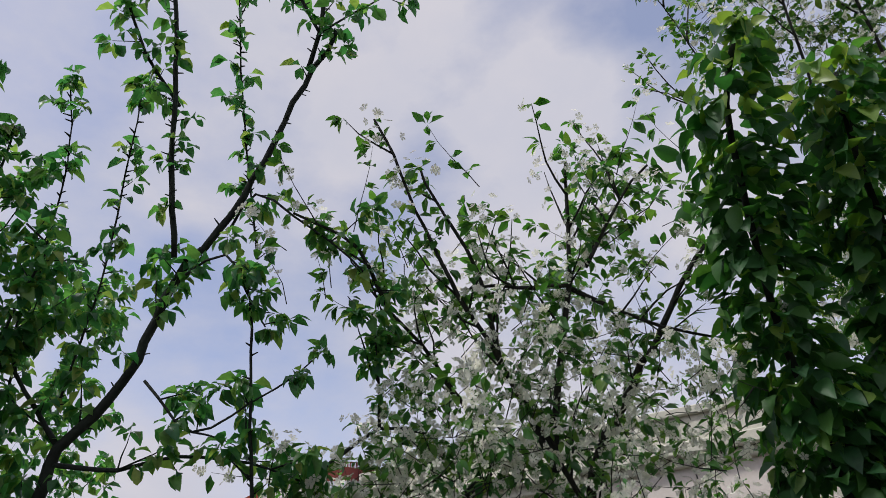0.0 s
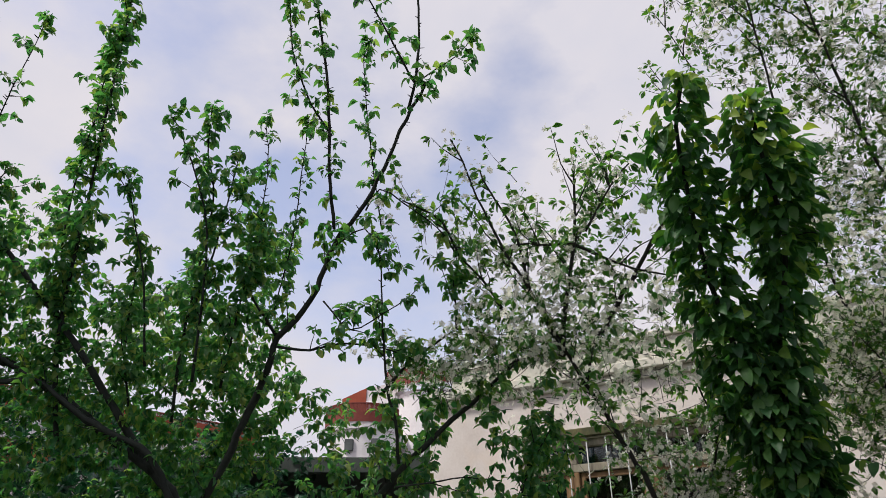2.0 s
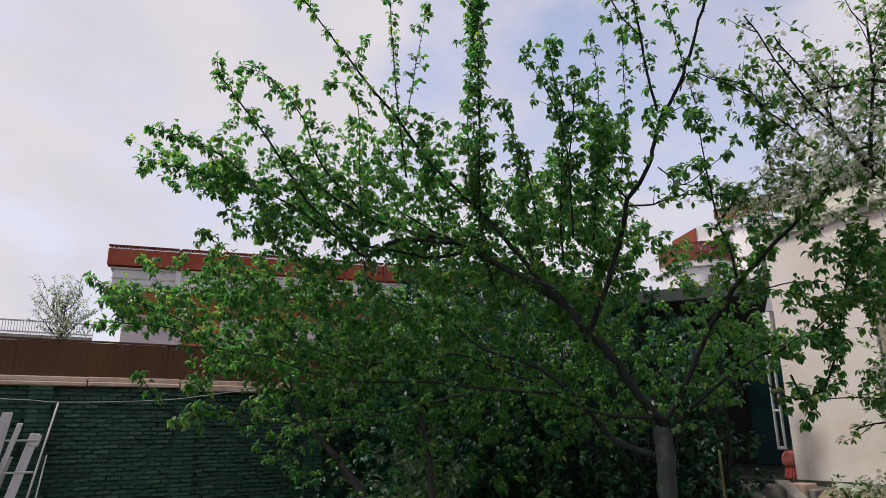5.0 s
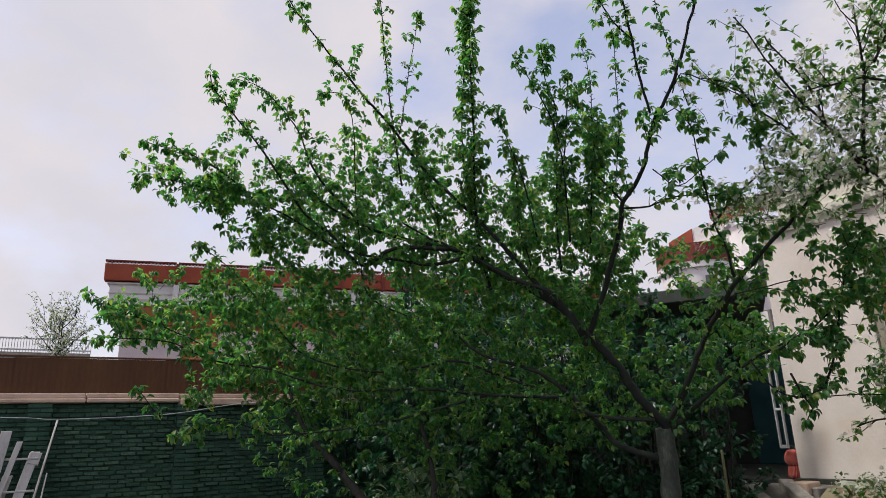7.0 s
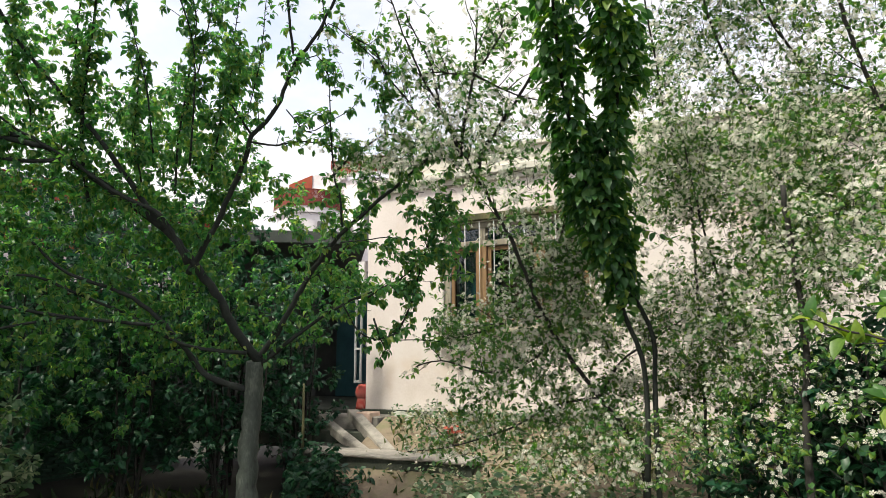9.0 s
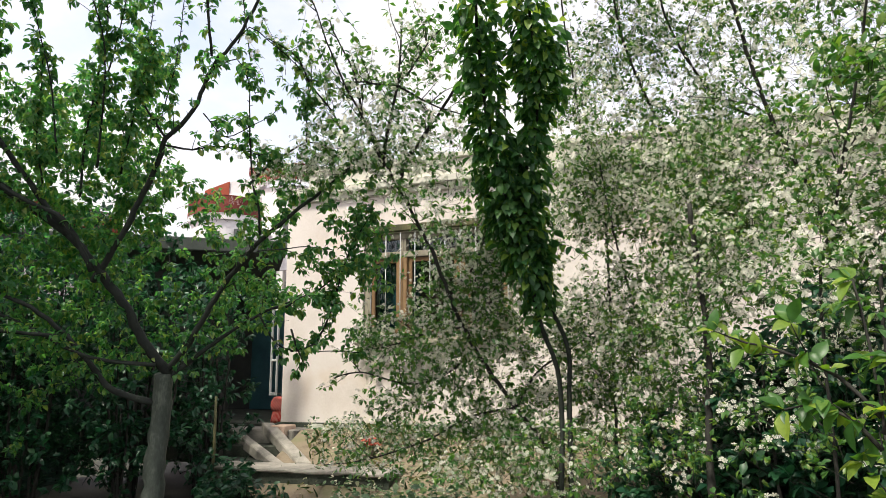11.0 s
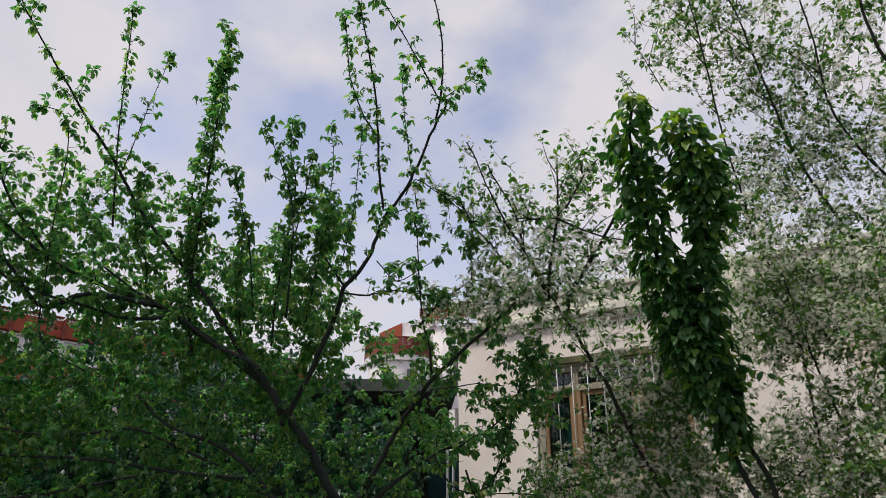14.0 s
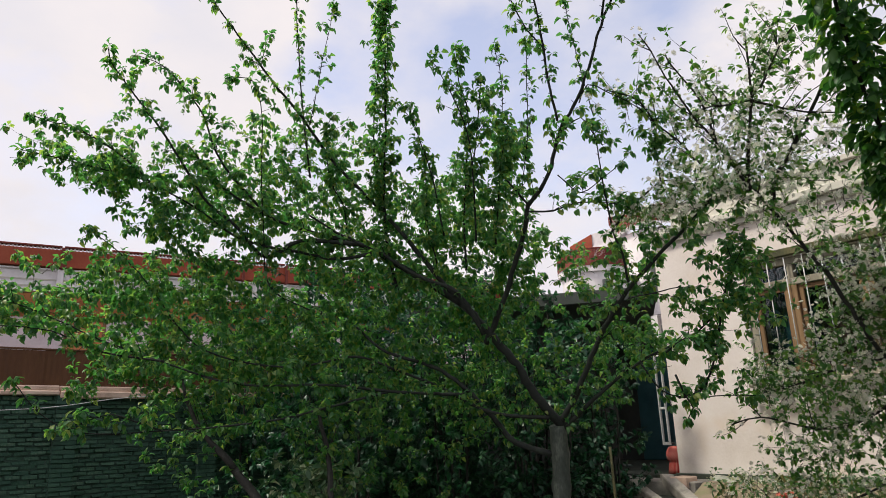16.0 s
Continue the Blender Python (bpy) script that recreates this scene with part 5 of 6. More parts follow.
limb(plum, 0.0116, 0.0048, [(2.29, 2.57, -0.05), (2.29, 2.57, 1.81), (2.31, 2.51, 2.06), (2.34, 2.39, 2.41), (2.33, 2.26, 2.73), (2.31, 2.16, 2.94), (2.24, 2.00, 3.25), (2.12, 1.77, 3.62)], leaf=3, twig=5)
limb(plum, 0.0068, 0.0048, [(2.33, 2.29, 2.66), (2.41, 2.18, 2.72), (2.49, 2.06, 2.76), (2.61, 1.91, 2.77)], leaf=5, twig=4)
limb(plum, 0.0068, 0.0048, [(2.32, 2.51, 2.06), (2.42, 2.38, 2.16), (2.51, 2.26, 2.23), (2.63, 2.09, 2.32)], leaf=5, twig=4)
limb(plum, 0.0095, 0.0040, [(2.61, 2.45, 3.12), (2.72, 2.28, 3.19), (2.81, 2.10, 3.27), (2.90, 1.90, 3.36)], leaf=5, twig=6)
limb(plum, 0.0136, 0.0040, [(3.34, 4.58, 3.46), (2.92, 4.71, 3.76), (2.42, 4.46, 4.26), (2.25, 4.20, 4.79), (2.03, 3.91, 5.40)], leaf=4, twig=12)
limb(plum, 0.0136, 0.0040, [(2.64, 5.04, 3.54), (2.23, 4.76, 4.11), (1.95, 4.46, 4.72), (1.69, 4.20, 5.25), (1.28, 4.18, 5.30)], leaf=6, twig=12)
limb(plum, 0.0082, 0.0032, [(2.74, 2.53, 3.35), (2.77, 2.27, 3.63), (2.74, 2.03, 3.90), (2.69, 1.84, 4.10)], leaf=6, twig=6)
limb(plum, 0.0082, 0.0032, [(2.69, 2.83, 3.51), (2.73, 2.55, 3.81), (2.64, 2.28, 4.19), (2.50, 2.05, 4.49)], leaf=6, twig=6)
limb(plum, 0.0041, 0.0024, [(3.03, 2.90, 4.77), (2.94, 2.75, 4.98), (2.86, 2.62, 5.15), (2.83, 2.49, 5.26)], leaf=26, twig=2, bloom=0.18)
limb(plum, 0.0041, 0.0024, [(3.13, 2.83, 4.74), (3.10, 2.64, 4.92), (3.01, 2.49, 5.11), (3.01, 2.43, 5.16)], leaf=26, twig=2, bloom=0.18)
limb(plum, 0.0041, 0.0024, [(2.50, 3.34, 5.16), (2.38, 3.21, 5.35), (2.28, 3.11, 5.50)], leaf=26, twig=2, bloom=0.18)
limb(plum, 0.0041, 0.0024, [(2.59, 3.23, 5.20), (2.61, 3.09, 5.31), (2.68, 2.97, 5.35), (2.76, 2.85, 5.39)], leaf=26, twig=2, bloom=0.18)
limb(plum, 0.0041, 0.0024, [(1.63, 4.31, 5.25), (1.52, 4.19, 5.50), (1.43, 4.08, 5.73)], leaf=26, twig=2, bloom=0.18)
limb(plum, 0.0041, 0.0024, [(1.50, 4.47, 5.16), (1.35, 4.33, 5.45), (1.23, 4.23, 5.65)], leaf=26, twig=2, bloom=0.18)
limb(plum, 0.0041, 0.0024, [(2.71, 2.10, 3.87), (2.66, 1.96, 4.05), (2.64, 1.87, 4.14)], leaf=14, bloom=0.18)
limb(plum, 0.0041, 0.0024, [(2.83, 1.95, 3.86), (2.78, 1.82, 4.02), (2.75, 1.71, 4.13)], leaf=14, bloom=0.18)
limb(plum, 0.0041, 0.0024, [(2.43, 3.61, 5.31), (2.32, 3.46, 5.51), (2.25, 3.36, 5.64)], leaf=26, twig=2, bloom=0.18)
limb(plum, 0.0041, 0.0024, [(1.84, 4.07, 5.30), (1.71, 3.97, 5.49), (1.64, 3.91, 5.62)], leaf=26, twig=2, bloom=0.18)
limb(plum, 0.0041, 0.0024, [(1.29, 4.68, 4.73), (1.12, 4.55, 5.01), (1.00, 4.47, 5.16)], leaf=26, twig=2, bloom=0.18)
limb(plum, 0.0041, 0.0024, [(1.24, 4.75, 4.59), (1.07, 4.68, 4.73), (0.97, 4.62, 4.85)], leaf=26, twig=2, bloom=0.18)
limb(plum, 0.0041, 0.0024, [(2.03, 3.71, 5.35), (2.03, 3.63, 5.52), (2.03, 3.55, 5.59)], leaf=26, twig=2, bloom=0.18)
limb(plum, 0.0041, 0.0024, [(2.86, 2.31, 4.32), (2.81, 2.17, 4.48), (2.77, 2.06, 4.59)], leaf=14, bloom=0.18)
limb(plum, 0.0041, 0.0024, [(2.91, 2.08, 4.06), (2.87, 1.95, 4.21), (2.82, 1.87, 4.32)], leaf=14, bloom=0.18)
# fresh shrub beside the path
limb(lilac, 0.01, 0.004, [(1.72, 1.98, -0.05), (1.72, 1.98, 1.19), (1.73, 1.99, 1.33), (1.73, 2.00, 1.48), (1.72, 2.01, 1.70), (1.69, 2.01, 1.86)], leaf=15, twig=4)
limb(lilac, 0.008, 0.003, [(1.73, 2.00, 1.41), (1.65, 2.07, 1.54), (1.53, 2.16, 1.62), (1.43, 2.23, 1.66), (1.34, 2.28, 1.70)], leaf=14, twig=3)
limb(lilac, 0.008, 0.003, [(1.65, 1.91, 1.37), (1.72, 1.85, 1.52), (1.75, 1.83, 1.62), (1.77, 1.80, 1.76)], leaf=15, twig=4)
limb(lilac, 0.008, 0.003, [(1.72, 2.00, 1.31), (1.66, 2.06, 1.41), (1.60, 2.11, 1.45), (1.51, 2.17, 1.43)], leaf=13, twig=3)
limb(lilac, 0.008, 0.003, [(1.65, 1.90, 1.29), (1.71, 1.85, 1.35), (1.77, 1.81, 1.44)], leaf=15, twig=3)
# inner foliage of the leafing tree
mass(pear, (-4.72, 3.62, 3.82), (0.51, 0.45, 0.16), 9)
mass(pear, (-4.43, 3.98, 3.81), (0.56, 0.45, 0.20), 11)
mass(pear, (-4.28, 3.88, 4.23), (0.34, 0.34, 0.23), 4)
mass(pear, (-3.64, 4.77, 4.05), (0.40, 0.40, 0.28), 28)
mass(pear, (-3.20, 5.07, 4.04), (0.40, 0.40, 0.28), 24)
mass(pear, (-3.79, 4.62, 3.65), (0.54, 0.43, 0.27), 27)
mass(pear, (-3.12, 5.40, 3.20), (0.54, 0.43, 0.27), 17)
mass(pear, (-2.15, 5.47, 3.48), (0.45, 0.45, 0.28), 32)
mass(pear, (-1.79, 5.73, 3.21), (0.45, 0.45, 0.28), 39)
mass(pear, (-1.31, 5.88, 2.89), (0.40, 0.34, 0.23), 10)
mass(pear, (-1.07, 6.08, 2.50), (0.40, 0.34, 0.28), 4)
mass(pear, (-1.48, 5.16, 3.86), (0.25, 0.23, 0.17), 20)
mass(pear, (-4.69, 3.90, 2.85), (0.56, 0.45, 0.23), 28)
mass(pear, (-4.85, 3.59, 2.50), (0.45, 0.34, 0.17), 35)
mass(pear, (-4.70, 4.63, 2.76), (0.76, 0.76, 0.49), 77)
mass(pear, (-4.38, 5.02, 2.27), (0.86, 0.86, 0.54), 85)
mass(pear, (-3.83, 5.00, 2.91), (0.8, 0.7, 0.55), 50)
mass(pear, (-3.41, 5.52, 2.50), (0.9, 0.8, 0.6), 110)
mass(pear, (-2.84, 5.64, 2.99), (0.7, 0.7, 0.45), 30)
mass(pear, (-2.71, 6.16, 2.38), (0.8, 0.8, 0.6), 56)
mass(pear, (-1.96, 5.95, 2.80), (0.6, 0.6, 0.4), 34)
mass(pear, (-2.05, 6.61, 1.91), (0.8, 0.7, 0.5), 81)
mass(pear, (-3.60, 5.20, 1.67), (0.9, 0.8, 0.5), 52)
mass(pear, (-3.03, 6.07, 1.48), (0.9, 0.8, 0.5), 40)
mass(pear, (-4.41, 5.05, 1.50), (0.65, 0.65, 0.43), 27)
mass(pear, (-3.38, 5.12, 3.52), (0.7, 0.6, 0.3), 29)
mass(pear, (-2.65, 5.81, 3.44), (0.76, 0.65, 0.27), 21)
mass(pear, (-3.97, 4.52, 3.49), (0.6, 0.5, 0.25), 24)
mass(pear, (-1.23, 6.50, 2.26), (0.65, 0.54, 0.43), 9)
mass(pear, (-0.64, 5.90, 2.24), (0.45, 0.4, 0.3), 28)
mass(pear, (-1.34, 6.37, 2.78), (0.54, 0.54, 0.32), 4)
mass(pear, (-4.61, 4.31, 2.05), (0.54, 0.54, 0.27), 35)
mass(pear, (-3.08, 5.43, 2.56), (0.8, 0.7, 0.5), 21)
mass(pear, (-3.03, 5.81, 1.77), (0.8, 0.7, 0.5), 23)
mass(pear, (0.02, 4.93, 2.84), (0.2, 0.2, 0.14), 8)
mass(pear, (0.17, 5.06, 2.58), (0.18, 0.2, 0.2), 13)
mass(pear, (0.16, 5.21, 2.27), (0.16, 0.2, 0.2), 19)
mass(pear, (-0.16, 5.17, 2.35), (0.2, 0.2, 0.1), 9)
mass(pear, (-0.89, 6.62, 2.01), (0.43, 0.43, 0.27), 20)
mass(pear, (-4.64, 4.59, 2.38), (0.43, 0.43, 0.32), 38)
mass(pear, (-2.40, 5.83, 2.89), (0.38, 0.38, 0.22), 20)
mass(pear, (-2.02, 5.96, 2.88), (0.27, 0.32, 0.22), 13)
mass(pear, (-2.14, 6.30, 2.45), (0.38, 0.38, 0.27), 22)
mass(pear, (-4.06, 4.82, 2.15), (0.5, 0.5, 0.3), 44)
mass(pear, (-3.62, 5.40, 2.42), (0.6, 0.5, 0.3), 44)
mass(pear, (-2.98, 5.94, 2.09), (0.6, 0.5, 0.3), 27)
mass(pear, (-4.28, 5.01, 2.81), (0.43, 0.43, 0.22), 27)
mass(pear, (-0.52, 5.13, 2.79), (0.25, 0.15, 0.16), 12)
mass(pear, (-0.62, 5.20, 2.55), (0.3, 0.15, 0.18), 14)
mass(pear, (-1.54, 5.48, 3.10), (0.35, 0.28, 0.25), 15)
mass(pear, (-1.63, 5.75, 2.80), (0.35, 0.28, 0.30), 15)
mass(pear, (-1.95, 5.32, 3.19), (0.40, 0.32, 0.25), 17)
mass(pear, (-2.41, 5.19, 3.35), (0.40, 0.32, 0.25), 13)
mass(pear, (-1.89, 5.83, 2.51), (0.40, 0.32, 0.30), 24)
mass(pear, (-2.84, 5.05, 3.45), (0.45, 0.36, 0.25), 20)
mass(pear, (-3.28, 4.71, 3.61), (0.45, 0.36, 0.25), 18)
mass(pear, (-2.37, 5.53, 3.05), (0.50, 0.40, 0.30), 15)
mass(pear, (-3.57, 4.35, 3.63), (0.35, 0.28, 0.22), 11)
mass(pear, (-3.13, 5.28, 2.96), (0.50, 0.40, 0.30), 11)
mass(pear, (-1.96, 5.06, 3.58), (0.30, 0.24, 0.25), 16)
mass(pear, (-1.64, 5.23, 3.46), (0.25, 0.20, 0.25), 12)
mass(pear, (-4.32, 3.43, 3.50), (0.24, 0.20, 0.14), 9)
mass(pear, (-4.21, 3.60, 3.42), (0.24, 0.20, 0.14), 12)
mass(pear, (-4.08, 3.82, 3.28), (0.24, 0.20, 0.14), 16)
mass(pear, (-3.95, 4.01, 3.14), (0.24, 0.20, 0.14), 14)
mass(pear, (-3.83, 4.18, 3.00), (0.24, 0.20, 0.14), 8)
mass(pear, (-3.93, 3.89, 3.46), (0.24, 0.20, 0.14), 9)
mass(pear, (-4.10, 3.65, 3.56), (0.24, 0.20, 0.14), 10)
mass(pear, (-3.76, 4.30, 2.81), (0.24, 0.20, 0.14), 9)
mass(pear, (-3.95, 4.17, 2.66), (0.24, 0.20, 0.14), 8)
mass(pear, (-4.18, 3.97, 2.56), (0.24, 0.20, 0.14), 12)
mass(pear, (-3.63, 4.48, 2.56), (0.24, 0.20, 0.14), 7)
mass(pear, (-3.65, 4.26, 3.21), (0.24, 0.20, 0.14), 7)
# blossom and leaves of the cherry
mass(cherry, (-0.27, 5.00, 2.97), (0.30, 0.18, 0.14), 22, bloom=0.72)
mass(cherry, (0.03, 4.80, 3.10), (0.27, 0.18, 0.21), 18, bloom=0.72)
mass(cherry, (0.02, 4.60, 3.10), (0.24, 0.12, 0.18), 18, bloom=0.72)
mass(cherry, (-0.25, 4.78, 2.98), (0.27, 0.12, 0.12), 18, bloom=0.72)
mass(cherry, (0.30, 4.62, 3.18), (0.24, 0.12, 0.21), 18, bloom=0.72)
mass(cherry, (0.37, 5.02, 3.12), (0.45, 0.30, 0.22), 20, bloom=0.72)
mass(cherry, (0.97, 5.19, 2.99), (0.52, 0.38, 0.30), 23, bloom=0.54)
mass(cherry, (-0.19, 4.96, 3.01), (0.30, 0.22, 0.15), 10, bloom=0.70)
mass(cherry, (0.56, 5.80, 1.30), (0.50, 0.30, 0.12), 40, bloom=0.27)
mass(cherry, (0.54, 4.54, 3.87), (0.25, 0.20, 0.20), 12, bloom=0.05)
mass(cherry, (-0.14, 4.65, 3.66), (0.25, 0.20, 0.20), 10, bloom=0.11)
mass(cherry, (0.76, 4.50, 3.95), (0.20, 0.20, 0.15), 8, bloom=0.05)
mass(cherry, (0.35, 4.70, 3.54), (0.25, 0.20, 0.15), 18, bloom=0.09)
mass(cherry, (0.07, 4.86, 3.21), (0.42, 0.30, 0.30), 22, bloom=0.72)
mass(cherry, (0.35, 4.89, 3.15), (0.38, 0.30, 0.38), 22, bloom=0.72)
mass(cherry, (0.25, 5.03, 2.87), (0.45, 0.38, 0.38), 14, bloom=0.72)
mass(cherry, (0.67, 5.02, 3.12), (0.52, 0.38, 0.30), 22, bloom=0.72)
mass(cherry, (0.90, 5.09, 3.21), (0.45, 0.38, 0.38), 13)
mass(cherry, (-0.24, 4.94, 3.05), (0.33, 0.30, 0.18), 14, bloom=0.72)
mass(cherry, (0.70, 5.19, 2.76), (0.60, 0.45, 0.45), 26, bloom=0.54)
mass(cherry, (0.97, 5.59, 1.95), (0.45, 0.30, 0.35), 66, bloom=0.59)
mass(cherry, (0.45, 5.61, 1.69), (0.35, 0.25, 0.12), 30)
mass(cherry, (1.21, 5.71, 1.48), (0.50, 0.30, 0.25), 54)
mass(cherry, (0.50, 5.70, 0.94), (0.60, 0.40, 0.20), 54)
mass(cherry, (1.15, 5.48, 0.88), (0.60, 0.40, 0.25), 60)
mass(cherry, (2.10, 5.70, 1.96), (0.30, 0.30, 0.40), 36)
mass(cherry, (0.99, 5.42, 2.30), (0.30, 0.20, 0.25), 50, bloom=0.54)
mass(cherry, (1.25, 5.59, 1.95), (0.30, 0.20, 0.30), 66, bloom=0.59)
mass(cherry, (1.37, 5.44, 2.49), (0.20, 0.20, 0.25), 40)
mass(cherry, (1.52, 5.52, 1.04), (0.50, 0.40, 0.30), 54)
mass(cherry, (2.00, 5.34, 2.69), (0.25, 0.20, 0.22), 40, bloom=0.41)
mass(cherry, (1.43, 5.41, 2.32), (0.25, 0.20, 0.22), 36, bloom=0.36)
mass(cherry, (1.42, 5.62, 1.89), (0.22, 0.20, 0.20), 30, bloom=0.36)
mass(cherry, (0.31, 5.55, 1.81), (0.25, 0.20, 0.20), 26, bloom=0.32)
mass(cherry, (0.82, 5.41, 2.09), (0.25, 0.20, 0.25), 40, bloom=0.41)
mass(cherry, (1.03, 5.64, 1.63), (0.30, 0.20, 0.25), 46, bloom=0.45)
mass(cherry, (0.61, 5.77, 1.36), (0.30, 0.20, 0.15), 30, bloom=0.41)
mass(cherry, (1.19, 5.28, 2.36), (0.20, 0.20, 0.25), 36, bloom=0.45)
mass(cherry, (-0.34, 4.49, 3.61), (0.26, 0.20, 0.20), 6, bloom=0.32)
mass(cherry, (-0.09, 4.42, 3.78), (0.26, 0.20, 0.20), 5, bloom=0.32)
mass(cherry, (0.13, 4.56, 3.47), (0.26, 0.20, 0.20), 10, bloom=0.68)
mass(cherry, (0.39, 4.51, 3.56), (0.26, 0.20, 0.20), 7, bloom=0.32)
mass(cherry, (0.53, 4.62, 3.25), (0.26, 0.20, 0.20), 10, bloom=0.68)
mass(cherry, (-0.20, 4.65, 3.22), (0.26, 0.20, 0.20), 3, bloom=0.32)
mass(cherry, (0.07, 4.70, 3.09), (0.26, 0.20, 0.20), 10, bloom=0.68)
mass(cherry, (0.38, 4.74, 2.92), (0.26, 0.20, 0.20), 4, bloom=0.54)
mass(cherry, (0.65, 4.70, 2.97), (0.26, 0.20, 0.20), 10, bloom=0.68)
mass(cherry, (0.82, 4.49, 3.47), (0.26, 0.20, 0.20), 6, bloom=0.32)
mass(cherry, (0.61, 4.41, 3.71), (0.26, 0.20, 0.20), 5, bloom=0.32)
mass(cherry, (0.70, 4.78, 2.63), (0.26, 0.20, 0.20), 6, bloom=0.32)
mass(cherry, (0.77, 4.62, 3.15), (0.26, 0.20, 0.20), 10, bloom=0.68)
mass(cherry, (0.76, 5.35, 2.56), (0.24, 0.20, 0.20), 13, bloom=0.41)
mass(cherry, (1.07, 5.28, 2.65), (0.24, 0.20, 0.20), 13, bloom=0.41)
mass(cherry, (1.33, 5.25, 2.50), (0.24, 0.20, 0.20), 12, bloom=0.41)
mass(cherry, (0.98, 5.36, 2.29), (0.24, 0.20, 0.20), 15, bloom=0.41)
mass(cherry, (1.24, 5.32, 2.15), (0.24, 0.20, 0.20), 15, bloom=0.41)
mass(cherry, (0.85, 5.42, 1.93), (0.24, 0.20, 0.20), 12, bloom=0.41)
mass(cherry, (1.15, 5.37, 1.79), (0.24, 0.20, 0.20), 13, bloom=0.41)
mass(cherry, (-0.36, 4.86, 2.88), (0.12, 0.10, 0.07), 9, bloom=0.72)
# blossom masses of the large tree
mass(plum, (1.74, 4.70, 3.50), (0.39, 0.45, 0.33), 45, bloom=0.42)
mass(plum, (1.98, 4.76, 3.17), (0.39, 0.45, 0.33), 50, bloom=0.42)
mass(plum, (1.74, 4.95, 3.03), (0.33, 0.38, 0.29), 40, bloom=0.42)
mass(plum, (1.96, 4.90, 2.74), (0.39, 0.45, 0.33), 50, bloom=0.42)
mass(plum, (1.72, 5.77, 1.82), (0.35, 0.3, 0.25), 80, bloom=0.46)
mass(plum, (2.08, 5.73, 1.58), (0.35, 0.3, 0.25), 100, bloom=0.35)
mass(plum, (2.28, 5.53, 1.35), (0.35, 0.3, 0.2), 90, bloom=0.32)
mass(plum, (2.43, 5.21, 1.75), (0.3, 0.3, 0.25), 80, bloom=0.35)
mass(plum, (2.14, 5.56, 1.99), (0.35, 0.3, 0.25), 85, bloom=0.46)
mass(plum, (1.64, 5.74, 1.30), (0.35, 0.3, 0.2), 80, bloom=0.35)
mass(plum, (1.21, 5.72, 1.12), (0.35, 0.3, 0.15), 60, bloom=0.39)
mass(plum, (2.35, 4.74, 1.34), (0.3, 0.3, 0.25), 80, bloom=0.18)
mass(plum, (2.21, 5.29, 1.12), (0.4, 0.3, 0.12), 46, bloom=0.18)
mass(plum, (2.48, 4.54, 1.38), (0.3, 0.3, 0.2), 46, bloom=0.18)
mass(plum, (1.36, 5.30, 0.81), (0.5, 0.4, 0.15), 70, bloom=0.35)
mass(plum, (2.83, 2.67, 2.96), (0.4, 0.3, 0.4), 110, bloom=0.28)
mass(plum, (3.02, 3.52, 3.57), (0.4, 0.4, 0.5), 140, bloom=0.28)
mass(plum, (2.91, 4.56, 3.50), (0.5, 0.4, 0.5), 140, bloom=0.30)
mass(plum, (2.32, 4.67, 4.52), (0.45, 0.4, 0.4), 65, bloom=0.24)
mass(plum, (2.72, 3.91, 4.98), (0.4, 0.4, 0.3), 70, bloom=0.21)
mass(plum, (3.01, 3.39, 4.27), (0.4, 0.4, 0.3), 40, bloom=0.21)
mass(plum, (2.88, 2.48, 3.72), (0.35, 0.3, 0.3), 22, bloom=0.24)
mass(plum, (2.34, 2.83, 1.87), (0.3, 0.25, 0.25), 60)
mass(plum, (2.35, 2.49, 1.93), (0.3, 0.25, 0.25), 60)
mass(plum, (2.26, 3.18, 1.29), (0.3, 0.25, 0.2), 20, bloom=0.28)
mass(plum, (2.21, 2.63, 1.26), (0.3, 0.25, 0.2), 16, bloom=0.14)
mass(plum, (2.21, 1.87, 2.66), (0.15, 0.15, 0.12), 16, bloom=0.00, large=1.3)
mass(plum, (2.13, 2.28, 2.72), (0.15, 0.15, 0.15), 16, bloom=0.04, large=1.3)
mass(plum, (2.40, 2.76, 3.49), (0.15, 0.15, 0.12), 14, bloom=0.00, large=1.3)
mass(plum, (1.54, 4.56, 4.98), (0.4, 0.3, 0.3), 60)
mass(plum, (1.96, 4.57, 4.73), (0.4, 0.3, 0.35), 58)
mass(plum, (2.11, 4.74, 4.15), (0.4, 0.3, 0.4), 90)
mass(plum, (1.83, 5.00, 3.85), (0.3, 0.3, 0.3), 70)
mass(plum, (1.42, 4.46, 5.19), (0.3, 0.4, 0.3), 45)
mass(plum, (1.91, 4.35, 5.41), (0.45, 0.4, 0.4), 81)
mass(plum, (2.38, 4.08, 5.51), (0.5, 0.4, 0.35), 90)
mass(plum, (2.16, 4.62, 4.86), (0.5, 0.4, 0.35), 58)
mass(plum, (2.61, 4.24, 4.72), (0.5, 0.4, 0.4), 68)
mass(plum, (2.20, 5.21, 3.86), (0.5, 0.4, 0.4), 118)
mass(plum, (2.55, 4.74, 4.15), (0.5, 0.4, 0.4), 118)
mass(plum, (2.90, 4.01, 4.01), (0.5, 0.4, 0.4), 129)
mass(plum, (2.93, 3.65, 4.68), (0.4, 0.4, 0.35), 52)
mass(plum, (2.27, 5.47, 3.12), (0.5, 0.4, 0.4), 197)
mass(plum, (2.72, 4.91, 3.35), (0.5, 0.4, 0.45), 228)
mass(plum, (2.97, 4.18, 2.86), (0.5, 0.4, 0.45), 212)
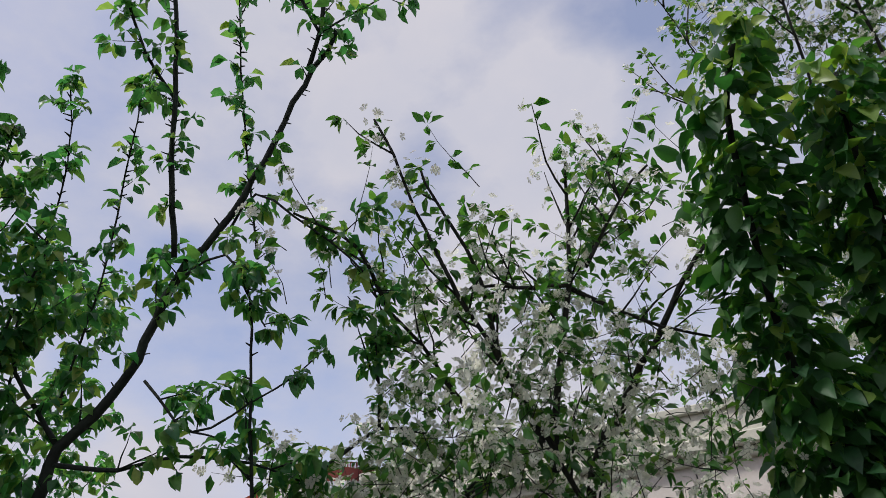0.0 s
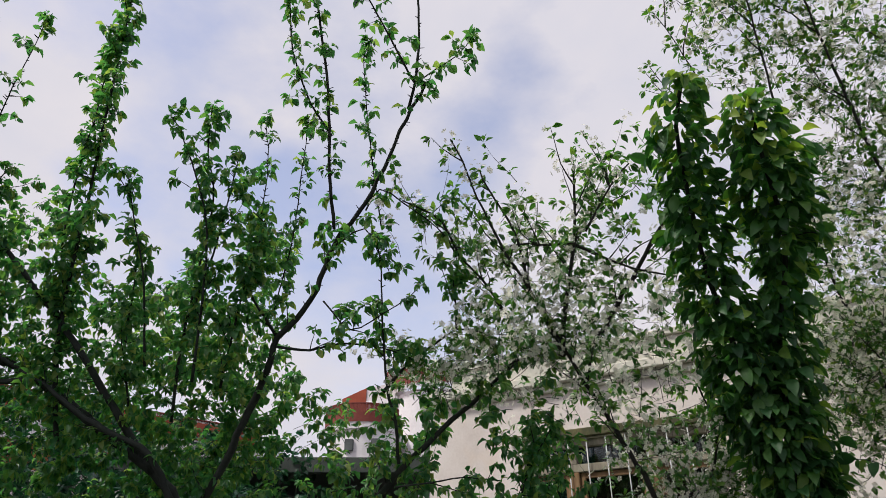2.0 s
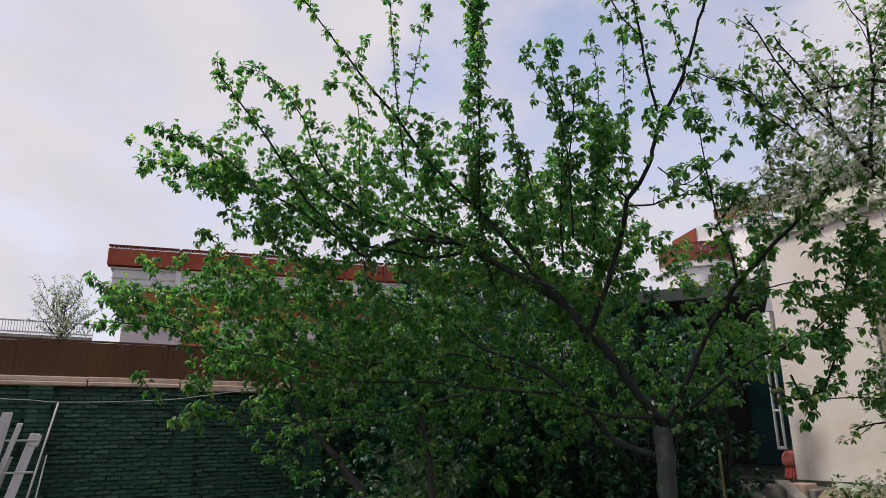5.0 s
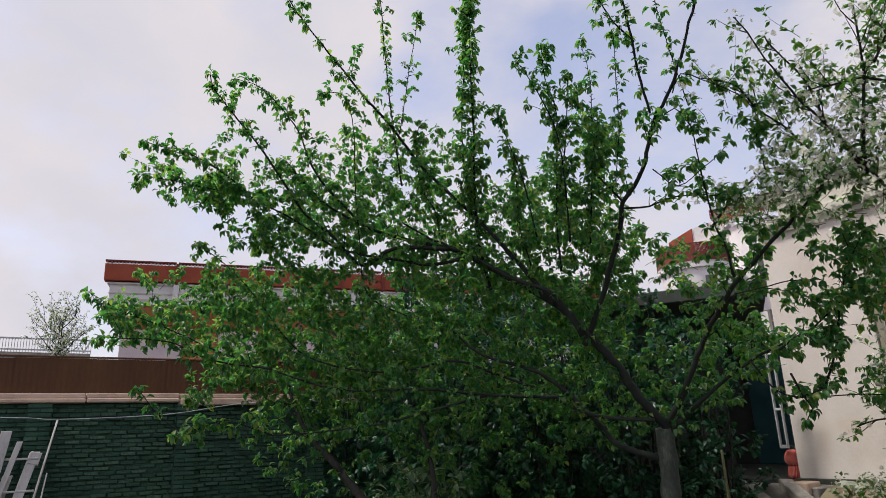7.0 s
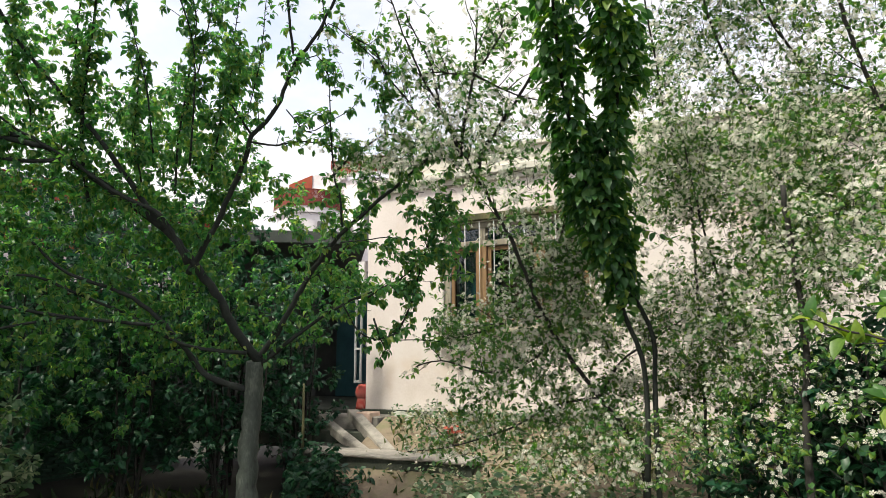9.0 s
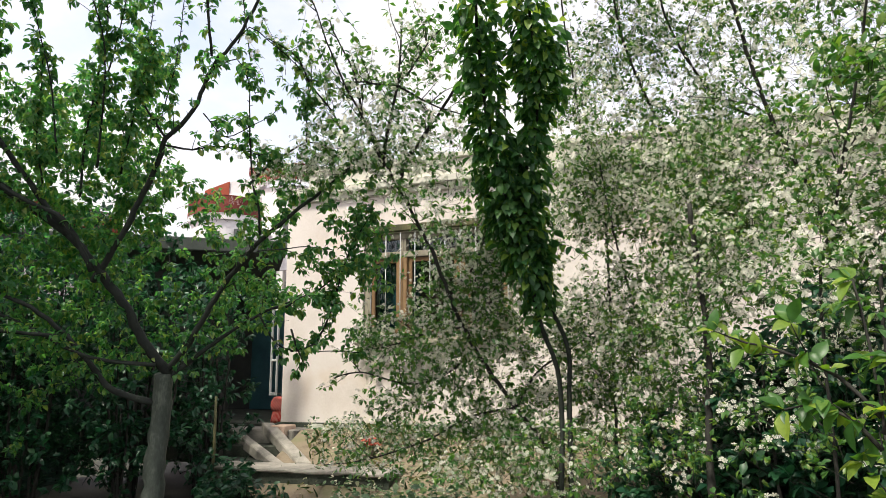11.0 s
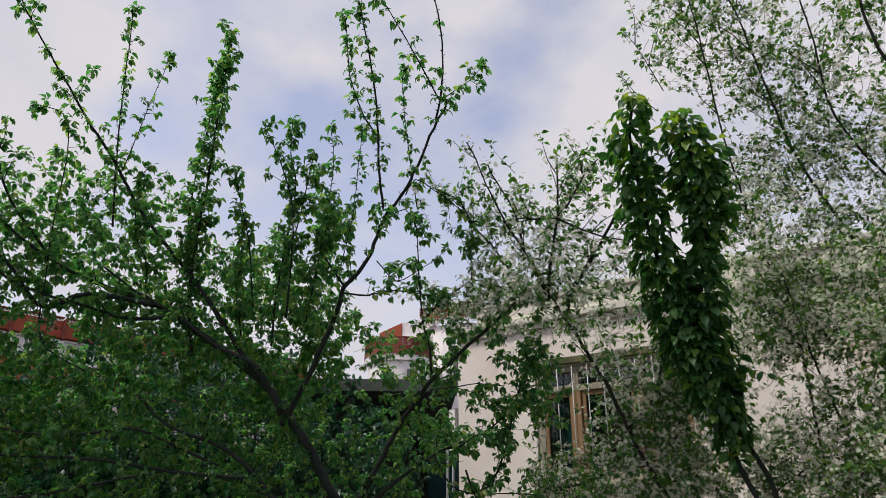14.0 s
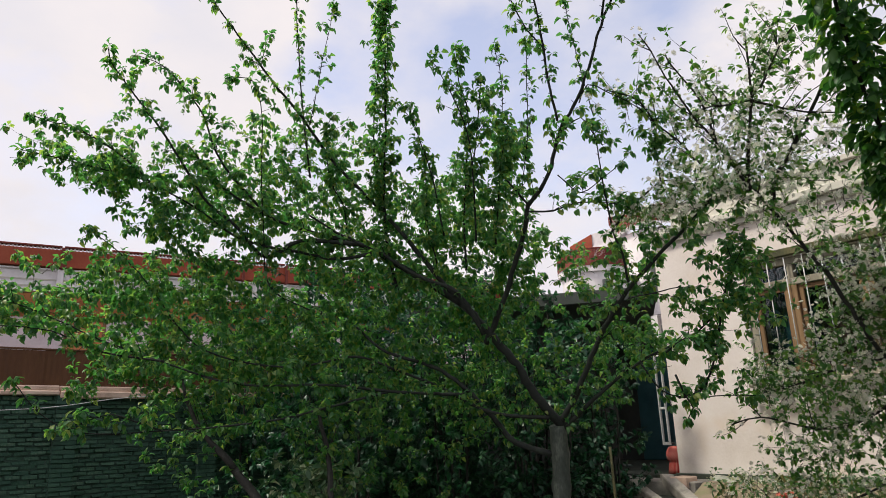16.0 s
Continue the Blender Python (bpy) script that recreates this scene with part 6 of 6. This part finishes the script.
mass(plum, (2.71, 4.44, 2.49), (0.5, 0.4, 0.3), 197)
mass(plum, (2.51, 2.49, 3.92), (0.3, 0.3, 0.35), 28)
mass(plum, (2.64, 2.66, 3.55), (0.3, 0.3, 0.3), 51)
mass(plum, (2.66, 2.90, 2.83), (0.35, 0.3, 0.35), 136)
mass(plum, (2.52, 2.90, 2.27), (0.35, 0.3, 0.3), 136)
mass(plum, (2.62, 2.04, 3.62), (0.35, 0.3, 0.3), 28)
mass(plum, (2.73, 2.25, 3.21), (0.35, 0.3, 0.3), 97)
mass(plum, (2.71, 2.43, 2.62), (0.35, 0.3, 0.3), 136)
mass(plum, (2.63, 2.49, 2.20), (0.35, 0.3, 0.3), 121)
mass(plum, (2.61, 2.18, 4.10), (0.25, 0.3, 0.3), 4)
mass(plum, (2.25, 5.11, 2.94), (0.5, 0.4, 0.4), 210, bloom=0.43)
mass(plum, (2.56, 4.44, 2.88), (0.5, 0.4, 0.4), 240, bloom=0.43)
mass(plum, (2.61, 4.01, 2.22), (0.4, 0.4, 0.4), 200, bloom=0.43)
mass(plum, (2.45, 4.90, 2.23), (0.4, 0.4, 0.3), 152)
mass(plum, (2.45, 4.41, 1.87), (0.4, 0.4, 0.25), 114)
mass(plum, (2.19, 5.07, 1.66), (0.35, 0.3, 0.25), 114)
mass(plum, (2.40, 3.79, 1.44), (0.4, 0.4, 0.3), 40, bloom=0.28)
mass(plum, (1.75, 4.70, 0.89), (0.5, 0.4, 0.2), 50, bloom=0.21)
mass(plum, (2.13, 4.29, 0.95), (0.5, 0.4, 0.2), 26, bloom=0.14)
mass(plum, (2.28, 3.68, 1.00), (0.5, 0.4, 0.2), 20, bloom=0.14)
for plant in (pear, cherry, plum, lilac):
    plant.finish()


# ---- climbers ----
def make_climber(line, girth, count, seed, label, stem, sprays=()):
    """A column of hanging ovate leaves round a twining stem; girth: its half width along the line; sprays: leafy side shoots."""
    g = random.Random(seed)
    pts = smooth_line(line, 0.05)
    base = Vector((stem[-1][0], stem[-1][1], 0))
    top = thing("climbing_vine", pose(*base), label, "vine", "climbing vines")
    whole = smooth_line([*line, *stem[1:]], 0.1)
    bm = bmesh.new()
    tube(bm, [p - base for p in whole], [0.010 + 0.014 * k / len(whole) for k in range(len(whole))], 7)
    part("stem", bm, BARK, top)
    v, f = round_leaf(0.66, 0.16, 0.26)
    forms = []
    for k in range(8):
        me = bpy.data.meshes.new("leaf")
        w = v.copy()
        w[:, 2] += 0.04 * np.sin(7 * v[:, 0] + k) * (0.5 + np.abs(v[:, 1]))
        me.from_pydata(w.tolist(), [], f.tolist())
        me.materials.append(VINE_LEAF if k < 4 else SUNLIT_VINE)
        me.polygons.foreach_set("use_smooth", [True] * len(me.polygons))
        forms.append(me)

    # young: share of leaves in the sun-brightened colour
    def leaf_at(p, out, s, young=0):
        way = (out * g.uniform(0.2, 0.9) + Vector((g.gauss(0, 0.6), g.gauss(0, 0.6), g.uniform(-1.2, 0.35)))).normalized()
        up = (Vector((0, 0, 0.7)) + out * g.uniform(0.1, 1.2) + Vector((g.gauss(0, 0.7), g.gauss(0, 0.7), g.gauss(0, 0.3)))).normalized()
        y = up.cross(way).normalized()
        ob = new("leaf", forms[g.randrange(4) + (4 if g.random() < young else 0)])
        ob.parent = top
        ob.matrix_basis = Matrix.Translation(p - base) @ Matrix((way, y, way.cross(y))).transposed().to_4x4() @ Matrix.Scale(s, 4)

    def wide(u):
        x = u * (len(girth) - 1)
        k = min(len(girth) - 2, int(x))
        return girth[k] + (girth[k + 1] - girth[k]) * (x - k)

    weights = [max(0.02, wide(k / (len(pts) - 1))) for k in range(len(pts))]
    picks = g.choices(range(len(pts)), weights, k=count)
    for i in picks:
        u = i / (len(pts) - 1)
        a = g.uniform(0, 2 * math.pi)
        out = Vector((math.cos(a), math.sin(a), 0))
        clump = 1 + 0.45 * noise.noise(Vector((pts[i].z * 5.0, a * 1.3, seed)))
        r = wide(u) * clump * (0.35 + 0.65 * math.sqrt(g.random()))
        # bright leaves thin out downwards, painting a sunlit top over a darker column
        leaf_at(pts[i] + out * r + Vector((0, 0, g.uniform(-0.04, 0.06))), out, g.uniform(0.055, 0.105), max(0.09, 1.0 - 3.4 * u))
    for k in range(14):
        a = g.uniform(0, 2 * math.pi)
        out = Vector((math.cos(a), math.sin(a), 0))
        leaf_at(pts[0] + out * g.uniform(0.02, 0.07) + Vector((0, 0, g.uniform(-0.05, 0.10))), out, g.uniform(0.05, 0.085), 0.95)
    for shoot in sprays:
        sp = smooth_line(shoot, 0.035)
        bm = bmesh.new()
        tube(bm, [p - base for p in sp], [0.004 - 0.0025 * k / len(sp) for k in range(len(sp))], 5)
        part("shoot", bm, BARK, top)
        for p in sp[1:]:
            a = g.uniform(0, 2 * math.pi)
            leaf_at(p, Vector((math.cos(a), math.sin(a), 0)), g.uniform(0.06, 0.095), 0.3)
    rows = []
    for i in g.choices(range(len(pts)), [w ** 1.5 for w in weights], k=round(count * 4.6)):
        a = g.uniform(0, 2 * math.pi)
        out = Vector((math.cos(a), math.sin(a), 0))
        r = wide(i / (len(pts) - 1)) * 0.95 * math.sqrt(g.random())
        rows.append((pts[i] + out * r - base, out * g.uniform(0.3, 1) + Vector((0, 0, g.uniform(-1.2, 0.0))), Vector((g.gauss(0, 0.4), g.gauss(0, 0.4), 0.7)) + out * g.uniform(0.3, 1.2), g.uniform(0.055, 0.10)))
    strewn("inner_leaves", (v, f), *zip(*rows), VINE_LEAF, top, "smaller leaves inside the column")


make_climber([(0.89, 3.98, 4.18), (0.87, 4.12, 4.01), (0.91, 4.25, 3.81), (0.96, 4.38, 3.6), (1.02, 4.51, 3.37), (1.1, 4.61, 3.14), (1.18, 4.72, 2.9), (1.27, 4.81, 2.68), (1.36, 4.89, 2.43), (1.45, 4.95, 2.18), (1.53, 5.01, 1.9)],
             (0.08, 0.145, 0.15, 0.14, 0.15, 0.19, 0.205, 0.20, 0.17, 0.12, 0.05), 297, 21,
             "tall climbing vine with large overlapping green leaves", [(1.53, 5.01, 1.9), (1.66, 5.07, 1.6), (1.70, 5.12, 1.2), (1.66, 5.08, 0.6), (1.66, 5.06, -0.05)],
             [[(1.04, 4.66, 3.0), (0.98, 4.68, 2.99), (0.93, 4.68, 2.93)], [(1.45, 4.88, 2.45), (1.58, 4.76, 2.50), (1.68, 4.70, 2.48), (1.76, 4.66, 2.40)], [(0.93, 4.3, 3.75), (0.83, 4.28, 3.76), (0.75, 4.27, 3.72)]])
make_climber([(1.20, 4.02, 4.05), (1.25, 4.12, 3.92), (1.29, 4.20, 3.78), (1.34, 4.28, 3.62), (1.37, 4.36, 3.48), (1.36, 4.47, 3.28), (1.33, 4.57, 3.08), (1.34, 4.7, 2.84), (1.39, 4.8, 2.59), (1.46, 4.91, 2.34), (1.58, 4.98, 2.08)],
             (0.11, 0.185, 0.195, 0.14, 0.085, 0.125, 0.165, 0.165, 0.14, 0.10, 0.04), 260, 22,
             "shorter climbing vine with dense dark green leaves", [(1.58, 4.98, 2.08), (1.76, 5.09, 1.75), (1.77, 5.14, 1.3), (1.75, 5.12, -0.05)],
             [[(1.30, 4.14, 3.9), (1.18, 4.08, 3.97), (1.08, 4.05, 3.95)], [(1.37, 4.36, 3.48), (1.48, 4.32, 3.5), (1.56, 4.28, 3.44)]])


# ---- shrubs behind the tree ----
def make_shrub(x, y, height, wide, seed, n, leaf=SHRUB_LEAF, label="dense green leafy shrub with shade darkened into its leaf colour"):
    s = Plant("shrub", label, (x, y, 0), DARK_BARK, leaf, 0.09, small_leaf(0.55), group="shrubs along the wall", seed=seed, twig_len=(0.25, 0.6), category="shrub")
    g = s.rng
    for k in range(7):
        a = g.uniform(0, 2 * math.pi)
        tip = Vector((x + math.cos(a) * wide * g.uniform(0.2, 0.8), y + math.sin(a) * wide * g.uniform(0.2, 0.7), height * g.uniform(0.75, 1.0)))
        root = Vector((x + math.cos(a) * 0.12, y + math.sin(a) * 0.12, -0.05))
        limb(s, 0.022, 0.006, [root, root.lerp(tip, 0.4) + Vector((g.uniform(-0.15, 0.15), g.uniform(-0.1, 0.1), 0.15)), tip], leaf=5, twig=4)
    for k in range(n):
        z = height * g.uniform(0.15, 1.0)
        a, r = g.uniform(0, 2 * math.pi), wide * math.sqrt(g.random()) * (1.0 - 0.35 * (z / height) ** 2)
        s.grow_twig(Vector((x + math.cos(a) * r, y + math.sin(a) * r, z)), Vector((math.cos(a), math.sin(a), 0.6)), g.uniform(0.15, 0.35))
    s.finish()


# the low shrub at x -0.95 is added to darken the spot below the ledge
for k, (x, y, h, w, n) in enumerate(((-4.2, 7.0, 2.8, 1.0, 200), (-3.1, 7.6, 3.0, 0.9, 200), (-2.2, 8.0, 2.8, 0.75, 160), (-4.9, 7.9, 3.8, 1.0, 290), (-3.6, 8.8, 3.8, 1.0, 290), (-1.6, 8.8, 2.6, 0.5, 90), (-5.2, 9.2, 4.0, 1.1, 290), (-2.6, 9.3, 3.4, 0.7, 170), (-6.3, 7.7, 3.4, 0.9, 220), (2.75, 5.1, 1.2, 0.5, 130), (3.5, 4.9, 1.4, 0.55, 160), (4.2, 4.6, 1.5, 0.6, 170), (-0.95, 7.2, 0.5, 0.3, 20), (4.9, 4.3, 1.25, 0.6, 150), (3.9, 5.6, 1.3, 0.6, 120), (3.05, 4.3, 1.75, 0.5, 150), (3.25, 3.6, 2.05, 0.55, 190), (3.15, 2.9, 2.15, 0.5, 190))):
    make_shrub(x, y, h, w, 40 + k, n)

make_shrub(-3.35, 5.25, 1.25, 0.35, 81, 60, PALE_LEAF, "low bush with pale grey-green leaves under the fruit tree")

# a second trunk among the shrubs
old = Plant("young_tree", "small dark tree standing among the shrubs", (-2.95, 4.55, 0), DARK_BARK, PEAR_LEAF, 0.06, small_leaf(0.52), seed=61, per_cluster=(4, 8))
limb(old, 0.065, 0.03, [(-2.95, 4.55, -0.05), (-3.0, 4.5, 0.5), (-3.2, 4.4, 0.95), (-3.5, 4.3, 1.35)], leaf=3, twig=3)
limb(old, 0.045, 0.012, [(-2.95, 4.55, 0.35), (-2.9, 4.65, 0.8), (-2.95, 4.75, 1.3), (-3.1, 4.8, 1.8)], leaf=5, twig=6)
limb(old, 0.03, 0.01, [(-3.5, 4.3, 1.35), (-3.8, 4.2, 1.7), (-4.0, 4.2, 2.1)], leaf=8, twig=6)
old.finish()

stake = thing("wooden_stake", pose(-1.25, 7.5, 0), "upright yellowish wooden stake in the garden", "stake")
bm = bmesh.new()
tube(bm, [Vector((0, 0, -0.1)), Vector((0.01, 0, 0.8)), Vector((0.0, 0.02, 1.35))], [0.019, 0.016, 0.013], 7)
part("post", bm, MOSSY_SHADED_WOOD, stake)

# sapling in front of the far rail
far = Plant("sapling", "young tree with white flower buds and small leaves beyond the fence", (-15.65, 8.9, 0), DARK_BARK, PALE_LEAF, 0.07, small_leaf(0.5), flowers=0.25, flower_size=0.04, seed=71, per_cluster=(1, 2), twig_len=(0.3, 0.8))
limb(far, 0.035, 0.008, [(-15.65, 8.9, -0.1), (-15.65, 8.9, 3.0), (-15.6, 8.95, 4.0), (-15.65, 9.0, 4.9)], leaf=8, twig=60)
for a in range(9):
    out = Vector((math.cos(a * 2.4), math.sin(a * 2.4), 0))
    root = Vector((-15.63, 8.93, 3.55 + 0.10 * a))
    limb(far, 0.014, 0.004, [root, root + out * 0.3 + Vector((0, 0, 0.25)), root + out * (0.75 - 0.04 * a) + Vector((0, 0, 0.65 - 0.02 * a))], leaf=9, twig=9)
far.finish()


# leafy plant that grows over the window sill
sill = HOUSE @ Vector((W0 + 0.45, -0.06, WZ0 - 0.004))
potted = Plant("sill_plant", "bushy green plant hanging over the window sill", sill, DARK_BARK, CHERRY_LEAF, 0.05, small_leaf(0.6), seed=91, per_cluster=(3, 6), category="plant")
for k in range(60):
    g = potted.rng
    q = HOUSE @ Vector((W0 + g.uniform(-0.06, 0.95), g.uniform(-0.2, -0.06), WZ0 + 0.05 - 0.30 * g.random() ** 1.4))
    potted.grow_twig(sill.lerp(q, 0.8), q - sill + Vector((0, 0, 0.05)), 0.16)
potted.finish()


# ---- stones and flowers on the bank ----
def make_stones():
    g = random.Random(33)
    for u, v, z, r in ((0.70, -0.28, 0.90, 0.10), (0.95, -0.34, 0.88, 0.13), (1.25, -0.30, 0.88, 0.11), (1.52, -0.38, 0.86, 0.14), (1.85, -0.33, 0.87, 0.12), (2.2, -0.42, 0.86, 0.13)):
        bm = bmesh.new()
        bmesh.ops.create_icosphere(bm, subdivisions=3, radius=1)
        off = Vector((g.uniform(0, 9), g.uniform(0, 9), 0))
        for w in bm.verts:
            n = w.co.copy()
            k = 1 + 0.3 * noise.noise(n * 1.3 + off) + 0.1 * noise.noise(n * 4 + off)
            w.co = Vector((n.x * r * 1.35 * k, n.y * r * k, n.z * r * 0.62 * k))
        for f in bm.faces:
            f.smooth = True
        stone = thing("stone", HOUSE @ pose(u, v, z, 0, 0, g.uniform(0, 180)), "rough lichened grey stone on the bank below the house", "stone", "stones on the bank")
        part("rock", bm, STONE, stone)


make_stones()


def make_red_flowers(u, v, z):
    g = random.Random(35)
    top = thing("red_flowers", HOUSE @ pose(u, v, z), "small clump of red flowers among the weeds", "flowers")
    bm = bmesh.new()
    rows = []
    for k in range(16):
        tip = Vector((g.gauss(0, 0.045), g.gauss(0, 0.045), g.uniform(0.12, 0.22)))
        tube(bm, [Vector((0, 0, -0.06)), tip * 0.6, tip], [0.003, 0.0025, 0.002], 4)
        for j in range(3):
            rows.append((tuple(tip), (1, 0.1 * j, 0), (g.gauss(0, 0.5), g.gauss(0, 0.5) - 0.4, 1), g.uniform(0.04, 0.06)))
    part("stems", bm, GRASS, top)
    strewn("petals", blossom_form(), *zip(*rows), RED_PETAL, top, "red petals")


make_red_flowers(1.78, -1.0, 0.66)


# ---- weeds on the ground ----
def make_undergrowth():
    """Small mixed leaves, green and withered, that cover the bank and the ground before it."""
    g = random.Random(19)
    rows = []
    for k in range(8000):
        u, v = g.uniform(0.7, 8), g.uniform(-1.75, -0.12)
        if u < 1.3 and v < -0.62 - 0.4 * (u - 0.55):
            continue
        z = BASE - 0.08 - 0.9 * max(0.0, min(1.0, (-0.55 - v) / 1.9)) + g.random() ** 2 * 0.16
        rows.append((tuple(HOUSE @ Vector((u, v, z))), (g.gauss(0, 0.8), g.gauss(0, 0.8), 0.6), (g.gauss(0, 0.7), g.gauss(0, 0.7), 1), g.uniform(0.025, 0.055)))
    for k in range(9000):
        u, v = g.uniform(1.35, 8), g.uniform(-3.2, -1.62)
        z = g.random() * (0.55 + 0.2 * noise.noise(Vector((u * 1.5, v * 1.5, 2))))
        q = HOUSE @ Vector((u, v, z))
        if q.x < 0.25 - 0.045 * q.y:
            continue
        rows.append((tuple(q), (g.gauss(0, 0.8), g.gauss(0, 0.8), 0.3), (g.gauss(0, 0.7), g.gauss(0, 0.7), 1), g.uniform(0.03, 0.065)))
    ob = strewn("undergrowth", small_leaf(0.7), *zip(*rows), DRY_LEAF, None, "mixed green and withered undergrowth on the bank below the house")
    tagged(ob, category="undergrowth")


make_undergrowth()


def make_ground_cover():
    """Pale-leaved low plants before the ledge and under the blossom."""
    g = random.Random(29)
    rows = []
    for k in range(2600):
        u, v = g.uniform(1.3, 6.5), g.uniform(-3.6, -1.7)
        z = g.random() ** 0.7 * (0.5 + 0.3 * noise.noise(Vector((u * 1.2, v * 1.2, 7))))
        q = HOUSE @ Vector((u, v, z))
        if q.x < 0.25 - 0.045 * q.y:
            continue
        rows.append((tuple(q), (g.gauss(0, 0.7), g.gauss(0, 0.7) - 0.4, 0.2), (g.gauss(0, 0.5), g.gauss(0, 0.5) - 0.4, 1), g.uniform(0.05, 0.10)))
    ob = strewn("ground_cover", round_leaf(0.8, 0.12, 0.2), *zip(*rows), PALE_LEAF, None, "low plants with pale grey-green leaves before the ledge")
    tagged(ob, category="plants")


make_ground_cover()


def make_weeds():
    g = random.Random(9)
    rows = []
    for k in range(9000):
        x, y = g.uniform(-7, 7), g.uniform(2.2, 9.0)
        if (Vector((x, y)) - Vector((-0.73, 9.47))).dot(Vector((-0.469, -0.883))) < (1.9 if x < 0.9 else 1.2) or noise.noise(Vector((x * 0.8, y * 0.8, 5))) < -0.15:
            continue
        rows.append(((x, y, 0.0), (g.gauss(0, 0.5), g.gauss(0, 0.5), 1.0), (g.gauss(0, 1), g.gauss(0, 1), 0.2), g.uniform(0.10, 0.28)))
    for k in range(1500):
        u, v = g.uniform(0.9, 8), g.uniform(-2.5, -0.45)
        z = BASE - 0.1 - 0.9 * max(0.0, min(1.0, (-0.6 - v) / 1.7))
        p = HOUSE @ Vector((u, v, z))
        rows.append((tuple(p), (g.gauss(0, 0.7), g.gauss(0, 0.7), 0.8), (g.gauss(0, 1), g.gauss(0, 1), 0.4), g.uniform(0.06, 0.2)))
    ob = strewn("weeds", leaf_form(0.22, 0.05, 0.3, 0.1), *zip(*rows), GRASS, None, "tufts of grass and weeds on the garden ground")
    tagged(ob, category="grass")


make_weeds()


# ---- bricks of the garden wall ----
def make_bricks():
    g = random.Random(3)
    forms = []
    for k in range(6):
        bm = bmesh.new()
        box(bm, -0.079, 0.079, -0.055, 0.055, -0.0205, 0.0205, bevel=0.004)
        for v in bm.verts:
            v.co += Vector((g.uniform(-1, 1), g.uniform(-1, 1), g.uniform(-1, 1))) * 0.004
        me = bpy.data.meshes.new("brick")
        bm.to_mesh(me)
        bm.free()
        me.materials.append(BRICK)
        forms.append(me)
    count = 0
    verts, faces = [], []
    for row in range(42):
        z = WALL_TOP - 0.028 - row * 0.05
        x = -5 + (0.082 if row % 2 else 0.0) + g.uniform(-0.02, 0.02)
        while x < 8.3:
            y = 0.022 + g.uniform(-0.02, 0.008)
            m = pose(x + 0.082, y + 0.04, z + g.uniform(-0.006, 0.006), g.uniform(-3, 3), g.uniform(-1.6, 1.6), g.uniform(-3, 3)) @ Matrix.Diagonal((g.uniform(0.86, 1.0), 1, g.uniform(0.82, 1.0), 1))
            me = forms[g.randrange(6)]
            if 0.3 < x < 2.1 and row < 27 and count < 300:
                ob = new("brick", me)
                ob.parent = yard_wall
                ob.matrix_basis = m
                count += 1
            else:
                o = len(verts)
                verts += [m @ v.co for v in me.vertices]
                faces += [[o + i for i in p.vertices] for p in me.polygons]
            x += 0.165
    for p in (-1.6, 0.05, 1.62, 3.28, 4.9):
        for row in range(42):
            for dx in ((0.063, 0.19) if row % 2 else (0.125,)):
                m = pose(p + dx, -0.01 + g.uniform(-0.008, 0.004), WALL_TOP - 0.028 - row * 0.05, g.uniform(-1.5, 1.5), 0, g.uniform(-2, 2)) @ Matrix.Diagonal((0.74 if row % 2 else 1.45, 1, 1, 1))
                me = forms[g.randrange(6)]
                o = len(verts)
                verts += [m @ v.co for v in me.vertices]
                faces += [[o + i for i in f.vertices] for f in me.polygons]
    me = bpy.data.meshes.new("brickwork")
    me.from_pydata(verts, [], faces)
    me.materials.append(BRICK)
    ob = new("brickwork", me)
    ob.parent = yard_wall
    tagged(ob, "dark brick courses", kind="stuff")


make_bricks()
